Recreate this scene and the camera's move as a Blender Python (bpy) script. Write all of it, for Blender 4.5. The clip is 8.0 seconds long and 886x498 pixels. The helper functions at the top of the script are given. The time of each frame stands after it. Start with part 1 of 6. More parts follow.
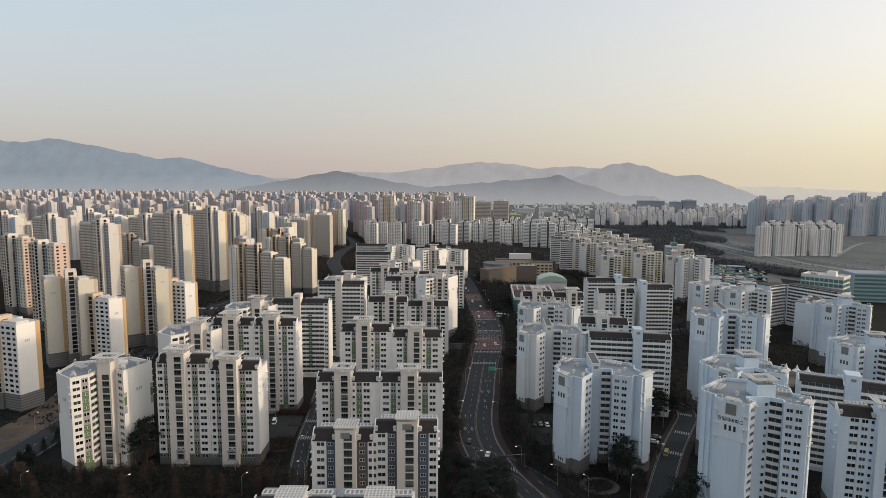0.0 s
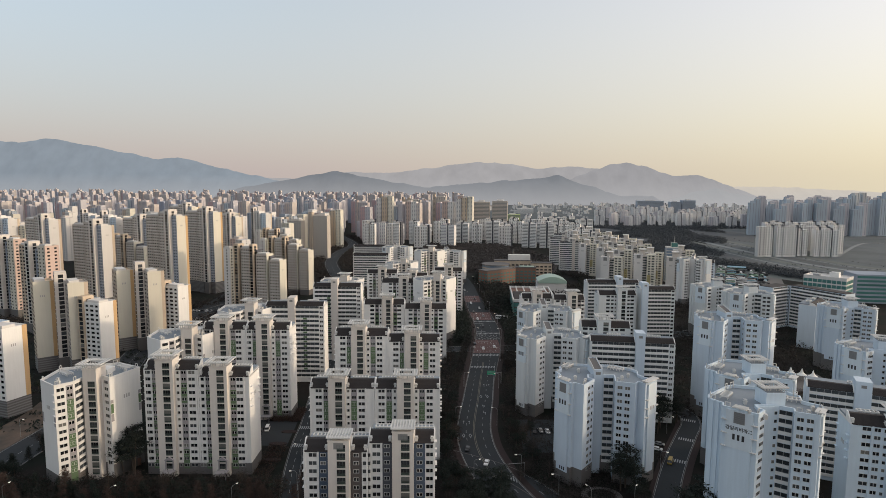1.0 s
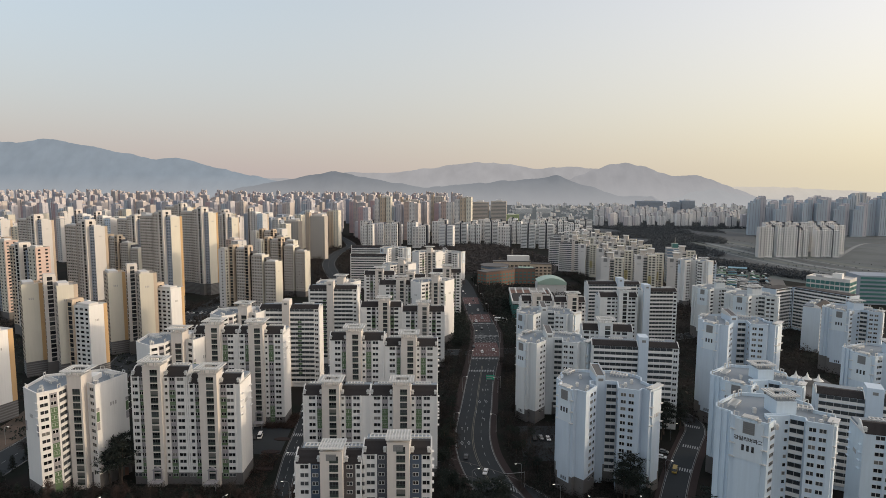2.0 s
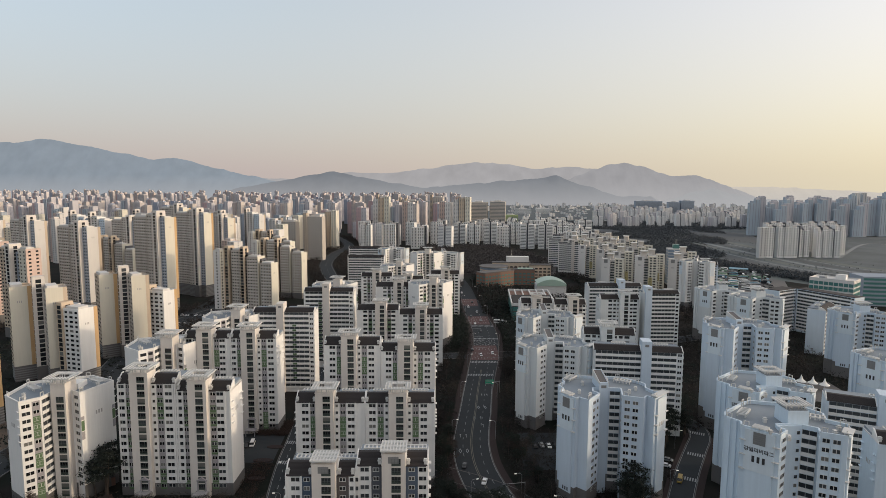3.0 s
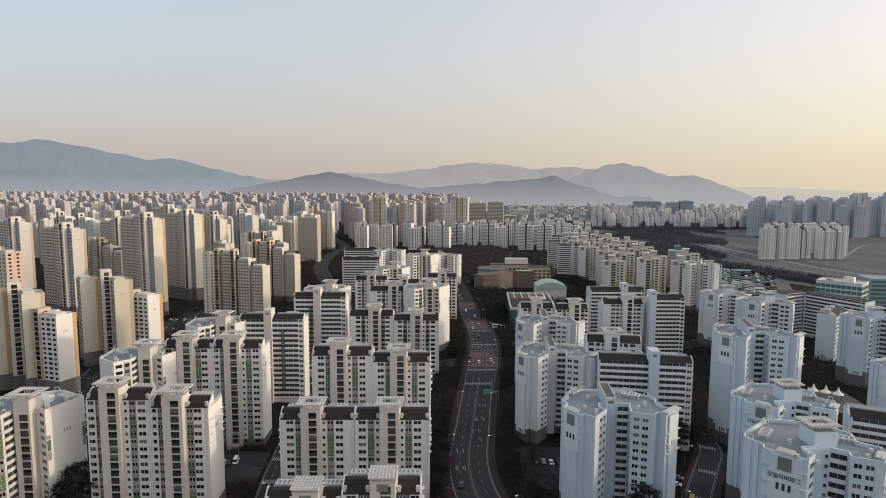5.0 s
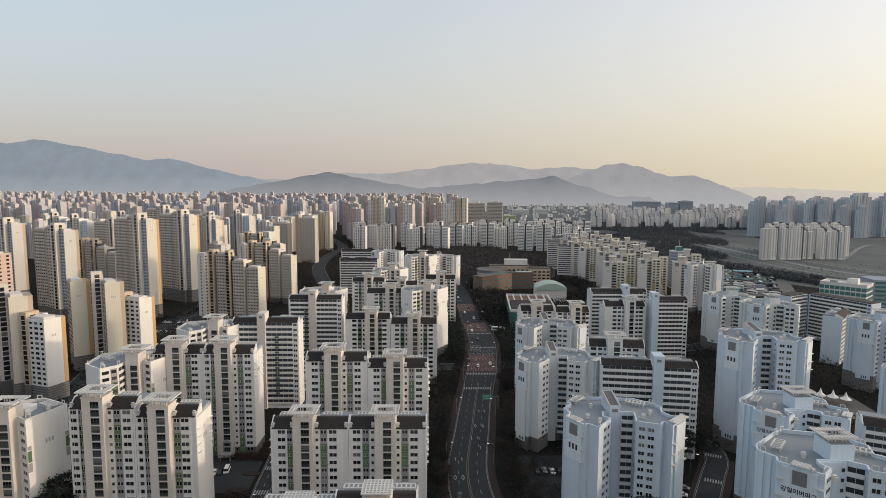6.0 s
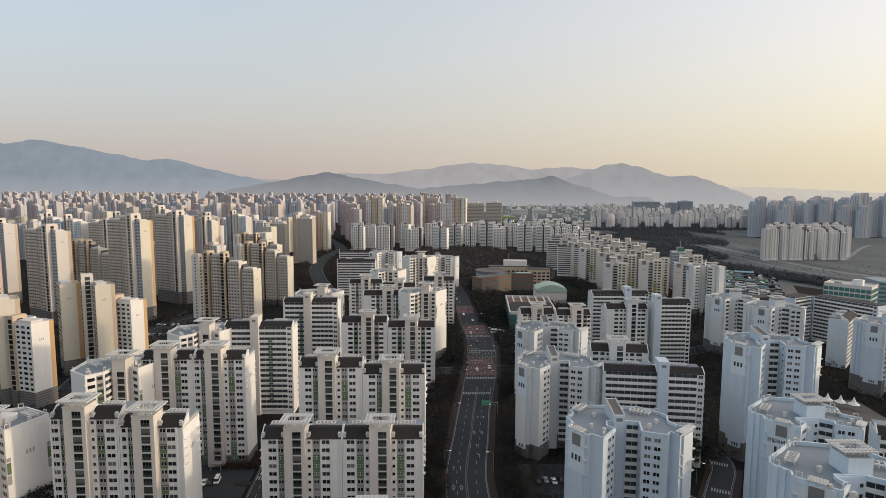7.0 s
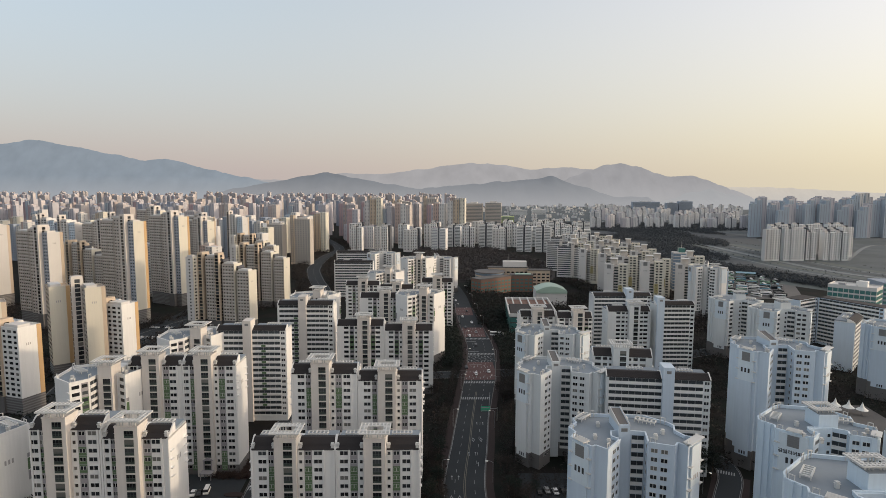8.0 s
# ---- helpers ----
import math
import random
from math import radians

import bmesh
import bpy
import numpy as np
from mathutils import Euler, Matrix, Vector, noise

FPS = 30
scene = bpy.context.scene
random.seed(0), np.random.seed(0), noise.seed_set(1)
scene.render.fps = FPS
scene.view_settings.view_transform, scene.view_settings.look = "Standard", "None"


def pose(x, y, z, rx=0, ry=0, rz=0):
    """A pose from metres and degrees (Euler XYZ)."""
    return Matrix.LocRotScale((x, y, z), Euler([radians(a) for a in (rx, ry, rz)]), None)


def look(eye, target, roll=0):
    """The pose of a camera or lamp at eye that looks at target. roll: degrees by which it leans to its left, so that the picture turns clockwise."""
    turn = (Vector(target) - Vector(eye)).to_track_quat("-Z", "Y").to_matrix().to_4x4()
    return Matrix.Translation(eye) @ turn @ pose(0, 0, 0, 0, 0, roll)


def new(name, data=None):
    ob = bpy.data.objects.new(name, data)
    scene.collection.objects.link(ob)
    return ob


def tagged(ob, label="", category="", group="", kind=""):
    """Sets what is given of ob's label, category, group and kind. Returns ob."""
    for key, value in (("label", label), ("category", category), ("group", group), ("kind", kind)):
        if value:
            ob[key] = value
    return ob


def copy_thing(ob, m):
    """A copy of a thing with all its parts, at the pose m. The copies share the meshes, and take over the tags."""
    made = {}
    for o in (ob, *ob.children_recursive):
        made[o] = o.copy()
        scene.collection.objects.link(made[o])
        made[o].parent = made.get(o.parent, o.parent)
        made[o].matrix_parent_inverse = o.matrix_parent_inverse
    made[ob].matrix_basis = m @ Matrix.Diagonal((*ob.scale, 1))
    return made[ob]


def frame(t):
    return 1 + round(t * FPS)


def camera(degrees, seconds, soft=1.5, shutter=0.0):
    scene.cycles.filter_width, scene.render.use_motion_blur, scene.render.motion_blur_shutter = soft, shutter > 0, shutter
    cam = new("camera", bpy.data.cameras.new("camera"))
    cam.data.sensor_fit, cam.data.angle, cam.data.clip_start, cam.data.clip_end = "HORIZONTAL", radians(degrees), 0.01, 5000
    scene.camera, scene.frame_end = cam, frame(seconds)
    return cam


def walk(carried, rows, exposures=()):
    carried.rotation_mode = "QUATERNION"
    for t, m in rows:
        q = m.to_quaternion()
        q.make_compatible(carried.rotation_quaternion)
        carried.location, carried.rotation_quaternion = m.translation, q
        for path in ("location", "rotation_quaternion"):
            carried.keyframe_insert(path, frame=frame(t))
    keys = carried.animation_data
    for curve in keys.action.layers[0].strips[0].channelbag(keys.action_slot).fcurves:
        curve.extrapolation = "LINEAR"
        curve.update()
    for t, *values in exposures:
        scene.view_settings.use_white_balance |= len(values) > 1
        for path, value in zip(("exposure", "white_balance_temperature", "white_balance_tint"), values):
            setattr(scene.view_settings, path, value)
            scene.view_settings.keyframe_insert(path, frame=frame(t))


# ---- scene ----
cam = camera(73.69, 8.0, soft=0.8)
PATH = [
    (0, (0.000, 0.000, 119.008), (0.002, 99.429, 108.338), 0.346),
    (0.5, (0.285, 3.870, 119.041), (0.398, 103.301, 108.387), 0.337),
    (1, (0.571, 7.765, 119.072), (0.791, 107.197, 108.433), 0.328),
    (1.5, (0.859, 11.683, 119.099), (1.180, 111.116, 108.475), 0.318),
    (2, (1.149, 15.622, 119.122), (1.567, 115.057, 108.513), 0.309),
    (2.5, (1.441, 19.582, 119.142), (1.953, 119.018, 108.548), 0.300),
    (3, (1.738, 23.561, 119.158), (2.339, 122.998, 108.580), 0.291),
    (3.5, (2.038, 27.557, 119.171), (2.725, 126.995, 108.607), 0.281),
    (4, (2.343, 31.570, 119.181), (3.113, 131.009, 108.632), 0.272),
    (4.5, (2.652, 35.597, 119.186), (3.503, 135.037, 108.653), 0.263),
    (5, (2.968, 39.637, 119.189), (3.897, 139.078, 108.670), 0.254),
    (5.5, (3.289, 43.689, 119.188), (4.294, 143.131, 108.684), 0.244),
    (6, (3.617, 47.752, 119.183), (4.697, 147.194, 108.695), 0.235),
    (6.5, (3.953, 51.823, 119.175), (5.105, 151.267, 108.702), 0.226),
    (7, (4.296, 55.903, 119.163), (5.521, 155.347, 108.705), 0.217),
    (7.5, (4.648, 59.988, 119.148), (5.944, 159.433, 108.705), 0.207),
    (8, (5.009, 64.079, 119.129), (6.375, 163.524, 108.702), 0.198),
]
walk(cam, [(t, look(e, g, r)) for t, e, g, r in PATH], exposures=[(0, 1.18, 6560, 12), (8, 1.18, 6560, 12)])

# ---- daylight: low hazy evening sun from the right ----
SUN_AZ, SUN_EL = radians(92), radians(8.5)
to_sun = Vector((math.sin(SUN_AZ) * math.cos(SUN_EL), math.cos(SUN_AZ) * math.cos(SUN_EL), math.sin(SUN_EL)))
world = bpy.data.worlds.new("world")
scene.world = world
world.use_nodes = True
wn = world.node_tree
sky = wn.nodes.new("ShaderNodeTexSky")
sky.sky_type = 'NISHITA'
sky.sun_disc = False
sky.sun_elevation, sky.sun_rotation = SUN_EL, SUN_AZ
sky.air_density, sky.dust_density, sky.ozone_density, sky.altitude = 1.0, 2.6, 2.5, 100
wn.nodes["Background"].inputs["Strength"].default_value = 0.15
# evening haze: thickest and duskiest at the horizon, brighter towards the sun
coord = wn.nodes.new("ShaderNodeTexCoord")


def sky_math(op, *values):
    n = wn.nodes.new("ShaderNodeMath" if op != 'DOT_PRODUCT' else "ShaderNodeVectorMath")
    n.operation = op
    for i, v in enumerate(values):
        if isinstance(v, (int, float, tuple)):
            n.inputs[i].default_value = v
        else:
            wn.links.new(v, n.inputs[i])
    return n.outputs["Value"]


def sky_range(source, lo, hi, smooth='LINEAR'):
    n = wn.nodes.new("ShaderNodeMapRange")
    n.interpolation_type = smooth
    n.inputs["From Min"].default_value, n.inputs["From Max"].default_value = lo, hi
    wn.links.new(source, n.inputs["Value"])
    return n.outputs["Result"]


def sky_mix(factor, a, b):
    n = wn.nodes.new("ShaderNodeMix")
    n.data_type = 'RGBA'
    wn.links.new(factor, n.inputs["Factor"])
    for socket, v in (("A", a), ("B", b)):
        if isinstance(v, tuple):
            n.inputs[socket].default_value = (*v, 1)
        else:
            wn.links.new(v, n.inputs[socket])
    return n.outputs["Result"]


split = wn.nodes.new("ShaderNodeSeparateXYZ")
wn.links.new(coord.outputs["Generated"], split.inputs[0])
height = sky_range(split.outputs["Z"], 0.02, 0.29)
sunward = sky_math('POWER', sky_range(sky_math('DOT_PRODUCT', coord.outputs["Generated"], tuple(to_sun)), -0.6, 0.62), 1.7)
low_haze = sky_mix(sunward, (1.58, 1.37, 1.33), (2.40, 2.17, 1.58))
high_haze = sky_mix(sunward, (2.10, 2.16, 1.95), (3.50, 3.0, 2.45))
haze_color = sky_mix(height, low_haze, high_haze)
glow = sky_math('POWER', sky_range(sky_math('DOT_PRODUCT', coord.outputs["Generated"], tuple(to_sun)), 0.60, 1.0), 1.6)
haze_color = sky_mix(glow, haze_color, (9.0, 8.0, 6.7))
amount = sky_math('SUBTRACT', 0.9, sky_math('MULTIPLY', height, 0.35))
wn.links.new(sky_mix(amount, sky.outputs[0], haze_color), wn.nodes["Background"].inputs["Color"])
sun = new("sun", bpy.data.lights.new("sun", 'SUN'))
sun.data.energy, sun.data.angle, sun.data.color = 0.71, radians(1.6), (1.0, 0.80, 0.56)
sun.matrix_world = look((0, 0, 300), Vector((0, 0, 300)) - to_sun)

# ---- materials ----
def material(name, color, rough=0.8, grain=0.0, grain_scale=3.0, streak=0.0, vary=0.0, island=0.0, metal=0.0, bump=0.0, spec=0.5, second=None, blotch=0.05):
    """A painted or mineral surface: base colour, fine grain, broad stains, vertical streaks and a tone that differs from object to object."""
    m = bpy.data.materials.new(name)
    m.use_nodes = True
    nt = m.node_tree
    bs = nt.nodes["Principled BSDF"]
    bs.inputs["Roughness"].default_value, bs.inputs["Metallic"].default_value = rough, metal
    bs.inputs["Specular IOR Level"].default_value = spec
    geo = nt.nodes.new("ShaderNodeNewGeometry")
    def noisy(scale, stretch, detail):
        mp = nt.nodes.new("ShaderNodeMapping")
        mp.inputs["Scale"].default_value = stretch
        nt.links.new(geo.outputs["Position"], mp.inputs["Vector"])
        n = nt.nodes.new("ShaderNodeTexNoise")
        n.inputs["Scale"].default_value, n.inputs["Detail"].default_value = scale, detail
        nt.links.new(mp.outputs[0], n.inputs["Vector"])
        return n.outputs[0]
    def math_node(op, a, b):
        n = nt.nodes.new("ShaderNodeMath")
        n.operation = op
        for i, v in enumerate((a, b)):
            if isinstance(v, (int, float)):
                n.inputs[i].default_value = v
            else:
                nt.links.new(v, n.inputs[i])
        return n.outputs[0]
    value = 1.0
    def add(amount, source):
        nonlocal value
        value = math_node('ADD', value, math_node('MULTIPLY', math_node('SUBTRACT', source, 0.5), amount))
    if grain:
        add(grain, noisy(grain_scale, (1, 1, 1), 4))
    if blotch:
        add(blotch * 2, noisy(0.09, (1, 1, 1), 3))
    if streak:
        add(streak, noisy(1.0, (1.3, 1.3, 0.07), 3))
    if vary:
        oi = nt.nodes.new("ShaderNodeObjectInfo")
        add(vary, oi.outputs["Random"])
    if island:
        add(island, geo.outputs["Random Per Island"])
    mix = nt.nodes.new("ShaderNodeMix")
    mix.data_type, mix.blend_type = 'RGBA', 'MULTIPLY'
    mix.inputs["Factor"].default_value = 1.0
    if second:
        two = nt.nodes.new("ShaderNodeMix")
        two.data_type = 'RGBA'
        two.inputs["A"].default_value, two.inputs["B"].default_value = (*color, 1), (*second, 1)
        ramp = nt.nodes.new("ShaderNodeMapRange")
        ramp.inputs["From Min"].default_value, ramp.inputs["From Max"].default_value = 0.42, 0.58
        nt.links.new(noisy(0.05 if not grain else grain_scale * 0.12, (1, 1, 1), 5), ramp.inputs["Value"])
        nt.links.new(ramp.outputs[0], two.inputs["Factor"])
        nt.links.new(two.outputs["Result"], mix.inputs["A"])
    else:
        mix.inputs["A"].default_value = (*color, 1)
    if isinstance(value, float):
        mix.inputs["B"].default_value = (1, 1, 1, 1)
    else:
        nt.links.new(value, mix.inputs["B"])
    nt.links.new(mix.outputs["Result"], bs.inputs["Base Color"])
    if bump:
        b = nt.nodes.new("ShaderNodeBump")
        b.inputs["Strength"].default_value, b.inputs["Distance"].default_value = bump, 0.1
        nt.links.new(noisy(grain_scale, (1, 1, 1), 5), b.inputs["Height"])
        nt.links.new(b.outputs[0], bs.inputs["Normal"])
    return m


M = dict(
    white=material("white_wall_paint", (0.72, 0.708, 0.69), 0.75, 0.06, 2.0, 0.16, 0.06),
    cool=material("cool_white_wall_paint", (0.515, 0.595, 0.68), 0.75, 0.06, 2.0, 0.16, 0.05),
    sign=material("pale_sign_field_paint", (0.60, 0.665, 0.715), 0.75, 0.06, 2.0, 0.16, 0.05),
    pearl=material("pearl_grey_wall_paint", (0.60, 0.625, 0.635), 0.75, 0.06, 2.0, 0.16, 0.05),
    ice=material("pale_ice_blue_wall_paint", (0.575, 0.67, 0.755), 0.75, 0.06, 2.0, 0.18, 0.05),
    beige=material("warm_grey_tower_paint", (0.60, 0.555, 0.515), 0.8, 0.06, 2.0, 0.14, 0.05),
    lilac=material("pale_lilac_panel", (0.30, 0.285, 0.295), 0.75, 0.05, 2.0, 0.08),
    green=material("leaf_green_panel", (0.085, 0.145, 0.07), 0.7, 0.05, 2.0, 0.08, 0.2),
    blue=material("slate_blue_panel", (0.062, 0.088, 0.13), 0.7, 0.05, 2.0, 0.08),
    slate=material("dark_slate_panel", (0.075, 0.08, 0.095), 0.7, 0.05, 2.0, 0.08),
    taupe=material("brown_grey_panel", (0.085, 0.075, 0.074), 0.7, 0.05, 2.0, 0.08),
    foot=material("grey_granite_base", (0.125, 0.118, 0.115), 0.8, 0.15, 3.0, 0.05),
    sand=material("sand_gable_paint", (0.61, 0.575, 0.49), 0.8, 0.05, 2.0, 0.12, 0.08, island=0.06),
    tan=material("tan_wall_paint", (0.50, 0.405, 0.31), 0.8, 0.06, 2.0, 0.10, 0.08, island=0.10),
    greytan=material("grey_tan_wall_paint", (0.45, 0.405, 0.36), 0.8, 0.06, 2.0, 0.10, 0.08, island=0.10),
    ochre=material("ochre_edge_paint", (0.52, 0.34, 0.17), 0.8, 0.05, 2.0, 0.10, 0.08, island=0.10),
    olive=material("dull_yellow_panel", (0.42, 0.36, 0.18), 0.75, 0.05, 2.0, 0.08, 0.15),
    rose=material("rose_wall_paint", (0.51, 0.385, 0.335), 0.8, 0.05, 2.0, 0.10, 0.10, island=0.10),
    bluegrey=material("blue_grey_wall_paint", (0.30, 0.34, 0.40), 0.8, 0.05, 2.0, 0.08, 0.10, island=0.10),
    pale=material("pale_far_wall_paint", (0.60, 0.58, 0.56), 0.8, 0.04, 1.0, 0.08, 0.16, island=0.10),
    mist=material("pale_blue_grey_wall", (0.355, 0.41, 0.465), 0.6, 0.05, 1.0, 0.06, 0.10, island=0.15),
    curtain=material("blue_glass_wall", (0.16, 0.22, 0.29), 0.35, 0.05, 1.0, 0.05, 0.15),
    tile=material("brown_roof_tile", (0.0195, 0.0155, 0.016), 0.75, 0.35, 2.5, 0.0, 0.15, bump=0.3),
    deck=material("blue_grey_roof_deck", (0.21, 0.245, 0.28), 0.7, 0.12, 0.8, 0.0, 0.08, blotch=0.16),
    trim=material("white_painted_steel", (0.56, 0.555, 0.54), 0.5, 0.05, 3.0),
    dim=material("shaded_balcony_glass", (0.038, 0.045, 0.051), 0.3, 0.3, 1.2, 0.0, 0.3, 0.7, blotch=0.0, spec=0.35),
    # tint: far window glass, paled and blued by haze put into its colour
    tint=material("haze_paled_glass", (0.15, 0.17, 0.185), 0.3, 0.2, 1.0, 0.0, 0.2, 0.4, blotch=0.0),
    railing=material("green_grey_stair_panel", (0.035, 0.05, 0.043), 0.5, 0.1, 2.0, 0.0, 0.4),
    ink=material("dark_sign_paint", (0.03, 0.03, 0.035), 0.6, blotch=0.0),
    faded=material("faded_sign_paint", (0.36, 0.35, 0.34), 0.7, blotch=0.0),
    louvre=material("grey_louvre_metal", (0.19, 0.19, 0.19), 0.5, 0.1, 4.0),
    asphalt=material("asphalt", (0.036, 0.041, 0.046), 0.85, 0.25, 1.5, blotch=0.15, bump=0.1, spec=0.12),
    paving=material("grey_paving", (0.105, 0.10, 0.098), 0.85, 0.25, 1.0, blotch=0.15),
    bank=material("pale_dusty_road", (0.17, 0.19, 0.20), 0.9, 0.2, 0.5, blotch=0.15),
    soil=material("bare_brown_soil", (0.105, 0.074, 0.056), 0.95, 0.35, 0.6, blotch=0.25, second=(0.06, 0.05, 0.04)),
    dryfield=material("dry_grass_field", (0.10, 0.115, 0.11), 0.95, 0.3, 0.2, blotch=0.25),
    redroad=material("red_road_coating", (0.085, 0.038, 0.036), 0.8, 0.25, 1.5, blotch=0.15),
    path=material("brick_red_footpath", (0.038, 0.029, 0.029), 0.85, 0.25, 1.0, blotch=0.15, spec=0.12),
    paint=material("white_road_paint", (0.29, 0.305, 0.315), 0.7, 0.3, 1.0, blotch=0.1),
    yellow=material("yellow_road_paint", (0.13, 0.12, 0.095), 0.7, 0.3, 1.0, blotch=0.1),
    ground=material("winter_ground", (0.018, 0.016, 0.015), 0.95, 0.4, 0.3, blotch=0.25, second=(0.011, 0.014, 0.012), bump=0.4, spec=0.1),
    # plain: dry meadow greyed towards blue, distance haze put into the colour
    plain=material("hazed_dry_meadow", (0.082, 0.098, 0.108), 0.95, 0.3, 0.1, blotch=0.2, second=(0.062, 0.078, 0.086)),
    bark=material("bark", (0.07, 0.052, 0.04), 0.9, 0.3, 4.0),
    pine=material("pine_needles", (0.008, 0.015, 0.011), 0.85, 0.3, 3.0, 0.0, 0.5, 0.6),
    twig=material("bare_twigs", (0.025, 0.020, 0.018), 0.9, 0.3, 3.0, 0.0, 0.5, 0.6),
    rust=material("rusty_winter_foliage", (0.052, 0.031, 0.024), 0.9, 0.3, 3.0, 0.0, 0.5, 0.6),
    # farwood: blue-grey with painted-in haze; nearwood is the brown without it
    farwood=material("hazed_bare_woods", (0.062, 0.070, 0.078), 0.95, 0.15, 0.1, 0.0, 0.0, 0.12),
    nearwood=material("bare_woods", (0.056, 0.050, 0.049), 0.95, 0.15, 0.1, 0.0, 0.0, 0.2),
    brick=material("orange_brick_cladding", (0.215, 0.125, 0.095), 0.85, 0.15, 3.0, 0.06),
    teal=material("teal_glass", (0.05, 0.16, 0.15), 0.3, 0.1, 1.0, island=0.4),
    dome=material("pale_green_metal_roof", (0.33, 0.44, 0.37), 0.45, 0.06, 1.0),
    lime=material("lime_green_building", (0.36, 0.43, 0.17), 0.7, 0.1, 1.0),
    steel=material("galvanised_steel", (0.35, 0.36, 0.37), 0.45, 0.1, 4.0, metal=0.7),
    tyre=material("black_rubber", (0.02, 0.02, 0.02), 0.9, blotch=0.0),
    carwhite=material("white_car_paint", (0.75, 0.75, 0.75), 0.3, blotch=0.0),
    cardark=material("dark_car_paint", (0.03, 0.032, 0.036), 0.25, blotch=0.0),
    cargrey=material("silver_car_paint", (0.35, 0.36, 0.37), 0.3, metal=0.5, blotch=0.0),
    caryellow=material("yellow_van_paint", (0.34, 0.23, 0.05), 0.35, blotch=0.0),
    busgreen=material("green_bus_paint", (0.16, 0.28, 0.19), 0.4, vary=0.4, blotch=0.0),
    busblue=material("blue_bus_paint", (0.10, 0.24, 0.32), 0.4, vary=0.4, blotch=0.0),
    sail=material("white_membrane", (0.75, 0.75, 0.72), 0.7, 0.05, 1.0),
    signgreen=material("green_sign_sheet", (0.02, 0.33, 0.19), 0.5, blotch=0.0),
)


def lamp_material(name, color, strength):
    m = bpy.data.materials.new(name)
    m.use_nodes = True
    bs = m.node_tree.nodes["Principled BSDF"]
    bs.inputs["Base Color"].default_value = (*color, 1)
    bs.inputs["Emission Color"].default_value, bs.inputs["Emission Strength"].default_value = (*color, 1), strength
    return m


M["lamplight"] = lamp_material("lit_lamp_glass", (1.0, 0.95, 0.85), 0.6)


def glass_material():
    """Dark window glass; here and there a pale curtain or blind behind it."""
    m = bpy.data.materials.new("dark_window_glass")
    m.use_nodes = True
    nt = m.node_tree
    bs = nt.nodes["Principled BSDF"]
    bs.inputs["Roughness"].default_value, bs.inputs["Specular IOR Level"].default_value = 0.12, 0.6
    oi, ge = nt.nodes.new("ShaderNodeObjectInfo"), nt.nodes.new("ShaderNodeNewGeometry")
    add, frac = nt.nodes.new("ShaderNodeMath"), nt.nodes.new("ShaderNodeMath")
    add.operation, frac.operation = 'ADD', 'FRACT'
    nt.links.new(oi.outputs["Random"], add.inputs[0])
    nt.links.new(ge.outputs["Random Per Island"], add.inputs[1])
    nt.links.new(add.outputs[0], frac.inputs[0])
    ramp = nt.nodes.new("ShaderNodeValToRGB")
    ramp.color_ramp.interpolation = 'CONSTANT'
    for pos, c in ((0.0, (0.014, 0.016, 0.018)), (0.45, (0.028, 0.032, 0.036)), (0.78, (0.06, 0.065, 0.07)), (0.92, (0.16, 0.155, 0.145))):
        e = ramp.color_ramp.elements[0] if pos == 0.0 else ramp.color_ramp.elements.new(pos)
        e.position, e.color = pos, (*c, 1)
    ramp.color_ramp.elements[-1].color = (0.16, 0.155, 0.145, 1)
    nt.links.new(frac.outputs[0], ramp.inputs["Fac"])
    nt.links.new(ramp.outputs["Color"], bs.inputs["Base Color"])
    return m


M["glass"] = glass_material()
M["stairframe"] = material("dark_green_stair_frame", (0.07, 0.085, 0.078), 0.5, 0.1, 2.0)

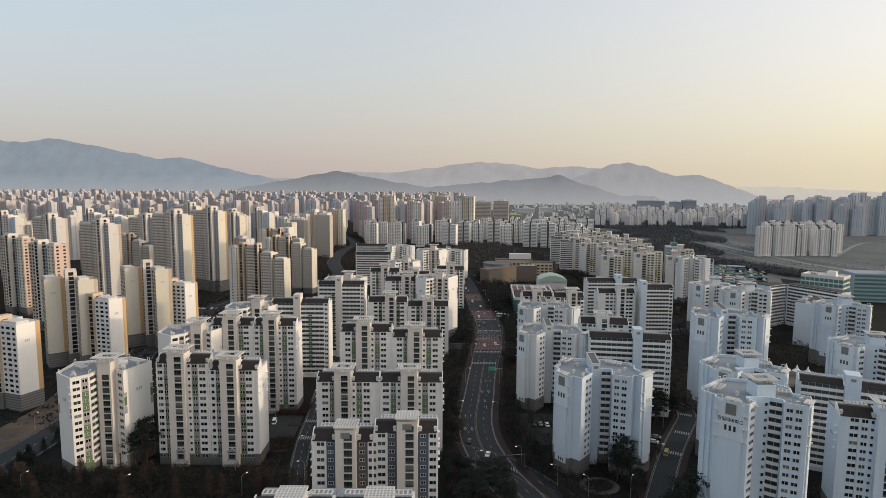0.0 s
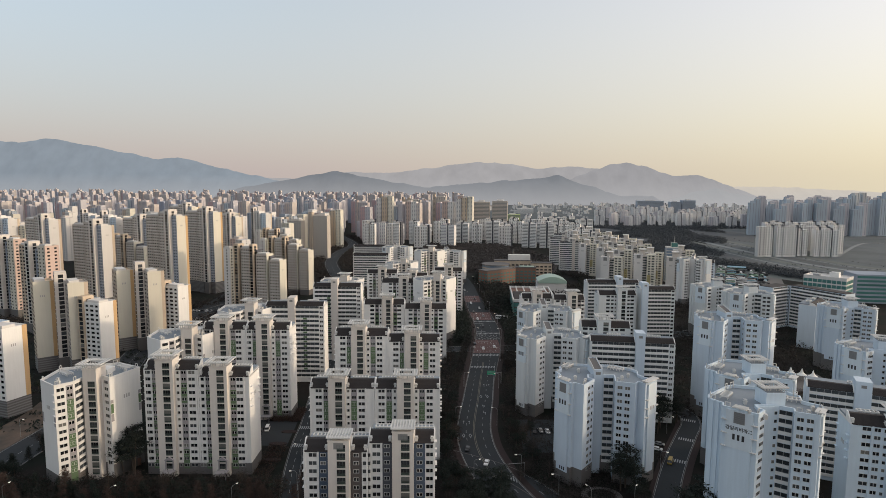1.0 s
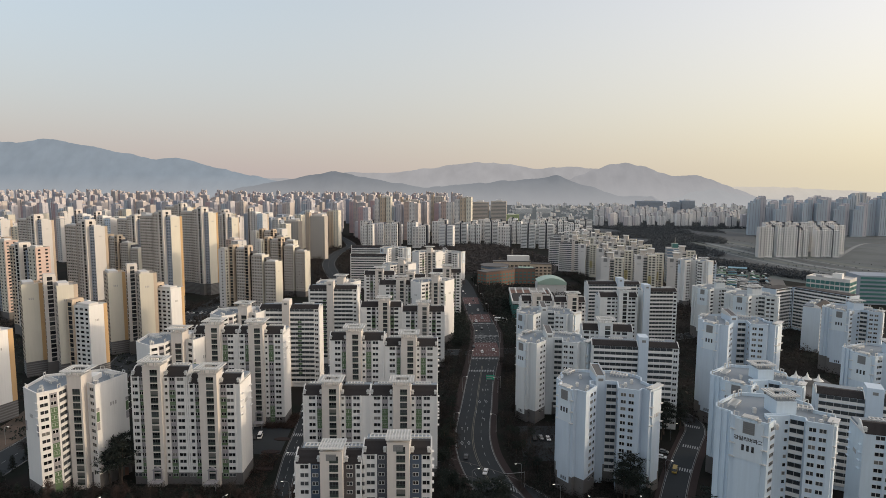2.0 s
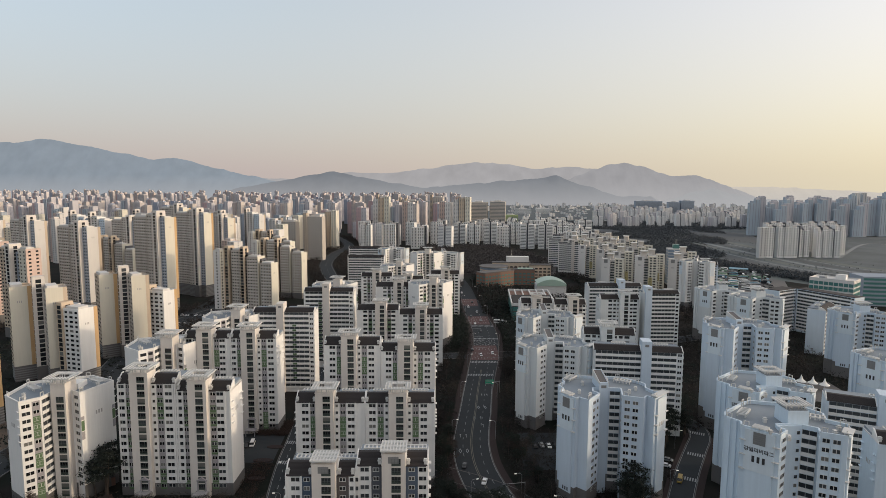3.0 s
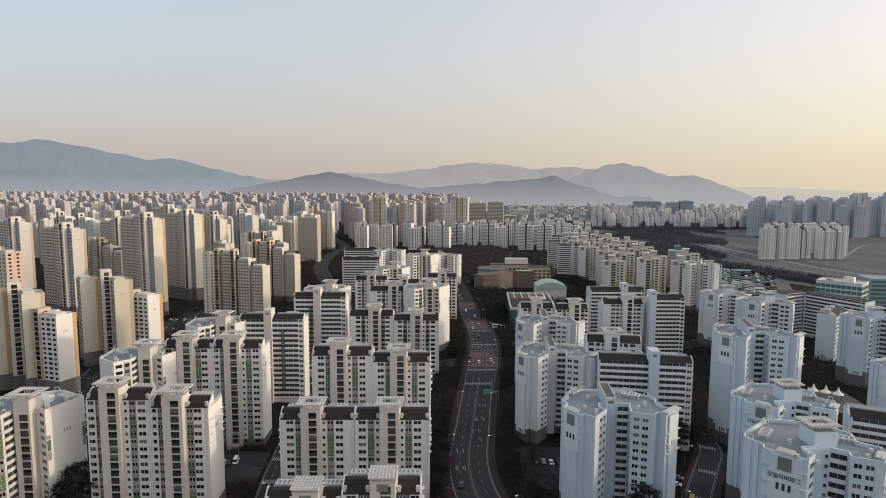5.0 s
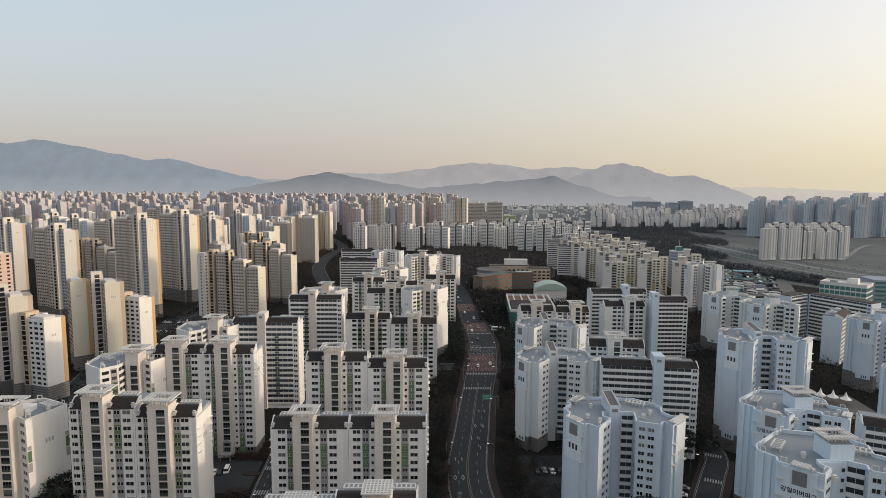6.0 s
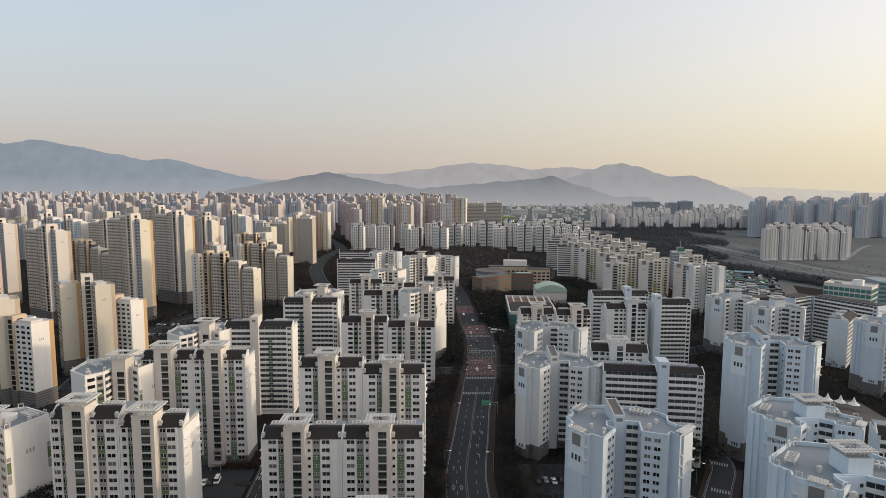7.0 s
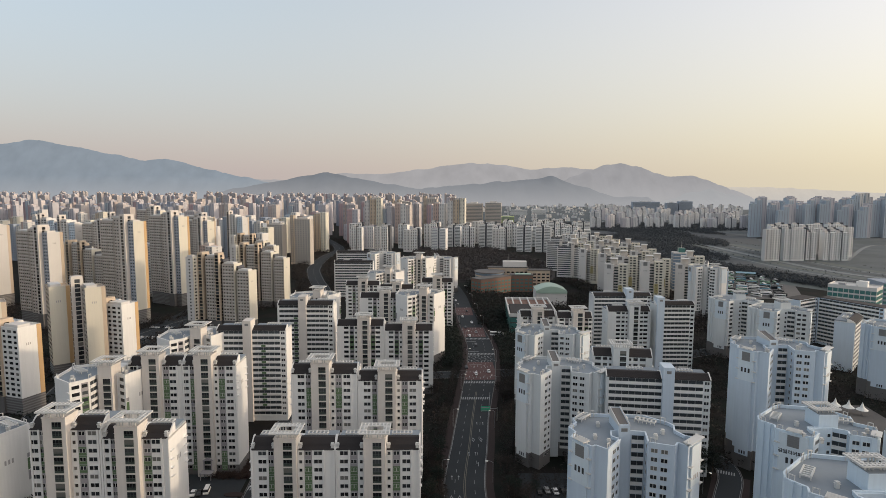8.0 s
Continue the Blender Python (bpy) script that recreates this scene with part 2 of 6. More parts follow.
# ---- building kit ----
class Geo:
    """Collects boxes and prisms for one mesh."""
    def __init__(self):
        self.v, self.f, self.k = [], [], []
    def slot(self, i):
        """Faces added since the last call get the material slot i."""
        self.k += [i] * (len(self.f) - len(self.k))
    def box(self, x0, y0, z0, x1, y1, z1):
        b = len(self.v)
        self.v += [(x0, y0, z0), (x1, y0, z0), (x1, y1, z0), (x0, y1, z0), (x0, y0, z1), (x1, y0, z1), (x1, y1, z1), (x0, y1, z1)]
        self.f += [tuple(b + i for i in q) for q in ((3, 2, 1, 0), (4, 5, 6, 7), (0, 1, 5, 4), (1, 2, 6, 5), (2, 3, 7, 6), (3, 0, 4, 7))]
        return self
    def prism(self, poly, z0, z1, tops=None):
        b, n = len(self.v), len(poly)
        self.v += [(x, y, z0) for x, y in poly] + [(x, y, tops[i] if tops else z1) for i, (x, y) in enumerate(poly)]
        self.f += [tuple(b + n - 1 - i for i in range(n)), tuple(b + n + i for i in range(n))]
        self.f += [(b + i, b + (i + 1) % n, b + n + (i + 1) % n, b + n + i) for i in range(n)]
        return self
    def profile(self, pts, x0, x1):
        """A profile of (y, z) points pushed along x."""
        b, n = len(self.v), len(pts)
        self.v += [(x0, y, z) for y, z in pts] + [(x1, y, z) for y, z in pts]
        self.f += [tuple(b + n - 1 - i for i in range(n)), tuple(b + n + i for i in range(n))]
        self.f += [(b + i, b + (i + 1) % n, b + n + (i + 1) % n, b + n + i) for i in range(n)]
        return self
    def face(self, *pts):
        b = len(self.v)
        self.v += [tuple(p) for p in pts]
        self.f.append(tuple(range(b, b + len(pts))))
        return self
    def tube(self, a, b_, r0, r1, n=6):
        a, b_ = Vector(a), Vector(b_)
        w = (b_ - a).normalized()
        u = w.orthogonal().normalized()
        v = w.cross(u)
        k = len(self.v)
        for p, r in ((a, r0), (b_, r1)):
            self.v += [tuple(p + r * (math.cos(2 * math.pi * i / n) * u + math.sin(2 * math.pi * i / n) * v)) for i in range(n)]
        self.f += [(k + i, k + (i + 1) % n, k + n + (i + 1) % n, k + n + i) for i in range(n)]
        self.f += [tuple(k + n - 1 - i for i in range(n)), tuple(k + n + i for i in range(n))]
        return self
    def on(self, m):
        """All points so far moved by the matrix m."""
        self.v = [tuple(m @ Vector(p)) for p in self.v]
        return self
    def mesh(self, name, *mats):
        me = bpy.data.meshes.new(name)
        me.from_pydata(self.v, [], self.f)
        for m in mats:
            me.materials.append(M[m])
        if self.k:
            me.polygons.foreach_set("material_index", self.k + [0] * (len(self.f) - len(self.k)))
        me.update()
        return me


def part(name, geo, mat, parent, label="", kind="", at=None):
    if isinstance(geo, Geo):
        if not geo.f:
            return None
        geo = geo.mesh(name, mat)
    ob = new(name, geo)
    ob.parent = parent
    if at is not None:
        ob.matrix_basis = at
    return tagged(ob, label, kind=kind)


def thing(name, x, y, rz, label, category, group="", kind="", z=0.0):
    ob = new(name)
    ob.empty_display_size = 1.0
    ob.matrix_basis = pose(x, y, z, 0, 0, rz)
    return tagged(ob, label, category, group, kind)


class Wall:
    """A stretch of facade from p to q, left to right as seen from outside; u runs along it, d outwards."""
    def __init__(self, p, q):
        self.p, self.q = Vector((*p, 0)), Vector((*q, 0))
        self.len = (self.q - self.p).length
        self.u = (self.q - self.p) / self.len
        self.n = Vector((self.u.y, -self.u.x, 0))
    def at(self, u, z, d=0.0):
        x = self.p + self.u * u + self.n * d
        return Matrix.Translation((x.x, x.y, z)) @ Matrix.Rotation(math.atan2(self.u.y, self.u.x), 4, 'Z')
    def box(self, geo, u0, u1, d0, d1, z0, z1):
        a, b = self.p + self.u * u0 + self.n * d1, self.p + self.u * u1 + self.n * d1
        c, e = self.p + self.u * u1 + self.n * d0, self.p + self.u * u0 + self.n * d0
        geo.prism([(a.x, a.y), (b.x, b.y), (c.x, c.y), (e.x, e.y)], z0, z1)


H = 2.8  # storey height
SIZES = {"W": (2.6, 1.35), "G": (1.9, 1.3), "s": (1.0, 1.15), "F": (1.9, 1.3), "T": (2.8, 2.25), "L": (2.6, 1.35), "q": (1.3, 1.2), "n": (1.25, 0.95)}
window_cache = {}


def window_meshes(kind):
    """Frame and panes of one window, standing on z = 0, centred on x, its outer side towards -y."""
    if kind not in window_cache:
        w, h = SIZES[kind]
        t = 0.13 if kind == "F" else 0.05
        panes = {"W": 2, "G": 2, "F": 2, "T": 3, "L": 3, "s": 1, "q": 1, "n": 1}[kind]
        bar = 0.16 if kind in "WGF" else 0.06
        xs, clear = [-w / 2], (w - 2 * t - bar * (panes - 1)) / panes
        for i in range(panes):
            a = -w / 2 + t + i * (clear + bar)
            xs += [a, a + clear]
        xs.append(w / 2)
        zs = [0, t, h - t, h] if kind != "T" else [0, t, h * 0.45, h * 0.45 + 0.08, h - t, h]
        def sheet(glazed):
            g, known = Geo(), {}
            def at(i, j, y):
                if (i, j, y) not in known:
                    known[i, j, y] = len(g.v)
                    g.v.append((xs[i], y, zs[j]))
                return known[i, j, y]
            for i in range(len(xs) - 1):
                for j in range(len(zs) - 1):
                    c = [(i, j), (i + 1, j), (i + 1, j + 1), (i, j + 1)]
                    if i % 2 and j % 2:
                        g.f += [(at(*c[k], -0.09), at(*c[k], -0.03), at(*c[(k + 1) % 4], -0.03), at(*c[(k + 1) % 4], -0.09)) for k in range(4)]
                        g.slot(0)
                        if glazed:
                            g.f.append(tuple(at(*q, -0.03) for q in c))
                            g.slot(1)
                    else:
                        g.f.append(tuple(at(*q, -0.09) for q in c))
                        g.slot(0)
            n, m = len(xs) - 1, len(zs) - 1
            rim = [(i, 0) for i in range(n)] + [(n, j) for j in range(m)] + [(n - i, m) for i in range(n)] + [(0, m - j) for j in range(m)]
            for k in range(len(rim)):
                p, q = rim[k], rim[(k + 1) % len(rim)]
                g.f.append((at(*q, -0.09), at(*p, -0.09), at(*p, 0.05), at(*q, 0.05)))
            g.slot(0)
            return g
        pane = Geo().box(-w / 2 + t, -0.05, t, w / 2 - t, 0.03, h - t)
        edge = "stairframe" if kind == "T" else "trim"
        window_cache[kind] = (sheet(False).mesh("window_frame", edge), pane.mesh("pane", "glass"), sheet(True).mesh("window", edge, "glass"))
    return window_cache[kind]


def window(parent, wall, u, z, kind, fine, stock):
    """One window. fine: as a part of its own; else its box goes into the joined stock."""
    w, h = SIZES[kind]
    if fine:
        fr, pane, both = window_meshes(kind)
        ob = part("stair_window" if kind == "T" else "window", fr if fine > 1 else both, None, parent, at=wall.at(u, z))
        if fine > 1:
            part("pane", pane, None, ob)
    else:
        wall.box(stock, u - w / 2, u + w / 2, -0.02, 0.06, z, z + h)


def columns(parent, wall, z0, storeys, cols, fine, stock, panels, skip=0):
    """Columns of windows, one row a storey. cols: (u, kind); capital G and F stand on a coloured strip."""
    for u, kind, *tone in cols:
        for s in range(skip, storeys):
            sill = z0 + s * H + (0.35 if kind == "T" else 0.95)
            window(parent, wall, u, sill, kind, fine, stock)
        if tone:
            top = z0 + storeys * H
            if tone[0] == "green":
                marks = [s for s in range(storeys) if storeys - 1 - s in (2, 3, 4) or s in (0, 1, 2) or (storeys - 1 - s in (7, 8) and int(u * 7) % 3 == 0)]
                strips = [("lilac", u - 1.25, u + 1.25, 0.022, z0, top)] + [("green", u - 1.2, u + 1.2, 0.035, z0 + s * H + 0.06, z0 + (s + 1) * H - 0.08) for s in marks]
            else:
                strips = [(tone[0], u - 1.85, u + 1.85, 0.025, z0, top)]
            for m, a, b, d, za, zb in strips:
                g = Geo() if fine else panels.setdefault(m, Geo())
                wall.box(g, a, b, -0.05, d, za, zb)
                if fine:
                    part("panel", g, m, parent)


def bands(parent, wall, z0, storeys, u0, u1, fine, parapet, dark, frames, sill=1.15):
    """Open galleries: a white parapet and a recessed dark window strip on every storey."""
    for s in range(storeys):
        z = z0 + s * H
        if fine:
            g = Geo()
            wall.box(g, u0, u1, 0.0, 0.32, z, z + sill)
            part("balcony", g, "white", parent)
        else:
            wall.box(parapet, u0, u1, 0.0, 0.32, z, z + sill)
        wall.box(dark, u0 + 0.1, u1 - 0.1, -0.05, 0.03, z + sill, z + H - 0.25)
        n = max(2, int((u1 - u0) / 2.4))
        for i in range(n + 1):
            u = u0 + 0.1 + (u1 - u0 - 0.2) * i / n
            wall.box(frames, u - 0.05, u + 0.05, 0.0, 0.07, z + sill, z + H - 0.25)


PERGOLA = {}


def pergola(parent, cx, cy, z, w=9.6, d=8.6, solid=False):
    """The flat lattice canopy on posts that crowns a lift tower."""
    key = (w, d, solid)
    if key not in PERGOLA:
        ring = Geo()
        iw, idp = (w * 0.27, d * 0.22) if not solid else (0, 0)
        for i in range(9):
            y = -d / 2 + d * i / 8
            if solid or abs(y) > idp:
                ring.box(-w / 2, y - 0.16, 0, w / 2, y + 0.16, 0.4)
            else:
                ring.box(-w / 2, y - 0.16, 0, -iw, y + 0.16, 0.4).box(iw, y - 0.16, 0, w / 2, y + 0.16, 0.4)
        for i in range(9):
            x = -w / 2 + w * i / 8
            if solid or abs(x) > iw:
                ring.box(x - 0.16, -d / 2, 0.03, x + 0.16, d / 2, 0.43)
            else:
                ring.box(x - 0.16, -d / 2, 0.03, x + 0.16, -idp, 0.43).box(x - 0.16, idp, 0.03, x + 0.16, d / 2, 0.43)
        if solid:
            ring.box(-w / 2, -d / 2, 0.1, w / 2, d / 2, 0.2)
        else:
            ring.box(-w / 2, -d / 2, 0.1, w / 2, -idp, 0.2).box(-w / 2, idp, 0.1, w / 2, d / 2, 0.2)
            ring.box(-w / 2, -idp, 0.1, -iw, idp, 0.2).box(iw, -idp, 0.1, w / 2, idp, 0.2)
        for x in (-2.8, -1.9, -1.0, 1.0, 1.9, 2.8):
            ring.box(x - 0.14, -d / 2 + 1.2, -1.7, x + 0.14, -d / 2 + 1.5, 0.0)
            ring.box(x - 0.14, d / 2 - 1.8, -1.7, x + 0.14, d / 2 - 1.5, 0.0)
        PERGOLA[key] = ring.mesh("canopy", "trim")
    part("canopy", PERGOLA[key], None, parent, "flat white lattice canopy on short posts", at=pose(cx, cy, z))


SKYLIGHT = []


def skylight(parent, cx, cy, z, rz=0):
    """A low white ladder frame on the roof."""
    if not SKYLIGHT:
        g = Geo()
        for y in (-1.2, 1.2):
            g.box(-3.2, y - 0.2, 0.7, 3.2, y + 0.2, 1.1)
        for i in range(6):
            x = -3.2 + 6.4 * i / 5
            g.box(x - 0.18, -1.0, 0.72, x + 0.18, 1.0, 1.06)
            g.box(x - 0.12, -1.3, 0, x + 0.12, -1.05, 0.7).box(x - 0.12, 1.05, 0, x + 0.12, 1.3, 0.7)
        SKYLIGHT.append(g.mesh("roof_frame", "trim"))
    part("roof_frame", SKYLIGHT[0], None, parent, at=pose(cx, cy, z, 0, 0, rz))


CHIMNEY = []


def chimney(parent, x, y, z):
    if not CHIMNEY:
        g = Geo()
        g.box(-0.45, -0.45, 0, 0.45, 0.45, 1.1).box(-0.6, -0.6, 1.1, 0.6, 0.6, 1.25).box(-0.3, -0.3, 1.25, 0.3, 0.3, 1.6).box(-0.5, -0.5, 1.6, 0.5, 0.5, 1.72)
        CHIMNEY.append(g.mesh("vent_cap", "trim"))
    part("vent_cap", CHIMNEY[0], None, parent, at=pose(x, y, z))


def number_bars(parent, wall, u, z, size, mat="ink", count=3, lift=0.0):
    """Unlettered upright bars where a block's number stands."""
    g = Geo()
    for i in range(count):
        c = u + (i - (count - 1) / 2) * size * 0.76
        wall.box(g, c - size * 0.2, c + size * 0.2, 0.0, 0.03, z, z + size)
    part("block_sign", g, mat, parent, "painted sign of three bars", at=Matrix.Translation(wall.n * lift))


def finish(parent, stock, panels, parapet=None, dark=None, frames=None):
    part("windows", stock, "glass", parent, kind="stuff")
    for tone, g in panels.items():
        part(tone + "_panels", g, tone, parent, kind="stuff")
    if parapet:
        part("balconies", parapet, "white", parent, kind="stuff")
    if dark:
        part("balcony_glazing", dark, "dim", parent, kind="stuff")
    if frames:
        part("balcony_mullions", frames, "trim", parent, kind="stuff")


def pitched(parent, x0, x1, y0, depth, z, rise=2.8, run=3.7):
    """Brown tiled roof slope behind the front eave, with white gable copings and a flat back roof."""
    g = Geo()
    line = [(y0 - 0.25, z - 0.12)]
    for i in range(12):
        y, zz = y0 - 0.25 + (run + 0.25) * i / 12, z + 0.05 + rise * i / 12
        line += [(y, zz), (y + (run + 0.25) / 12 - 0.02, zz + rise / 12 - 0.1)]
    line += [(y0 + run + 1.2, z + rise), (y0 + run + 1.2, z + rise - 0.4)]
    g.profile(line[::-1], x0 + 0.3, x1 - 0.3)
    part("roof", g, "tile", parent, "dark brown tiled roof slope")
    for x in (x0, x1 - 0.35):
        c = Geo()
        c.profile([(y0, z - 0.3), (y0, z + 0.35), (y0 + run, z + rise + 0.4), (y0 + run + 1.3, z + rise + 0.4), (y0 + run + 1.3, z + 0.2), (y0 + depth, z + 0.2), (y0 + depth, z - 0.3)], x, x + 0.35)
        part("gable_coping", c, "white", parent)
    b = Geo()
    b.box(x0 + 0.36, y0 + run + 1.2, z + 0.005, x1 - 0.36, y0 + depth - 0.02, z + 1.0)
    part("back_roof", b, "deck", parent)


def lift_tower(parent, cx, y0, w, top, storeys, base, fine, stock, crown, wins=True, depth=6.5, mat="beige"):
    g = Geo()
    g.box(cx - w / 2, y0, 0.0, cx + w / 2, y0 + depth, top)
    g.box(cx - w / 2 - 0.15, y0 - 0.15, top, cx + w / 2 + 0.15, y0 + depth + 0.15, top + 0.35)
    part("lift_tower", g, mat, parent, "lift and stair tower")
    wall = Wall((cx - w / 2, y0), (cx + w / 2, y0))
    if wins:
        rail = Geo()
        for s in range(storeys):
            window(parent, wall, w * 0.62, base + s * H + 0.42, "T", fine, stock)
            if fine:
                rail = Geo()
            wall.box(rail, w * 0.62 - 1.3, w * 0.62 + 1.3, 0.0, 0.10 if fine else 0.08, base + s * H + 0.5, base + s * H + 1.15)
            if fine:
                part("stair_railing", rail, "railing", parent)
        if not fine:
            part("stair_railings", rail, "railing", parent, kind="stuff")
    if crown == "ring":
        pergola(parent, cx, y0 + depth / 2, top + 2.0)
    elif crown == "lid":
        pergola(parent, cx, y0 + depth / 2, top + 1.2, 7.6, 7.4, True)
        v = Geo()
        v.box(cx - 1.6, y0 - 0.06, top - 2.6, cx + 1.6, y0, top - 0.5)
        part("louvre", v, "louvre", parent)


def porch(parent, cx, y0):
    """Gabled entrance porch at the foot of a stair tower."""
    g = Geo()
    g.box(cx - 1.7, y0 - 0.5, 0, cx - 1.3, y0, 7.2).box(cx + 1.3, y0 - 0.5, 0, cx + 1.7, y0, 7.2)
    b = len(g.v)
    g.v += [(cx - 2.1, y0 - 0.8, 7.2), (cx + 2.1, y0 - 0.8, 7.2), (cx, y0 - 0.8, 8.6), (cx - 2.1, y0, 7.2), (cx + 2.1, y0, 7.2), (cx, y0, 8.6)]
    g.f += [(b, b + 1, b + 2), (b + 5, b + 4, b + 3), (b, b + 3, b + 4, b + 1), (b + 1, b + 4, b + 5, b + 2), (b + 2, b + 5, b + 3, b)]
    part("porch", g, "lilac", parent, "gabled entrance porch")
    c = Geo()
    c.box(cx - 2.4, y0 - 3.4, 2.7, cx + 2.4, y0, 2.95).box(cx - 2.2, y0 - 3.2, 0, cx - 1.95, y0 - 2.9, 2.7).box(cx + 1.95, y0 - 3.2, 0, cx + 2.2, y0 - 2.9, 2.7)
    part("entrance_canopy", c, "lilac", parent)


def plate_block(x, y, rz, units, label, fine=True, wall="white", scheme="green", crown="ring", depth=13.0, group="", porches=False, base=1.4):
    """A slab block of several stair units. A unit: (left, width, forward, storeys, mirrored)."""
    ob = thing("apartment_block", x, y, rz, label, "apartment block", group)
    for k, (left, width, fwd, storeys, side) in enumerate(units):
        z = base + storeys * H
        y0 = -fwd
        stock, panels = Geo(), {}
        g = Geo()
        g.box(left, y0, 0, left + width, y0 + depth, z)
        part("wall", g, wall, ob)
        f = Geo()
        f.box(left - 0.03, y0 - 0.03, 0, left + width + 0.03, y0 + depth + 0.03, base + H * 0.9)
        part("base_course", f, "foot", ob, "grey stone base course")
        front = Wall((left, y0), (left + width, y0))
        tc = width * 0.5 + side
        tw = 7.0
        cols = []
        dl, dr = tc - tw / 2, width - tc - tw / 2
        pair = scheme if isinstance(scheme, str) else scheme[k]
        pair = (pair, pair) if isinstance(pair, str) else pair
        def outer(d, sgn, start, tone):
            two = ("G", "green") if tone == "green" else ("G",) if tone == "plain" else ("F", tone)
            if tone not in ("green", "plain") and d > 4.8:
                cols.extend([(start + sgn * 1.95, *two), (start + sgn * 5.4, "W")])
            elif d > 8.4:
                cols.extend([(start + sgn * 1.0, "s"), (start + sgn * 3.4, *two), (start + sgn * 6.6, "W")])
            elif d > 4.8:
                cols.extend([(start + sgn * 1.7, *two), (start + sgn * 4.4, "W")])
            elif d > 2.6:
                cols.append((start + sgn * 1.5, "W"))
        outer(dl, -1, tc - tw / 2, pair[0])
        outer(dr, 1, tc + tw / 2, pair[1])
        columns(ob, front, base, storeys, cols, fine, stock, panels)
        # white pilaster strips between the window columns
        strips = Geo()
        for u in sorted({0.35, width - 0.35, *(c[0] + 1.75 for c in cols if c[1] == "W" and c[0] + 2 < width)}):
            if fine:
                strips = Geo()
            front.box(strips, u - 0.28, u + 0.28, 0, 0.30, base + H, z)
            if fine:
                part("pilaster", strips, wall, ob)
        if not fine:
            part("pilasters", strips, wall, ob, kind="stuff")
        lift_tower(ob, left + tc, y0 - 2.2, tw, z + 4.4, storeys + 1, base + 0.6, fine, stock, crown, mat="beige" if wall == "white" else wall)
        if porches:
            porch(ob, left + tc + 0.8, y0 - 2.2)
        pitched(ob, left, left + tc - tw / 2, y0, depth, z)
        pitched(ob, left + tc + tw / 2, left + width, y0, depth, z)
        skylight(ob, left + max(3.6, (tc - tw / 2) * 0.62), y0 + 7.2, z + 1.9)
        skylight(ob, left + width - max(3.6, dr * 0.55), y0 + 7.2, z + 1.9)
        for u in (0.7, tc - tw / 2 - 0.9, tc + tw / 2 + 0.9, width - 0.9) if fine else ():
            chimney(ob, left + u, y0 + 0.7, z + 0.25)
        # both end walls: narrow balcony ledges and a stair slot
        for sgn, px in ((-1, left), (1, left + width)):
            end = Wall((px, y0 + depth), (px, y0)) if sgn < 0 else Wall((px, y0), (px, y0 + depth))
            led = Geo()
            for s in range(storeys - 5, storeys - 1):
                end.box(led, 0.4, 2.2, 0, 0.7, base + s * H + 1.1, base + s * H + 1.25)
                end.box(led, depth - 2.4, depth - 0.5, 0, 0.7, base + s * H + 1.1, base + s * H + 1.25)
            part("ledges", led, wall, ob, kind="stuff")
            if k in (0, len(units) - 1):
                number_bars(ob, end, depth * 0.5, z - 3.4 * H, 1.5, "faded")
        finish(ob, stock, panels)
    return ob


def gallery_block(x, y, rz, width, storeys, label, fine=False, tower=None, depth=12.0, wall="white", group="", base=1.4, accent=None, roof=True):
    """A slab block with open galleries; tower: (centre, width)."""
    ob = thing("apartment_block", x, y, rz, label, "apartment block", group)
    z = base + storeys * H
    g = Geo()
    g.box(0, 0, 0, width, depth, z)
    part("wall", g, wall, ob)
    front = Wall((0, 0), (width, 0))
    stock, panels, parapet, dark, frames = Geo(), {}, Geo(), Geo(), Geo()
    cuts = [(1.0, width - 3.0)] if not tower else [(1.0, tower[0] - tower[1] / 2), (tower[0] + tower[1] / 2, width - 3.0)]
    for u0, u1 in cuts:
        if u1 - u0 > 2:
            bands(ob, front, base, storeys, u0, u1, fine, parapet, dark, frames)
    columns(ob, front, base, storeys, [(width - 1.6, "G")], fine, stock, panels)
    if accent:
        a = Geo()
        for s in range(2, storeys - 2):
            front.box(a, accent[0], accent[0] + 2.2, 0.32, 0.36, base + s * H + 0.05, base + s * H + 1.1)
        part("green_panels", a, "green", ob, kind="stuff")
    if tower:
        t = Geo()
        t.box(tower[0] - tower[1] / 2, -1.6, 0, tower[0] + tower[1] / 2, 6, z + 5.2)
        part("lift_tower", t, "beige" if wall == "white" else "cool", ob, "plain lift tower")
        v = Geo()
        v.box(tower[0] - 0.9, -1.66, z + 2.6, tower[0] + 0.9, -1.6, z + 3.8)
        part("louvre", v, "louvre", ob)
    if roof:
        if tower:
            pitched(ob, 0, tower[0] - tower[1] / 2, 0, depth, z, 1.9, 3.3)
            pitched(ob, tower[0] + tower[1] / 2, width, 0, depth, z, 1.9, 3.3)
        else:
            pitched(ob, 0, width, 0, depth, z, 1.9, 3.3)
        skylight(ob, width * 0.78, 7.0, z + 1.3)
        skylight(ob, width * 0.3, 7.0, z + 1.3)
    else:
        part("roof_slab", Geo().box(0.4, 0.4, z, width - 0.4, depth - 0.4, z + 0.5), "tile", ob, "dark flat roof")
    led = Geo()
    end = Wall((width, 0), (width, depth))
    for s in range(storeys):
        end.box(led, 0.2, 2.0, 0, 0.18, base + s * H, base + s * H + 1.1)
    part("end_balconies", led, wall, ob, kind="stuff")
    finish(ob, stock, panels, parapet, dark, frames)
    return ob


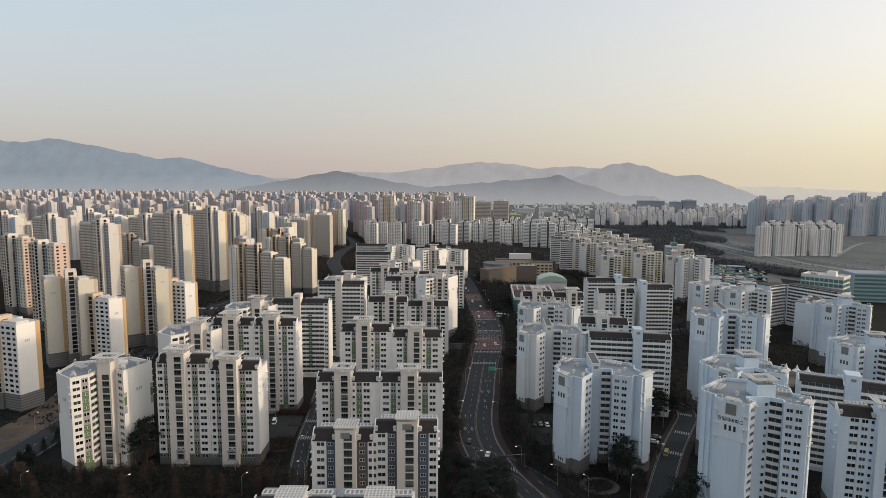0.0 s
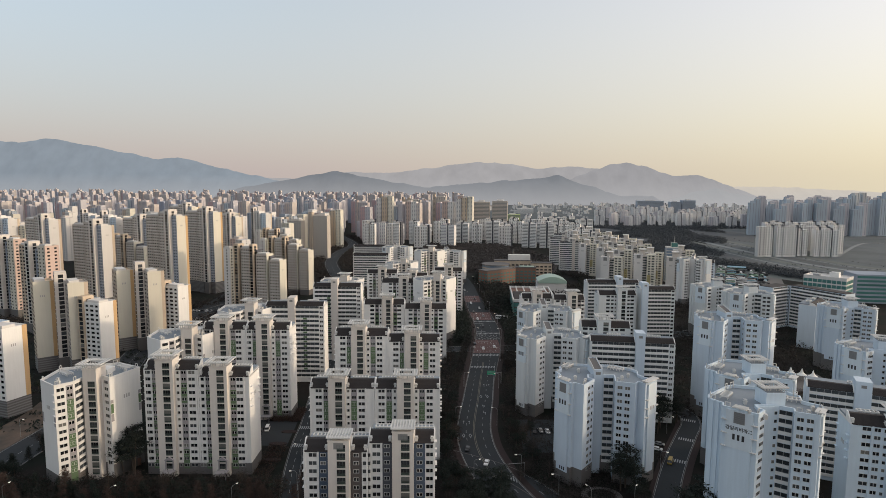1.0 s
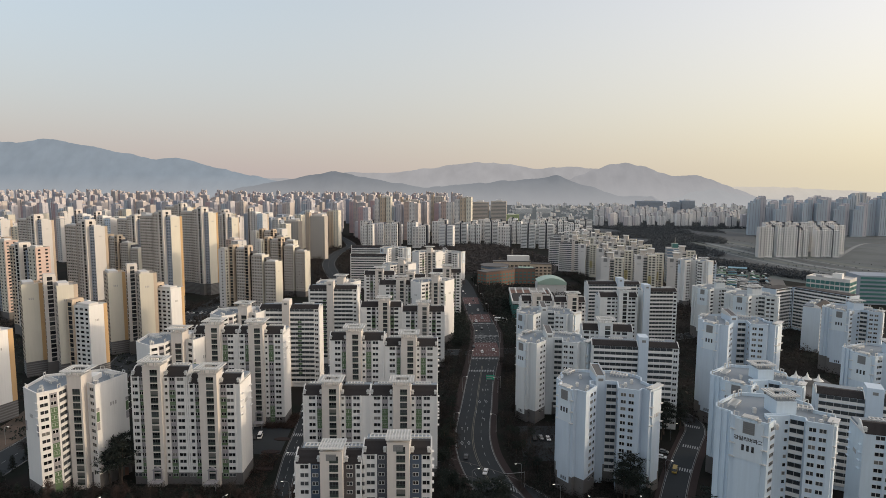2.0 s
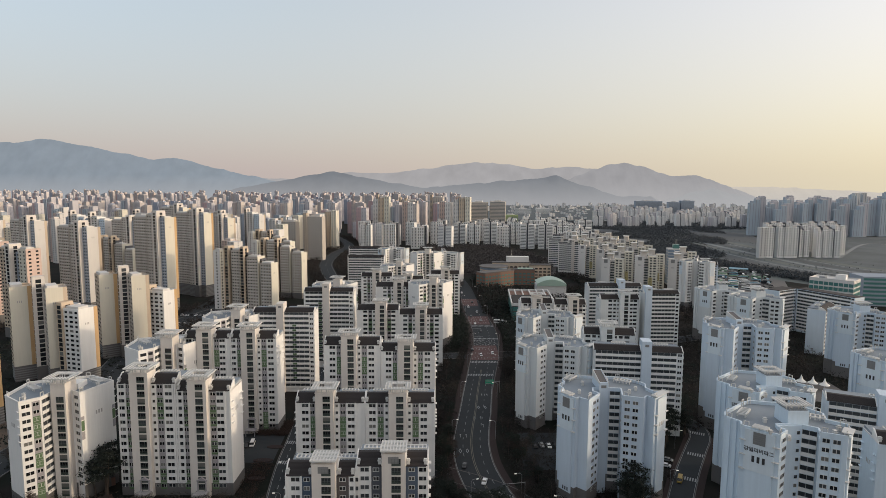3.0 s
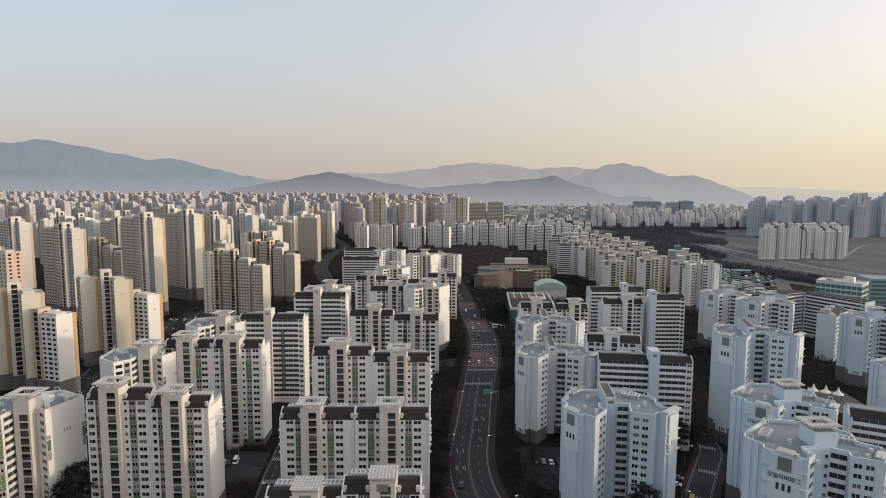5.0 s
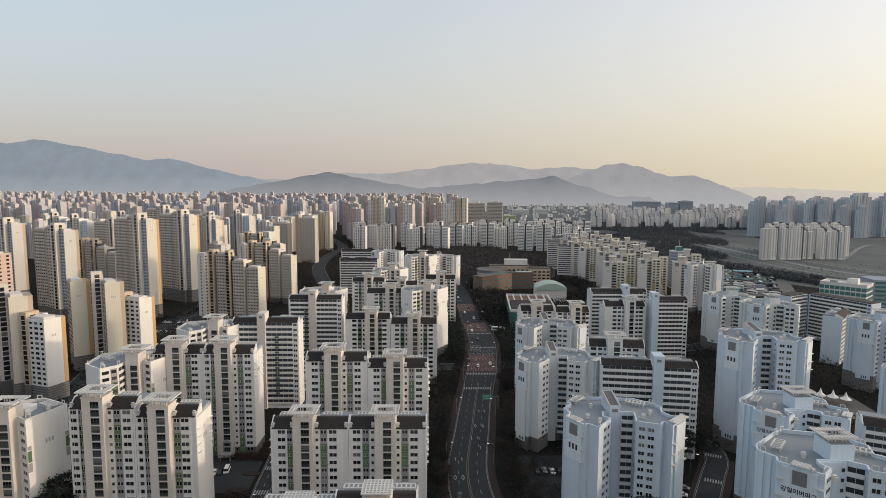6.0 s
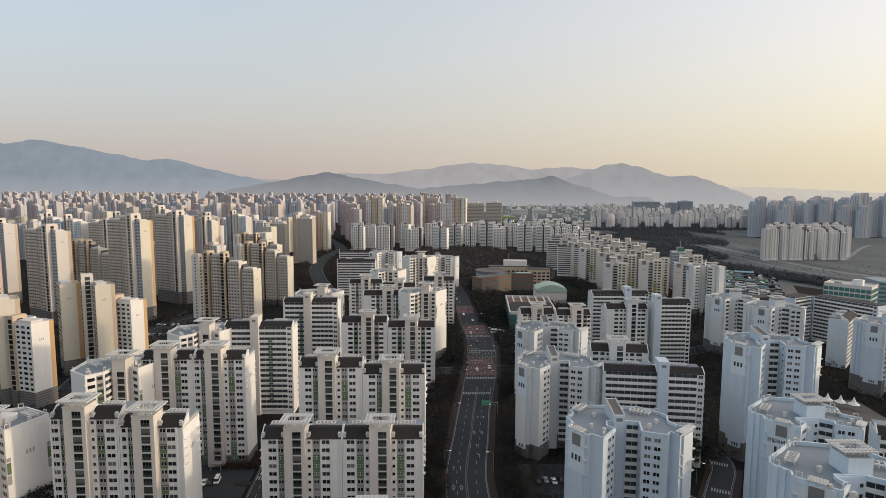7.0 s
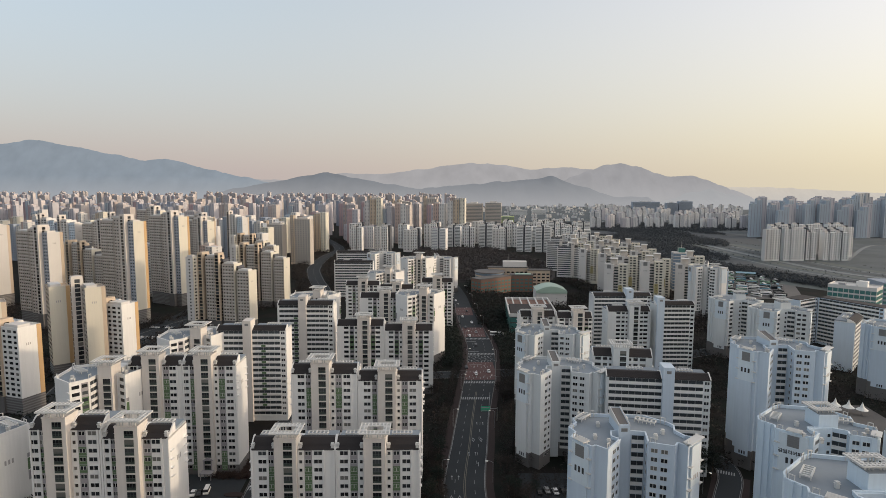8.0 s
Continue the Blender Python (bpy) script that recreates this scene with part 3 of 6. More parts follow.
# outlines of the winged blocks, anticlockwise: (x, y, use of the stretch of wall that begins there)
VEE = [(-19.2, -10.1, "sign"), (-14.4, -17.0, ""), (-13.1, -16.0, ""), (-10.2, -19.0, "pair"), (-4.2, -11.6, ""), (-6.2, -9.6, ""), (-5.3, -5.6, ""), (-3.4, -5.2, ""),
       (1.1, -5.7, "gallery"), (5.2, -6.3, "narrow"), (3.5, -14.1, "windows"), (10.6, -16.9, ""), (12.5, -14.4, ""), (14.5, -17.1, "gable"), (21.2, -11.2, ""), (16.9, -9.3, ""), (15.2, -5.3, ""),
       (16.6, -1.2, ""), (15.4, 1.4, ""), (9.2, 7.3, ""), (-6.6, 8.7, ""), (-12.5, 8.2, ""), (-15.4, 3.9, ""), (-14.9, 1.4, ""), (-18.2, -2.4, ""), (-16.9, -6.0, "")]
WYE = [(-19.0, 3.0, "fold"), (-16.2, -1.4, ""), (-17.4, -4.0, "sign"), (-9.6, -11.5, "pair"), (-5.6, -8.0, ""), (-6.8, -5.5, ""), (-6.2, -3.2, ""), (1.2, -3.9, "gallery"), (4.6, -6.4, ""), (3.2, -9.3, "windows"),
       (9.6, -12.4, "gable"), (13.2, -8.3, ""), (15.6, -3.6, ""), (11.4, 0.2, ""), (13.6, 5.3, ""), (11.5, 9.5, ""), (6.0, 14.0, ""), (-4.0, 16.5, ""), (-7.2, 15.0, ""), (-17.5, 6.2, "")]


def roof_hoops(parent, poly, z):
    """White tube hoops that stand over the parapet at the roof's corners."""
    n = len(poly)
    for i in range(n):
        w, before = Wall(poly[i], poly[(i + 1) % n]), Wall(poly[i - 1], poly[i])
        turn = before.u.x * w.u.y - before.u.y * w.u.x
        if w.len < 3.2 or turn < 0:
            continue
        g = Geo()
        for u in (0.5, 1.9):
            w.box(g, u, u + 0.2, -0.62, -0.42, z + 0.3, z + 2.35)
        w.box(g, 0.5, 2.1, -0.62, -0.42, z + 2.35, z + 2.55)
        part("roof_hoop", g, "trim", parent)


def gable_lid(parent, w, z, span=4.2):
    """Grey louvred vent field at the top of a gable under a small slatted lid."""
    c = w.len / 2
    v = Geo()
    w.box(v, c - span * 0.4, c + span * 0.4, 0.0, 0.72, z - 1.25 * H, z + 0.25)
    for i in range(5):
        w.box(v, c - span * 0.4, c + span * 0.4, 0.72, 0.79, z - 1.2 * H + 0.62 * i, z - 1.2 * H + 0.62 * i + 0.2)
    part("louvre", v, "louvre", parent, "grey louvred vent box")
    lid = Geo()
    for i in range(6):
        d = -1.6 + 0.55 * i
        w.box(lid, c - span / 2, c + span / 2, d, d + 0.3, z + 1.85, z + 2.05)
    for u in (c - span / 2, c - 0.12, c + span / 2 - 0.25):
        w.box(lid, u, u + 0.25, -1.6, 1.45, z + 1.62, z + 1.85)
        w.box(lid, u, u + 0.25, -0.4, -0.15, z + 0.2, z + 1.62)
    part("gable_canopy", lid, "trim", parent, "small white slatted canopy")


def fan_block(x, y, rz, storeys, label, fine=True, plan=VEE, wall="cool", crown="slant", group="", base=1.6, scale=1.0, name_sign=False, numbers=True):
    """Two wings that open forwards round a lift tower: blank folded gables, a gallery in the notch, flat roof."""
    ob = thing("apartment_block", x, y, rz, label, "apartment block", group)
    z = base + storeys * H
    poly = [(a * scale, b * scale) for a, b, use in plan]
    uses = [use for a, b, use in plan]
    n = len(poly)
    part("wall", Geo().prism(poly, 0, z), wall, ob)
    part("roof_deck", Geo().prism([(a * 0.985, b * 0.985) for a, b in poly], z, z + 0.12), "deck", ob, "flat blue-grey roof deck")
    part("base_course", Geo().prism([(a * 1.004, b * 1.004) for a, b in poly], 0, base + 2 * H), "foot", ob, "grey stone base course")
    stock, panels, parapet, dark, frames, edge = Geo(), {}, Geo(), Geo(), Geo(), Geo()
    for i in range(n):
        w = Wall(poly[i], poly[(i + 1) % n])
        w.box(edge, -0.02, w.len + 0.02, -0.3, 0.04, z, z + 1.05)
        w.box(edge, -0.06, w.len + 0.06, -0.38, 0.14, z + 1.05, z + 1.22)
        use = uses[i]
        if use == "gallery":
            bands(ob, w, base + H, storeys - 1, 0.1, w.len - 0.1, fine, parapet, dark, frames)
        elif use == "pair":
            columns(ob, w, base, storeys, [(w.len * 0.5, "G")], fine, stock, panels, 1)
            columns(ob, w, base, storeys, [(w.len * 0.8, "q")], fine, stock, panels, 1)
        elif use == "narrow":
            columns(ob, w, base, storeys, [(w.len * 0.62, "q")], fine, stock, panels, 1)
        elif use == "windows":
            columns(ob, w, base, storeys, [(w.len * 0.24, "G"), (w.len * 0.62, "G")], fine, stock, panels, 1)
            pier = Geo()
            for u in (0.0, w.len * 0.43 - 0.12, w.len * 0.8):
                w.box(pier, u, u + 0.24, 0, 0.16, base + 2 * H, z + 0.6)
            part("pilaster", pier, wall, ob)
        elif use == "fold":
            fold = Geo()
            for q in (0.2, 0.6):
                w.box(fold, w.len * q, w.len * q + 1.1, 0, 0.4, base + 2 * H, z + 1.0)
            part("pilaster", fold, wall, ob)
        elif use in ("sign", "gable"):
            field = Geo()
            inset = w.len * (0.12 if use == "sign" else 0.16)
            w.box(field, inset, w.len - inset, 0, 0.62, z - 4.3 * H, z + 0.6)
            part("sign_field", field, "sign", ob)
            bay = Geo()
            w.box(bay, inset + 0.35, w.len - inset - 0.35, 0, 0.52, base + 1.1 * H, z - 4.3 * H)
            part("bay", bay, wall, ob)
            for s in (1.1, 2.7, 4.3) if use == "sign" else (2.0, 3.3, 4.6):
                for u in (0.0, w.len - inset - 0.5):
                    led = Geo()
                    w.box(led, u, u + inset + 0.5, 0.0, 0.95, z - s * H, z - s * H + 0.24)
                    part("ledge", led, "trim", ob)
            if use == "sign":
                gable_lid(ob, w, z)
                if numbers:
                    number_bars(ob, w, w.len / 2, z - (3.25 if name_sign else 3.0) * H, 1.9, lift=0.63)
                    number_bars(ob, w, w.len * 0.55, base + 1.3 * H, 1.4, "ink", lift=0.53)
            else:
                lid = Geo()
                w.box(lid, 0.1, w.len - 0.1, -1.8, 1.0, z + 1.7, z + 1.95)
                for u in (0.6, w.len - 0.9):
                    w.box(lid, u, u + 0.3, -1.2, -0.9, z, z + 1.7)
                part("gable_canopy", lid, "trim", ob)
                if numbers:
                    number_bars(ob, w, w.len / 2, z - 3.6 * H, 1.5, "faded", lift=0.63)
            if use == "sign" and name_sign:
                c = bpy.data.curves.new("name_sign", 'FONT')
                c.body, c.size, c.align_x, c.extrude, c.offset = "강일리버파크", 1.5, 'CENTER', 0.01, 0.04
                c.materials.append(M["ink"])
                t = part("name_sign", c, None, ob, "painted dark Hangul lettering")
                t.matrix_basis = w.at(w.len / 2, z - 2.1 * H, 0.65) @ Matrix.Rotation(radians(90), 4, 'X')
    part("parapet", edge, wall, ob)
    # lift tower in the notch
    t = Geo()
    if crown == "slant":
        x0, x1, ty, back = -3.2 * scale, 0.4 * scale, -6.6 * scale, 4.0 * scale
        t.prism([(x0, ty), (x1, ty), (x1, back), (x0, back)], 0, z + 3, [z + 3.4, z + 3.4, z + 5.4, z + 5.4])
        part("lift_tower", t, wall, ob, "lift tower with a sloping top")
        part("louvre", Geo().box((x0 + x1) / 2 - 1.0, ty - 0.06, z + 1.3, (x0 + x1) / 2 + 1.0, ty, z + 2.4), "louvre", ob)
        slope = 2.0 / (back - ty)
        rise = lambda yy: z + 3.4 + (yy - ty) * slope
        a, b = ty + 0.5, back - 0.5
        part("tower_roof", Geo().prism([(x0 + 0.4, a), (x1 - 0.4, a), (x1 - 0.4, b), (x0 + 0.4, b)], z + 3, z + 4, [rise(a) + 0.05] * 2 + [rise(b) + 0.05] * 2), "foot", ob)
        for xx in (x0 - 0.05, x1 - 0.17):
            part("tower_coping", Geo().prism([(xx, ty), (xx + 0.22, ty), (xx + 0.22, back), (xx, back)], z + 3, z + 4, [rise(ty) + 0.32] * 2 + [rise(back) + 0.32] * 2), "trim", ob)
    else:
        x0, x1, ty, top = -2.4 * scale, 4.0 * scale, -2.6 * scale, z + 4.9
        t.box(x0, ty, 0, x1, 4.6 * scale, top)
        part("lift_tower", t, wall, ob, "lift tower under a lattice canopy")
        part("tower_roof", Geo().box(x0 + 0.25, ty + 0.25, top, x1 - 0.25, 4.6 * scale - 0.25, top + 0.1), "deck", ob)
        stair = Geo().box(-6.0 * scale, -4.2 * scale, 0, 1.1 * scale, -2.7 * scale, z + 0.9)
        part("stair_shaft", stair, wall, ob)
        x0, x1, ty = -6.0 * scale, 1.1 * scale, -4.2 * scale
        front = Wall((x0, ty), (x1, ty))
        columns(ob, front, base, storeys, [(front.len * 0.86, "s")], fine, stock, panels, 1)
        pergola(ob, 0.9 * scale, 1.6 * scale, top + 1.3, 8.6, 7.2)
    if fine:
        roof_hoops(ob, poly, z)
        for a, b in ((-8, 0), (-11.5, -9.5), (-8.2, -13), (7.5, -9.5), (11, -6), (2.5, 4)):
            chimney(ob, a * scale, b * scale, z + 0.12)
    skylight(ob, -11.5 * scale, 6.0 * scale, z + 0.6, 50)
    skylight(ob, 8.5 * scale, 2.5 * scale, z + 0.6, -32)
    finish(ob, stock, panels, parapet, dark, frames)
    return ob


ANGLE = [(-12.7, -9.3), (-3.0, -16.1), (1.6, -11.0), (1.8, -6.2), (8.8, -3.9), (12.8, -6.4), (17.8, 7.8), (5.8, 13.9), (-14.2, 5.6)]


def angled_block(x, y, rz, storeys, label, fine=True, base=1.8, scale=1.0, group=""):
    """Two wings that meet at an obtuse angle behind a canopied stair tower; broad blank gables, flat roof."""
    ob = thing("apartment_block", x, y, rz, label, "apartment block", group)
    z = base + storeys * H
    pts = [(a * scale, b * scale) for a, b in ANGLE]
    n = len(pts)
    part("wall", Geo().prism(pts, 0, z), "white", ob)
    part("roof_deck", Geo().prism([(a * 0.98, b * 0.98) for a, b in pts], z, z + 0.12), "deck", ob, "flat blue-grey roof deck")
    part("base_course", Geo().prism([(a * 1.004, b * 1.004) for a, b in pts], 0, base + 1.4 * H), "foot", ob, "grey stone base course")
    stock, panels, parapet, dark, frames, edge = Geo(), {}, Geo(), Geo(), Geo(), Geo()
    walls = [Wall(pts[i], pts[(i + 1) % n]) for i in range(n)]
    for w in walls:
        w.box(edge, 0, w.len, -0.3, 0.04, z, z + 1.0)
        w.box(edge, -0.05, w.len + 0.05, -0.36, 0.12, z + 1.0, z + 1.16)
    part("parapet", edge, "white", ob)
    side, left, inner, notch, right, gable, rear = walls[0], walls[1], walls[2], walls[3], walls[4], walls[5], walls[6]
    columns(ob, left, base, storeys, [(left.len * 0.3, "W"), (left.len * 0.76, "G", "green")], fine, stock, panels, 1)
    bands(ob, inner, base + H, storeys - 1, 0.2, inner.len - 0.2, fine, parapet, dark, frames)
    bands(ob, notch, base + H, storeys - 1, 0.1, notch.len * 0.3, fine, parapet, dark, frames)
    columns(ob, right, base, storeys, [(right.len * 0.5, "W")], fine, stock, panels, 1)
    # pale field and green corner panels on the broad gable, faded block numbers
    for w, tones in ((gable, (("lilac", 6.2, 5.1), ("green", 5.0, 3.6), ("lilac", 3.5, 3.0))), (side, (("lilac", 5.6, 4.2),))):
        for u in (0.0, w.len - 1.5):
            for tone, s0, s1 in tones:
                g = Geo()
                w.box(g, u + 0.1, u + 1.4, -0.02, 0.05, z - s0 * H, z - s1 * H)
                part("panel", g, tone, ob)
    number_bars(ob, gable, gable.len * 0.52, z - 3.4 * H, 1.5, "faded", lift=0.01)
    number_bars(ob, side, side.len * 0.5, z - 3.4 * H, 1.4, "faded", lift=0.01)
    led = Geo()
    for s in range(storeys - 5, storeys):
        rear.box(led, 0.0, 1.6, 0, 0.6, base + s * H, base + s * H + 0.2)
        side.box(led, side.len - 1.4, side.len, 0, 0.5, base + s * H, base + s * H + 0.2)
    part("ledges", led, "white", ob, kind="stuff")
    lift_tower(ob, 5.6 * scale, -7.6 * scale, 5.4 * scale, z + 4.6, storeys, base, fine, stock, "ring", depth=7)
    roof_hoops(ob, pts, z)
    skylight(ob, -7.0 * scale, -2.0 * scale, z + 0.9, -34)
    skylight(ob, -4.0 * scale, 4.6 * scale, z + 0.9, 22)
    skylight(ob, 12.0 * scale, 6.5 * scale, z + 0.9, -28)
    part("roof_house", Geo().box(1.5 * scale, 0, z + 0.1, 8.5 * scale, 6.0 * scale, z + 2.2), "white", ob)
    for a, b in ((-6, -9), (-3.6, -12.2), (11, -2), (14, 3.5)):
        chimney(ob, a * scale, b * scale, z + 0.1)
    finish(ob, stock, panels, parapet, dark, frames)
    return ob


def gable_tower(x, y, rz, wings, label, group="", podium=8.5, fine=False, base_mat="foot", bands=False):
    """A tall slab tower made of wings side by side. A wing: (left, forward, width, depth, storeys, front paint, gable paint, edge paint, style).
    style: 'w' window columns, 'b' bands, 'l' lift fin with stair windows, 'p' plain."""
    ob = thing("apartment_tower", x, y, rz, label, "apartment tower", group)
    stock, panels, parapet, dark, frames = Geo(), {}, Geo(), Geo(), Geo()
    courses = Geo()
    for left, fwd, width, depth, storeys, front_mat, gable_mat, edge_mat, style in wings:
        for k in range(int(podium / 1.4) if bands and style != "l" else 0):
            courses.box(left - 0.12, -fwd - 0.12, 1.4 * k + 0.7, left + width + 0.12, -fwd + depth + 0.12, 1.4 * k + 1.25)
        z = podium + storeys * H
        body = Geo()
        body.box(left, -fwd, 0, left + width, -fwd + depth, z)
        part("wall" if style != "l" else "lift_tower", body, front_mat, ob)
        part("base_course", Geo().box(left - 0.04, -fwd - 0.04, 0, left + width + 0.04, -fwd + depth + 0.04, podium), base_mat, ob, "dark stone-clad lower storeys")
        w = Wall((left, -fwd), (left + width, -fwd))
        e = Wall((left + width, -fwd), (left + width, -fwd + depth))
        cap = Geo()
        if style == "l":
            cap.box(left + 0.2, -fwd + 0.2, z, left + width - 0.2, -fwd + depth - 0.2, z + 1.6)
            for s in range(storeys):
                window(ob, w, width * 0.5, podium + s * H + 0.3, "T", False, stock)
                window(ob, e, depth * 0.5, podium + s * H + 0.3, "T", False, stock)
        else:
            # the lit gable: a smooth paint field with a coloured rear edge
            field = Geo()
            e.box(field, 0.0, depth, -0.3 if style == "g" else 0.0, 0.03 if style == "g" else 0.12, podium, z + 1.0)
            part("gable", field, gable_mat, ob)
            if edge_mat:
                strip = Geo()
                e.box(strip, depth * 0.8, depth, 0.03, 0.20, podium, z + 1.0)
                part("gable_edge", strip, edge_mat, ob)
            for zz in (z - 3.2 * H,) if style != "g" else ():
                number_bars(ob, e, depth * 0.42, zz, 1.3, "faded", lift=0.125)
            cap.box(left + 1.0, -fwd + 1.0, z, left + width - 1.0, -fwd + depth * 0.6, z + 2.2)
            rim = Geo()
            w.box(rim, 0, width, -0.3, 0.05, z, z + 1.0)
            Wall((left + width, -fwd + depth), (left, -fwd + depth)).box(rim, 0, width, -0.3, 0.05, z, z + 1.0)
            Wall((left, -fwd + depth), (left, -fwd)).box(rim, 0, depth, -0.3, 0.05, z, z + 1.0)
            part("parapet", rim, front_mat, ob)
            if style == "w":
                n = max(1, int(width / 3.6))
                columns(ob, w, podium, storeys, [(width * (i + 0.5) / n, "W" if i % 2 else "G") for i in range(n)], fine, stock, panels)
            elif style == "c":
                # paired window columns between upright strips and dark recessed slots
                n = max(2, int(width / 2.3))
                columns(ob, w, podium, storeys, [(width * (i + 0.5) / n, "n") for i in range(n)], False, stock, panels)
                for i in range(0, n + 1, 3):
                    fin = Geo()
                    u = min(max(width * i / n, 0.2), width - 0.2)
                    w.box(fin, u - 0.2, u + 0.2, 0, 0.4, podium, z + 0.6)
                    part("fin", fin, front_mat, ob)
                for s in range(1, storeys):
                    w.box(parapet, 0.5, width - 0.5, 0.0, 0.08, podium + s * H + 0.1, podium + s * H + 0.3)
            elif style == "g":
                n = max(2, int(depth / 4))
                columns(ob, e, podium, storeys, [(depth * (0.82 if edge_mat else 1.0) * (i + 0.5) / n, "G") for i in range(n)], False, stock, panels)
                n = max(1, int(width / 3.6))
                columns(ob, w, podium, storeys, [(width * (i + 0.5) / n, "q") for i in range(n)], False, stock, panels)
        part("roof_house", cap, "pale" if style != "l" else front_mat, ob)
    finish(ob, stock, panels, parapet, dark, frames)
    if bands:
        part("stone_courses", courses, "louvre", ob, "paler stone courses of the base", kind="stuff")
    return ob


def tower_shape(wings, storeys, style, walls, glass, caps, h=2.9, flat=False):
    """Fills the collectors with one distant block: joined wings, window columns and roof houses. walls: a collector for each wing."""
    for k, (left, fwd, width, depth, extra) in enumerate(wings):
        st = storeys + extra
        z = st * h
        walls[k].box(left, -fwd, 0, left + width, -fwd + depth, z)
        if k == 0:
            caps.box(left + width * 0.2, -fwd + depth * 0.25, z, left + width * 0.8, -fwd + depth * 0.8, z + 2.6)
        w = Wall((left, -fwd), (left + width, -fwd))
        e = Wall((left + width, -fwd), (left + width, -fwd + depth))
        def pane(wall, u0, u1, z0, z1):
            if flat:
                a, b = wall.p + wall.u * u0 + wall.n * 0.15, wall.p + wall.u * u1 + wall.n * 0.15
                glass.face((a.x, a.y, z0), (b.x, b.y, z0), (b.x, b.y, z1), (a.x, a.y, z1))
            else:
                wall.box(glass, u0, u1, -0.05, 0.09, z0, z1)
        for wall, wide, kind in ((w, width, style), (e, depth, "e")):
            if kind == "band":
                for s in range(st):
                    pane(wall, 0.8, wide - 0.8, s * h + 1.45, s * h + 2.4)
            elif kind == "w":
                n = max(2, int(wide / 4.2))
                for i in range(n):
                    u = wide * (i + 0.5) / n
                    for s in range(1, st):
                        pane(wall, u - 0.95, u + 0.95, s * h + 0.8, s * h + 2.2)
            elif kind == "fin":
                n = max(2, int(wide / 5))
                for i in range(n):
                    u = wide * (i + 0.5) / n
                    pane(wall, u - 0.55, u + 0.55, 3, st * h - 1.2)
            elif kind == "e" and k % 2:
                for s in range(1, st):
                    pane(wall, wide * 0.5 - 0.7, wide * 0.5 + 0.7, s * h + 0.8, s * h + 2.0)


def simple_tower(x, y, rz, wings, storeys, mats, label, group="", style="w"):
    ob = thing("apartment_tower", x, y, rz, label, "apartment tower", group)
    walls, glass, caps = [Geo() for _ in wings], Geo(), Geo()
    tower_shape(wings, storeys, style, walls, glass, caps)
    whole, slots = Geo(), []
    for k, g in enumerate(walls):
        paint = mats[k % len(mats)]
        if paint not in slots:
            slots.append(paint)
        b = len(whole.v)
        whole.v += g.v
        whole.f += [tuple(b + j for j in q) for q in g.f]
        whole.slot(slots.index(paint))
    part("wall", whole.mesh("wall", *slots), None, ob)
    part("roof_house", caps, "beige" if "mist" not in mats else "mist", ob)
    part("windows", glass, "dim" if "white" in mats else "tint", ob, kind="stuff")
    return ob


def spread(template, spots):
    """The template goes to the first spot, copies of it to the others."""
    out = []
    for i, (x, y, rz) in enumerate(spots):
        m = pose(x, y, 0, 0, 0, rz)
        if i == 0:
            template.matrix_basis = m
            out.append(template)
        else:
            out.append(copy_thing(template, m))
    return out


# ---- ways ----
def smooth_line(points, step=4.0):
    """A Catmull-Rom line through the points, every few metres."""
    pts = [Vector(p) for p in points]
    pts = [2 * pts[0] - pts[1]] + pts + [2 * pts[-1] - pts[-2]]
    out = []
    for i in range(1, len(pts) - 2):
        a, b, c, d = pts[i - 1:i + 3]
        n = max(2, int((c - b).length / step))
        for k in range(n):
            t = k / n
            out.append(0.5 * ((2 * b) + (c - a) * t + (2 * a - 5 * b + 4 * c - d) * t * t + (3 * b - a - 3 * c + d) * t ** 3))
    out.append(pts[-2])
    return out


def ribbon(line, left, right, z, geo, thick=0.0):
    """A strip along the line from offset left to offset right (metres to the right of the line's way)."""
    ls, rs = [], []
    for i, p in enumerate(line):
        d = (line[min(i + 1, len(line) - 1)] - line[max(i - 1, 0)]).normalized()
        n = Vector((d.y, -d.x))
        l = left(i / (len(line) - 1)) if callable(left) else left
        r = right(i / (len(line) - 1)) if callable(right) else right
        ls.append(p + n * l)
        rs.append(p + n * r)
    for i in range(len(line) - 1):
        a, b, c, d = ls[i], rs[i], rs[i + 1], ls[i + 1]
        if thick:
            geo.prism([(a.x, a.y), (b.x, b.y), (c.x, c.y), (d.x, d.y)], z - thick, z)
        else:
            geo.face((a.x, a.y, z), (b.x, b.y, z), (c.x, c.y, z), (d.x, d.y, z))
    return geo


def dashes(line, off, length, gap, width, z, geo):
    run = 0.0
    for i in range(len(line) - 1):
        seg = (line[i + 1] - line[i]).length
        d = (line[i + 1] - line[i]).normalized()
        n = Vector((d.y, -d.x))
        k = 0.0
        while k < seg:
            if (run + k) % (length + gap) < 0.5:
                p = line[i] + d * k + n * off
                q = p + d * length
                a = n * width / 2
                geo.face((*(p - a), z), (*(p + a), z), (*(q + a), z), (*(q - a), z))
            k += 0.5
        run += int(seg / 0.5 + 0.999) * 0.5
    return geo


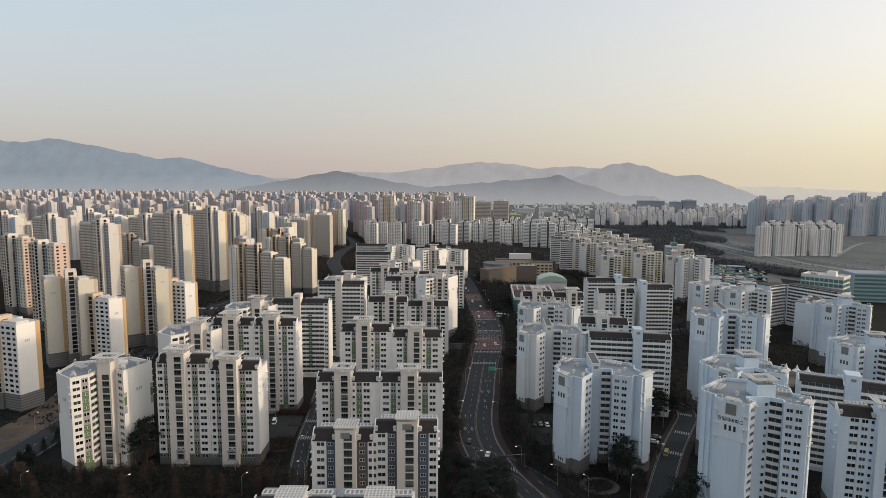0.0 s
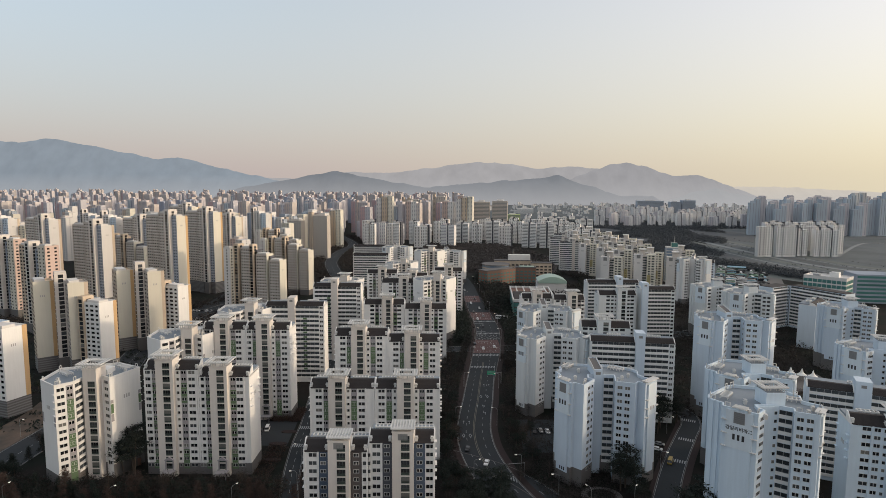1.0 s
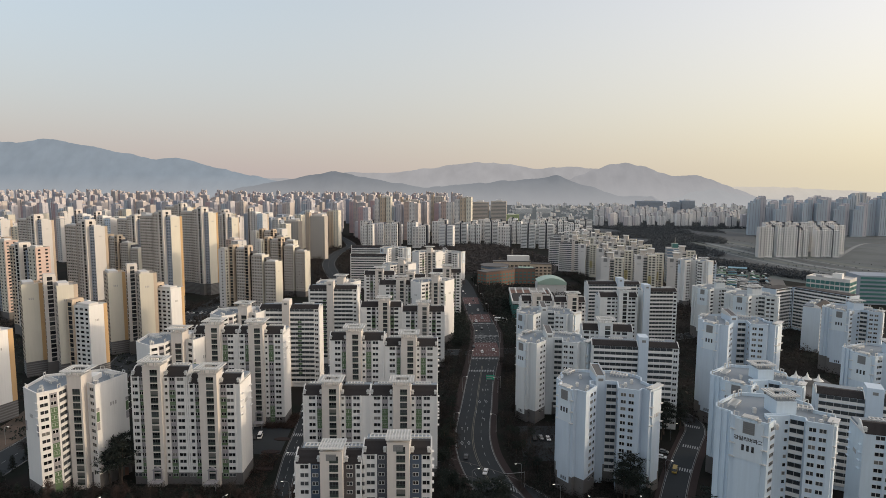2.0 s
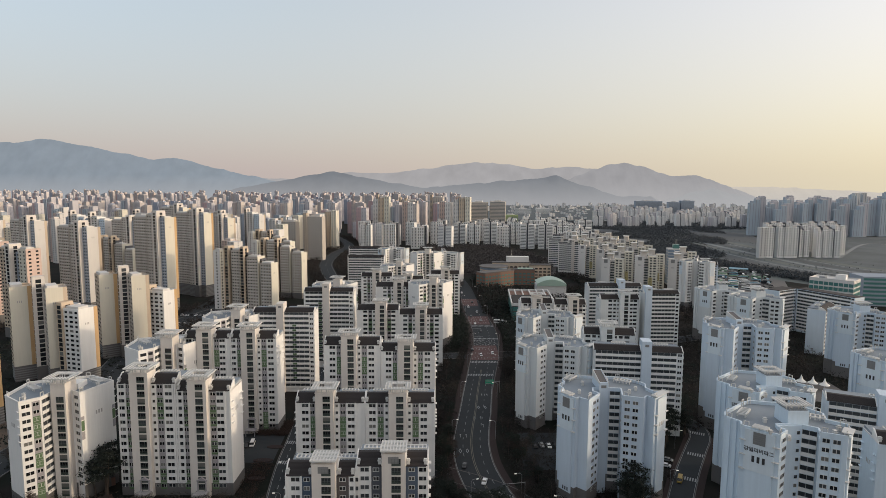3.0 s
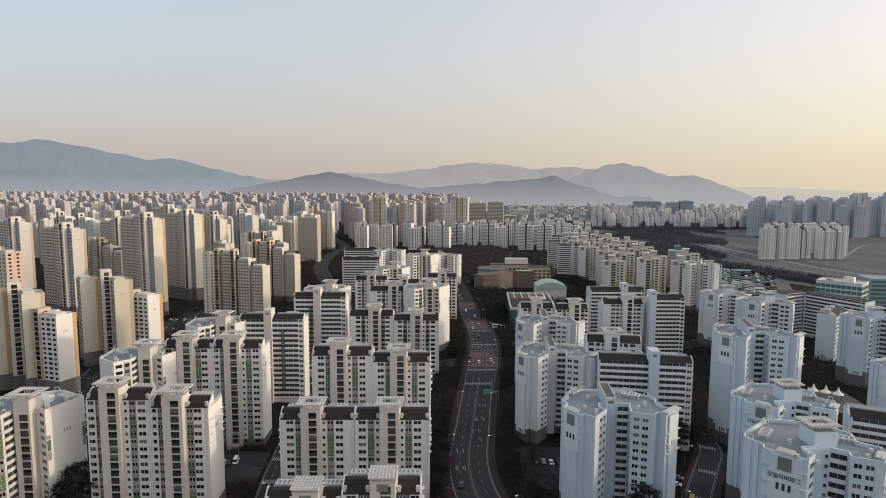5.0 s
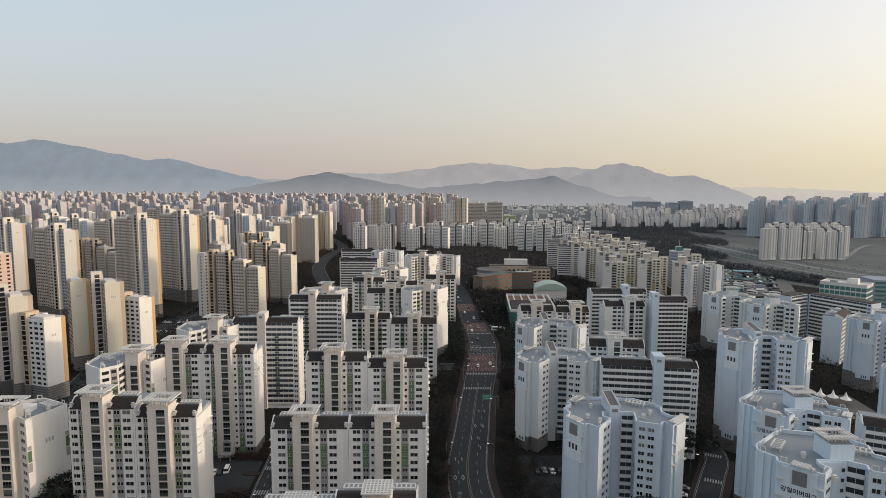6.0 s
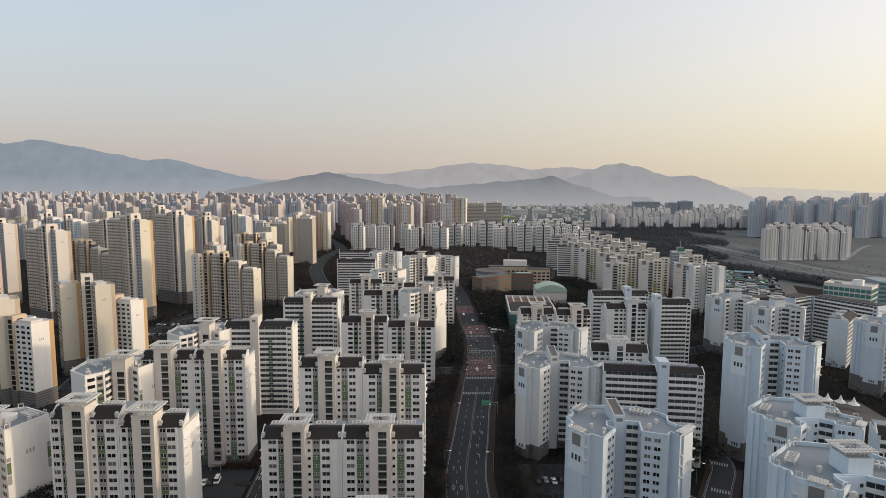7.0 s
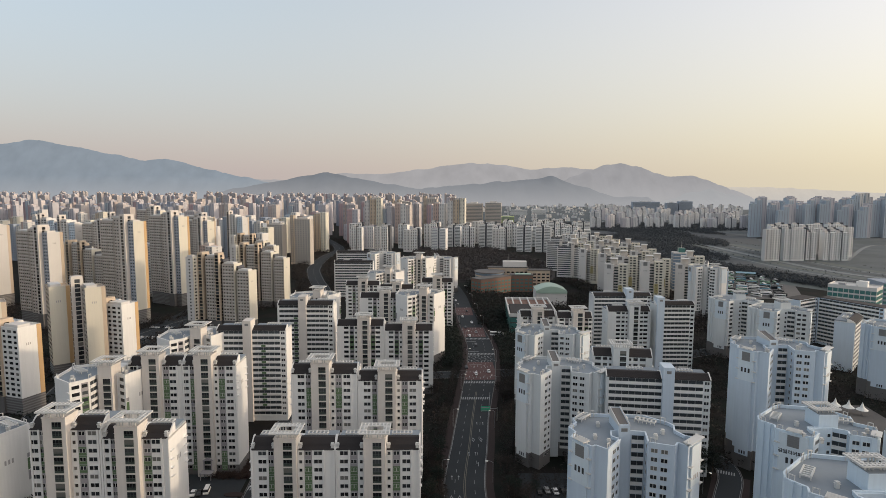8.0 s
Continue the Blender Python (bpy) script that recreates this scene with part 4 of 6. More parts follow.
# ---- planting ----
def tree_mesh(kind, seed):
    """Trunk with limbs, and a crown of many small clumps."""
    r = random.Random(seed)
    wood, crown = Geo(), Geo()
    tall = {"pine": 12.0, "bare": 9.0, "spire": 13.0, "fir": 11.0, "round": 8.0}[kind]
    lean = Vector((r.uniform(-0.5, 0.5), r.uniform(-0.5, 0.5), 0))
    mid = Vector((0, 0, tall * 0.45)) + lean
    top = Vector((0, 0, tall * 0.88)) + lean * 1.8
    wood.tube((0, 0, -0.2), mid, 0.26, 0.19).tube(mid, top, 0.19, 0.06)
    hubs = []
    n = {"pine": 12, "bare": 15, "spire": 19, "fir": 19, "round": 14}[kind]
    for i in range(n):
        f = {"pine": 0.5, "bare": 0.35, "spire": 0.14, "fir": 0.12, "round": 0.35}[kind]
        f += (0.84 if kind in ("spire", "fir") else 0.5) * i / n
        base = Vector((0, 0, 0)).lerp(top, f)
        ang = i * 2.4 + r.uniform(-0.4, 0.4)
        reach = {"pine": 2.5 * (1.2 - 0.9 * abs(f - 0.68)), "bare": 2.8 * (1.1 - 0.6 * f), "spire": 2.9 * (1.03 - f), "fir": 2.7 * (1.04 - f), "round": 2.6 * (1.2 - 0.7 * f)}[kind] * r.uniform(0.7, 1.15)
        tip = base + Vector((math.cos(ang) * reach, math.sin(ang) * reach, reach * {"pine": 0.18, "bare": 0.55, "spire": 0.1, "fir": -0.1, "round": 0.55}[kind]))
        wood.tube(base, tip, 0.08, 0.03, 4)
        hubs += [tip, base.lerp(tip, 0.6)]
    hubs.append(top)
    per = {"pine": 62, "bare": 34, "spire": 34, "fir": 40, "round": 50}[kind]
    for h in hubs:
        for _ in range(per):
            s = {"pine": 0.78, "bare": 1.15, "spire": 0.5, "fir": 0.5, "round": 0.95}[kind]
            c = h + Vector((r.gauss(0, s), r.gauss(0, s), r.gauss(0, s * (0.26 if kind == "pine" else 0.55))))
            u = Vector((r.uniform(-1, 1), r.uniform(-1, 1), r.uniform(-0.6, 0.6))).normalized()
            v = u.orthogonal().normalized()
            v.rotate(Matrix.Rotation(r.uniform(0, 6.28), 3, u))
            a, b = (r.uniform(0.22, 0.42), r.uniform(0.08, 0.16)) if kind in ("pine", "round", "fir") else (r.uniform(0.45, 0.9), r.uniform(0.025, 0.06))
            crown.face(c - u * a, c - v * b, c + u * a, c + v * b)
    mat = {"pine": "pine", "bare": "twig", "spire": "rust", "fir": "pine", "round": "pine"}[kind]
    return wood.mesh("trunk", "bark"), crown.mesh("crown", mat)


TREES = {}
TREE_TEXT = {"pine": ("pine_tree", "dark green pine with an open ragged crown"), "bare": ("bare_tree", "leafless brown winter tree"),
             "spire": ("conifer", "narrow rust-brown winter conifer"), "fir": ("conifer", "pointed dark green conifer"), "round": ("evergreen_tree", "dense dark evergreen tree")}


def tree(kind, x, y, size=1.0, rnd=random.Random(5)):
    if kind not in TREES:
        TREES[kind] = [tree_mesh(kind, 11 * k + len(kind)) for k in range(3)]
    trunk, crown = rnd.choice(TREES[kind])
    name, text = TREE_TEXT[kind]
    ob = thing(name, x, y, rnd.uniform(0, 360), text, "tree", kind + " trees")
    s = size * rnd.uniform(0.8, 1.2)
    ob.scale = (s, s, s * rnd.uniform(0.9, 1.1))
    part("trunk", trunk, None, ob)
    part("crown", crown, None, ob)
    return ob


def thicket(name, label, inside, count, mat, seed, hgt=(2.0, 6.0), size=1.6, leaf=7, thin=1.0):
    """A wood too far or dense to count: many clumps of leaf-sized faces on one mesh."""
    r = random.Random(seed)
    g = Geo()
    while count > 0:
        p = inside(r)
        count -= 1
        top = r.uniform(*hgt)
        for _ in range(leaf):
            c = Vector((p[0] + r.gauss(0, size), p[1] + r.gauss(0, size), abs(r.gauss(top * 0.6, top * 0.25))))
            u = Vector((r.uniform(-1, 1), r.uniform(-1, 1), r.uniform(-0.8, 0.8))).normalized()
            v = u.orthogonal().normalized()
            v.rotate(Matrix.Rotation(r.uniform(0, 6.28), 3, u))
            a, b = size * r.uniform(0.5, 0.9), size * r.uniform(0.25, 0.5) * thin
            g.face(c - u * a, c - v * b, c + u * a, c + v * b)
    ob = new(name, g.mesh(name, mat))
    return tagged(ob, label, "vegetation", kind="stuff")


# ---- vehicles and street furniture ----
CARS = {}


def car(x, y, rz, paint, text, van=False):
    key = (paint, van)
    if key not in CARS:
        L, W, T = (5.1, 1.95, 2.1) if van else (4.5, 1.82, 1.45)
        body, cabin = Geo(), Geo()
        lo = 0.95 if not van else 1.05
        body.profile([(-L / 2, 0.3), (-L / 2, lo * 0.75), (-L / 2 + 0.3, lo), (L / 2 - 0.2, lo), (L / 2, lo * 0.8), (L / 2, 0.3)], -W / 2, W / 2)
        body.profile([(-L / 2 + (0.5 if van else 1.5), T - 0.06), (-L / 2 + (0.6 if van else 1.6), T), (L / 2 - (0.3 if van else 1.0), T), (L / 2 - (0.2 if van else 0.9), T - 0.06)], -W / 2 + 0.14, W / 2 - 0.14)
        cabin.profile([(-L / 2 + (0.2 if van else 0.95), lo), (-L / 2 + (0.5 if van else 1.55), T - 0.05), (L / 2 - (0.25 if van else 0.95), T - 0.05), (L / 2 - (0.1 if van else 0.4), lo)], -W / 2 + 0.1, W / 2 - 0.1)
        wheel = Geo()
        wheel.tube((-0.11, 0, 0), (0.11, 0, 0), 0.33, 0.33, 12)
        far = Geo()
        for sx in (-1, 1):
            for sy in (-1, 1):
                far.tube((sx * (W / 2 - 0.1) - 0.11, sy * L * 0.31, 0.33), (sx * (W / 2 - 0.1) + 0.11, sy * L * 0.31, 0.33), 0.33, 0.33, 8)
        CARS[key] = (body.mesh("body", paint), cabin.mesh("glazing", "glass"), wheel.mesh("wheel", "tyre"), far.mesh("wheel_set", "tyre"), L, W)
    body, cabin, wheel, far, L, W = CARS[key]
    ob = thing("van" if van else "car", x, y, rz, text, "van" if van else "car", "road vehicles")
    ob.matrix_basis = pose(x, y, 0.12, 0, 0, rz)
    part("body", body, None, ob)
    part("glazing", cabin, None, ob)
    if y > 480:  # too far off to tell the wheels apart
        part("wheel_set", far, None, ob, kind="stuff")
        return ob
    for sx in (-1, 1):
        for sy in (-1, 1):
            part("wheel", wheel, None, ob, at=pose(sx * (W / 2 - 0.1), sy * L * 0.31, 0.33))
    return ob


LAMP = []


def street_lamp(x, y, rz):
    if not LAMP:
        pole, arm, head = Geo(), Geo(), Geo()
        pole.tube((0, 0, 0), (0, 0, 8.6), 0.11, 0.07, 8)
        arm.tube((0, 0, 8.4), (0.6, 0, 9.1), 0.06, 0.05).tube((0.6, 0, 9.1), (2.2, 0, 9.3), 0.05, 0.04)
        head.profile([(-0.16, 9.2), (-0.1, 9.34), (0.1, 9.34), (0.16, 9.2)], 2.0, 2.9)
        lens = Geo().box(2.1, -0.2, 9.10, 2.95, 0.2, 9.24)
        LAMP.extend([pole.mesh("pole", "steel"), arm.mesh("arm", "steel"), head.mesh("lamp_head", "steel"), lens.mesh("lens", "lamplight")])
    ob = thing("street_lamp", x, y, rz, "slim grey street lamp with a lit curved arm", "street lamp", "street lamps")
    for nm, me in zip(("pole", "arm", "lamp_head", "lens"), LAMP):
        part(nm, me, None, ob)
    return ob

# ---- land ----
g = Geo()
xs = [-4400, -2500, -1200, -600, -300, -150, 0, 150, 300, 600, 1200, 2500, 4400]
ys = [-400, -150, 0, 150, 300, 450, 600, 900, 1300, 2000, 3000, 4000, 4800]
for i in range(len(xs) - 1):
    for j in range(len(ys) - 1):
        g.face((xs[i], ys[j], 0), (xs[i + 1], ys[j], 0), (xs[i + 1], ys[j + 1], 0), (xs[i], ys[j + 1], 0))
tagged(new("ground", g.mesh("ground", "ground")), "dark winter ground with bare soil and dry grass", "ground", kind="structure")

AVENUE = smooth_line([(44, 150), (36, 200), (24.2, 234), (18.0, 262), (16.9, 285), (18.5, 305), (21.2, 327), (24.4, 357), (28.5, 392), (35, 450), (38, 500), (35.5, 560), (33, 640), (30, 720), (20, 800), (-10, 880)])
def east_side(f, out=0.0):
    """The avenue's east edge: wider by a turning lane at the crossings; f runs along the whole avenue."""
    for a, b, u, v in ((0.0, 0.28, 8.2, 8.2), (0.28, 0.36, 8.2, 10.5), (0.36, 0.58, 10.5, 10.5), (0.58, 0.66, 10.5, 8.5)):
        if f < b:
            return out + u + (v - u) * (f - a) / (b - a)
    return out + 8.5


NEAR = AVENUE[:118]
part_way = (len(NEAR) - 1) / (len(AVENUE) - 1)
g = ribbon(AVENUE, -8.2, east_side, 0.06, Geo())
road = tagged(new("road", g.mesh("road", "asphalt")), "dark asphalt avenue curving between the estates", "road", kind="structure")
for a, b in ((-8.6, -8.2), (lambda f: east_side(f * part_way), lambda f: east_side(f * part_way, 0.4))):
    part("kerb", ribbon(NEAR, a, b, 0.2, Geo(), 0.2), "paving", road)
for a, b in ((-12.2, -8.6), (lambda f: east_side(f * part_way, 0.4), lambda f: east_side(f * part_way, 3.5))):
    g = ribbon(NEAR, a, b, 0.16, Geo())
    tagged(new("pavement", g.mesh("pavement", "path")), "brick-red footpath along the avenue", "pavement", kind="structure")
def avenue_x(y):
    """Where the avenue's middle lies at this y."""
    return min(AVENUE, key=lambda p: abs(p.y - y)).x


part("centre_line", ribbon(AVENUE[:60], -0.45, -0.2, 0.075, ribbon(AVENUE[:60], 0.2, 0.45, 0.075, Geo())), "yellow", road, "worn yellow double line")
lanes = Geo()
for off in (-3.9, 4.1):
    dashes(AVENUE[:100], off, 3.0, 6.0, 0.15, 0.075, lanes)
for off in (-8.0, 8.0):
    ribbon(AVENUE[:60], off - 0.08, off + 0.08, 0.072, lanes)
part("lane_lines", lanes, "paint", road, kind="stuff")


def zebra(y, x0, x1, tilt=0.0, long=3.6):
    n = int((x1 - x0) / 1.0)
    for i in range(n):
        x = x0 + (x1 - x0) * (i + 0.25) / n
        g = Geo().box(x, y - long / 2 + tilt * (x - x0), 0.062, x + 0.52, y + long / 2 + tilt * (x - x0), 0.08)
        part("crossing_stripe", g, "paint", road)


zebra(388.5, 20, 36.5)
zebra(416, 22, 43)
zebra(478, 27, 49)
zebra(520.5, 27.5, 50)
zebra(243, 25, 33, -0.9, 4.5)
for i in range(9):
    part("hatch_stripe", Geo().box(-0.12, -2.6, 0.062, 0.12, 2.6, 0.078).on(pose(30 + 2 * i, 462 + (i % 2) * 5, 0, 0, 0, 38)), "paint", road)
for y in (453, 473, 484, 512):
    part("stop_line", Geo().box(28, y - 0.25, 0.062, 37, y + 0.25, 0.078), "paint", road)
for x0, y0, x1, y1 in ((23.5, 421, 44.5, 458), (28, 526, 46, 558), (25, 607, 41, 642)):
    part("red_coating", Geo().box(x0, y0, 0.062, x1, y1, 0.074), "redroad", road, "faded red school-zone road coating")
marks = Geo()


def diamond(geo, px, py, w=0.75, l=2.4, t=0.22):
    pts = [(0, -l), (w, 0), (0, l), (-w, 0)]
    for i in range(4):
        a, b = pts[i], pts[(i + 1) % 4]
        geo.face((px + a[0], py + a[1], 0.078), (px + b[0], py + b[1], 0.078), (px + b[0] * (1 - t / w * 1.2), py + b[1] * (1 - t / w * 1.2), 0.078), (px + a[0] * (1 - t / w * 1.2), py + a[1] * (1 - t / w * 1.2), 0.078))
for px, py in ((11.6, 280), (14.8, 280), (23.3, 333), (27.0, 333)):
    diamond(marks, px, py)
for px, py in ((20.5, 318), (23.5, 318), (15.0, 296), (12.2, 296), (26.4, 352), (29.4, 352), (24, 308)):
    marks.box(px - 0.1, py - 1.6, 0.062, px + 0.1, py + 1.2, 0.078)
    marks.face((px - 0.45, py + 1.0, 0.078), (px + 0.45, py + 1.0, 0.078), (px, py + 2.2, 0.078))
for y0 in (424, 435.5, 447, 458.5, 470, 531, 542, 552, 612, 626, 638):
    row, n = int(y0 / 11), 8 if y0 < 600 else 6
    for col in range(n):
        px, py = avenue_x(y0) - 7.5 + 2.2 * col, y0 + (col % 2) * 2.0
        marks.box(px - 0.12, py - 1.7, 0.08, px + 0.12, py + 1.5, 0.092)
        if (row + col) % 3 == 0:
            marks.face((px - 0.5, py + 1.3, 0.09), (px + 0.5, py + 1.3, 0.09), (px, py + 2.6, 0.09))
part("road_arrows", marks, "paint", road, kind="stuff")

# cross street at the school, side street by the blue block, estate lanes, outer street
def street(points, half, label, mat="asphalt", z=0.045, lines=True, middle=True):
    line = smooth_line(points)
    ob = tagged(new("road", ribbon(line, -half, half, z, Geo()).mesh("road", mat)), label, "road", kind="structure")
    part("kerb", ribbon(line, -half - 0.3, -half, z + 0.12, ribbon(line, half, half + 0.3, z + 0.12, Geo(), 0.15), 0.15), "paving", ob)
    if lines:
        m = Geo()
        if middle:
            dashes(line, 0, 3, 4, 0.16, z + 0.012, m)
        ribbon(line, -half + 0.3, -half + 0.45, z + 0.012, m)
        ribbon(line, half - 0.45, half - 0.3, z + 0.012, m)
        part("lane_lines", m, "paint", ob, kind="stuff")
    return ob


street([(-70, 432), (-20, 430), (25, 432), (80, 440), (150, 460), (240, 500)], 7, "grey cross street past the school")
side = street([(-52, 180), (-56, 215), (-60.5, 238), (-64.5, 268), (-66.5, 296), (-70, 330), (-76, 420), (-95, 560)], 3.4, "narrow grey estate street")
for yy, xx in ((268.3, -64.6), (288.4, -66)):
    for i in range(6):
        part("crossing_stripe", Geo().box(xx - 3 + i, yy - 1.6, 0.05, xx - 2.5 + i, yy + 1.6, 0.07), "paint", side)
lane = street([(66, 180), (84.5, 218), (97, 243), (108, 263), (119, 281.5), (127.8, 297), (129.5, 312), (120, 335), (126, 400)], 4.6, "estate lane with white edge lines and crossings", middle=False)
walk_line = smooth_line([(66, 180), (84.5, 218), (97, 243), (108, 263), (119, 281.5), (127.8, 297)])
part("pavement", ribbon(walk_line, 4.9, 7.6, 0.16, Geo(), 0.12), "path", lane)
part("pavement", ribbon(walk_line, -6.6, -4.9, 0.16, Geo(), 0.12), "path", lane)
for cx, cy in ((105.2, 254.2), (117, 276.7), (127.8, 299.7)):
    for i in range(7):
        part("crossing_stripe", Geo().box(-3.4 + i, -1.5, 0.05, -2.9 + i, 1.5, 0.072).on(pose(cx, cy, 0, 0, 0, -28)), "paint", lane)
street([(-184.5, 120), (-186, 190), (-186.5, 250), (-185.5, 285), (-186, 310), (-195, 350), (-215, 420), (-230, 500), (-205, 600), (-160, 690), (-122, 718), (-148, 820), (-172, 925), (-181, 1060), (-178, 1196), (-240, 1400)], 9, "wide outer street along the tower estate")
outer = smooth_line([(-184.5, 120), (-186, 190), (-186.5, 250), (-185.5, 285), (-186, 310), (-195, 350)])
tagged(new("verge", ribbon(outer, -30, -9.6, 0.12, Geo()).mesh("verge", "soil")), "brown bare-soil bank beside the outer street", "ground", kind="structure")
street([(90, 120), (60, 190), (31, 240), (0, 262)], 5, "side street meeting the avenue")
street([(600, 2300), (585, 1900), (572, 1270), (570, 1000), (584, 880), (640, 790), (760, 700)], 7, "pale riverside road across the plain", "bank", 0.07, False)
street([(690, 1030), (758, 1110), (871, 1239), (937, 1290), (960, 1230), (892, 1180), (860, 1100)], 3.5, "pale winding path on the plain", "bank", 0.07, False)
river = smooth_line([(600, 2300), (585, 1900), (572, 1270), (570, 1000), (584, 880), (640, 790), (760, 700)])
for a, b, tone in ((-70, -52, "dryfield"), (-46, -42, "bank"), (-30, -18, "farwood"), (14, 30, "dryfield"), (44, 48, "bank"), (58, 88, "farwood"), (104, 108, "bank"), (120, 170, "dryfield")):
    tagged(new("field_strip", ribbon(river, a, b, 0.055, Geo()).mesh("field_strip", tone)), "long winter field strip along the riverside road", "ground", kind="structure")
# open lots and fields
def lot(name, poly, z, mat, label, category="ground"):
    b = Geo()
    b.face(*[(x, y, z) for x, y in poly])
    return tagged(new(name, b.mesh(name, mat)), label, category, kind="structure")


lot("pavement", [(-243, 508), (-188, 500), (-196, 640), (-240, 690), (-236, 610)], 0.03, "asphalt", "grey open parking lot between the estates", "pavement")
lot("pavement", [(-100, 268), (-70, 268), (-72, 300), (-104, 300)], 0.03, "asphalt", "estate parking court", "pavement")
for bx, by, bw, bd in ((-72.5, 254, 3.6, 1.8), (-74.6, 270, 4.4, 1.9), (-72.8, 283.4, 4.0, 1.7)):
    bed = Geo().prism([(bx + bw * math.cos(a * 0.4488), by + bd * math.sin(a * 0.4488)) for a in range(14)], 0.0, 0.28)
    tagged(new("planter", bed.mesh("planter", "path")), "oval planting bed in the parking court", "planter", group="court beds")
lot("pavement", [(38, 262), (66, 262), (62, 300), (40, 300)], 0.03, "asphalt", "estate parking court", "pavement")
lot("pavement", [(318, 690), (405, 690), (474, 830), (452, 930), (430, 935)], 0.03, "paving", "wide bus depot yard", "pavement")
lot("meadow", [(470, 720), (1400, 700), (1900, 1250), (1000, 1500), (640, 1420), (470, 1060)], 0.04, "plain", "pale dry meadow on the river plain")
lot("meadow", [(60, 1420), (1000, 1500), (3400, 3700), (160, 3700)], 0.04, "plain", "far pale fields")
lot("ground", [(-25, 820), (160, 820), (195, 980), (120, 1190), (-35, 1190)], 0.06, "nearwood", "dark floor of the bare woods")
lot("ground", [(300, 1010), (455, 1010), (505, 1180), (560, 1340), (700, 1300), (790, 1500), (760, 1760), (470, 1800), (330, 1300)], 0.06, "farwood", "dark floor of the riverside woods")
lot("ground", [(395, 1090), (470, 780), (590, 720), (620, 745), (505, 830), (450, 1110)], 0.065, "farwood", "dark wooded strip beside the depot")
lot("pavement", [(206, 345), (238, 338), (242, 376), (210, 380)], 0.03, "paving", "paved court under the membrane canopies", "pavement")
g = Geo()
g.prism([(63 + 8 * math.cos(a * 0.314), 225 + 7 * math.sin(a * 0.314)) for a in range(20)], 0.0, 0.14)
tagged(new("pavement", g.mesh("pavement", "paving")), "round paved island", "pavement", kind="structure")
g = Geo()
g.prism([(63 + 5.2 * math.cos(a * 0.314), 225 + 4.4 * math.sin(a * 0.314)) for a in range(20)], 0.14, 0.5)
tagged(new("planter", g.mesh("planter", "ground")), "round planted bed with a kerb", "planter")


def ridge(name, y, spans, color, seed, label, depth=260):
    """A far mountain ridge, its haze painted on as a faint glow. spans: (x, height) along it."""
    m = bpy.data.materials.new(name + "_haze")
    m.use_nodes = True
    nt = m.node_tree
    bs = nt.nodes["Principled BSDF"]
    bs.inputs["Base Color"].default_value = (0.03, 0.035, 0.04, 1)
    bs.inputs["Roughness"].default_value = 1.0
    bs.inputs["Specular IOR Level"].default_value = 0.0
    # wooded folds: faint tones within the glowing haze colour
    mp, nz = nt.nodes.new("ShaderNodeMapping"), nt.nodes.new("ShaderNodeTexNoise")
    ge = nt.nodes.new("ShaderNodeNewGeometry")
    mp.inputs["Scale"].default_value = (1.0, 1.0, 0.6)
    nt.links.new(ge.outputs["Position"], mp.inputs["Vector"])
    nt.links.new(mp.outputs[0], nz.inputs["Vector"])
    nz.inputs["Scale"].default_value, nz.inputs["Detail"].default_value = 0.012, 7
    tone = nt.nodes.new("ShaderNodeMix")
    tone.data_type = 'RGBA'
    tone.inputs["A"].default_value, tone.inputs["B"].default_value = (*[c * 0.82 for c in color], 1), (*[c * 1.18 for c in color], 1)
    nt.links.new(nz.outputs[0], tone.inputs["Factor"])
    # the painted haze gets paler towards the foot
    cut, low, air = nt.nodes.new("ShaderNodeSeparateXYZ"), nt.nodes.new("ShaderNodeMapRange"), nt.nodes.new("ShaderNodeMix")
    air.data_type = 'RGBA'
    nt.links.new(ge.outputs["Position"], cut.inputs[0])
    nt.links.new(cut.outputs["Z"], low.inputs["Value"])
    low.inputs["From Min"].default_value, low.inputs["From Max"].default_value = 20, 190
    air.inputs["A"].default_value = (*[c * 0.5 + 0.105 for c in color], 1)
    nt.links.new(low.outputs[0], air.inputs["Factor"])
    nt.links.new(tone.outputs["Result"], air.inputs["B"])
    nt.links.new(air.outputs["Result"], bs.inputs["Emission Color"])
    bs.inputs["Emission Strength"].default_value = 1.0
    M[name] = m
    v, f = [], []
    n, rows = 260, 7
    x0, x1 = spans[0][0], spans[-1][0]
    for j in range(rows):
        q = j / (rows - 1)
        for i in range(n):
            x = x0 + (x1 - x0) * i / (n - 1)
            k = max(a for a in range(len(spans) - 1) if spans[a][0] <= x + 1e-6)
            (xa, ha), (xb, hb) = spans[k], spans[k + 1]
            t = (x - xa) / (xb - xa)
            t = t * t * (3 - 2 * t) * 0.6 + t * 0.4
            h = (ha + (hb - ha) * t) * (1 - q) ** 0.9
            h += (noise.noise((x * 0.011, seed, j * 0.4)) * 9 + noise.noise((x * 0.045, seed, j * 0.6)) * 3.5) * min(1, h / 60)
            v.append((x, y - depth * q + 60 * q * noise.noise((x * 0.006, j, seed)), max(h, -1)))
    for j in range(rows - 1):
        for i in range(n - 1):
            a = j * n + i
            f.append((a + n, a + n + 1, a + 1, a))
    me = bpy.data.meshes.new(name)
    me.from_pydata(v, [], f)
    me.materials.append(m)
    me.shade_smooth()
    return tagged(new("backdrop", me), label, "mountain", kind="structure")

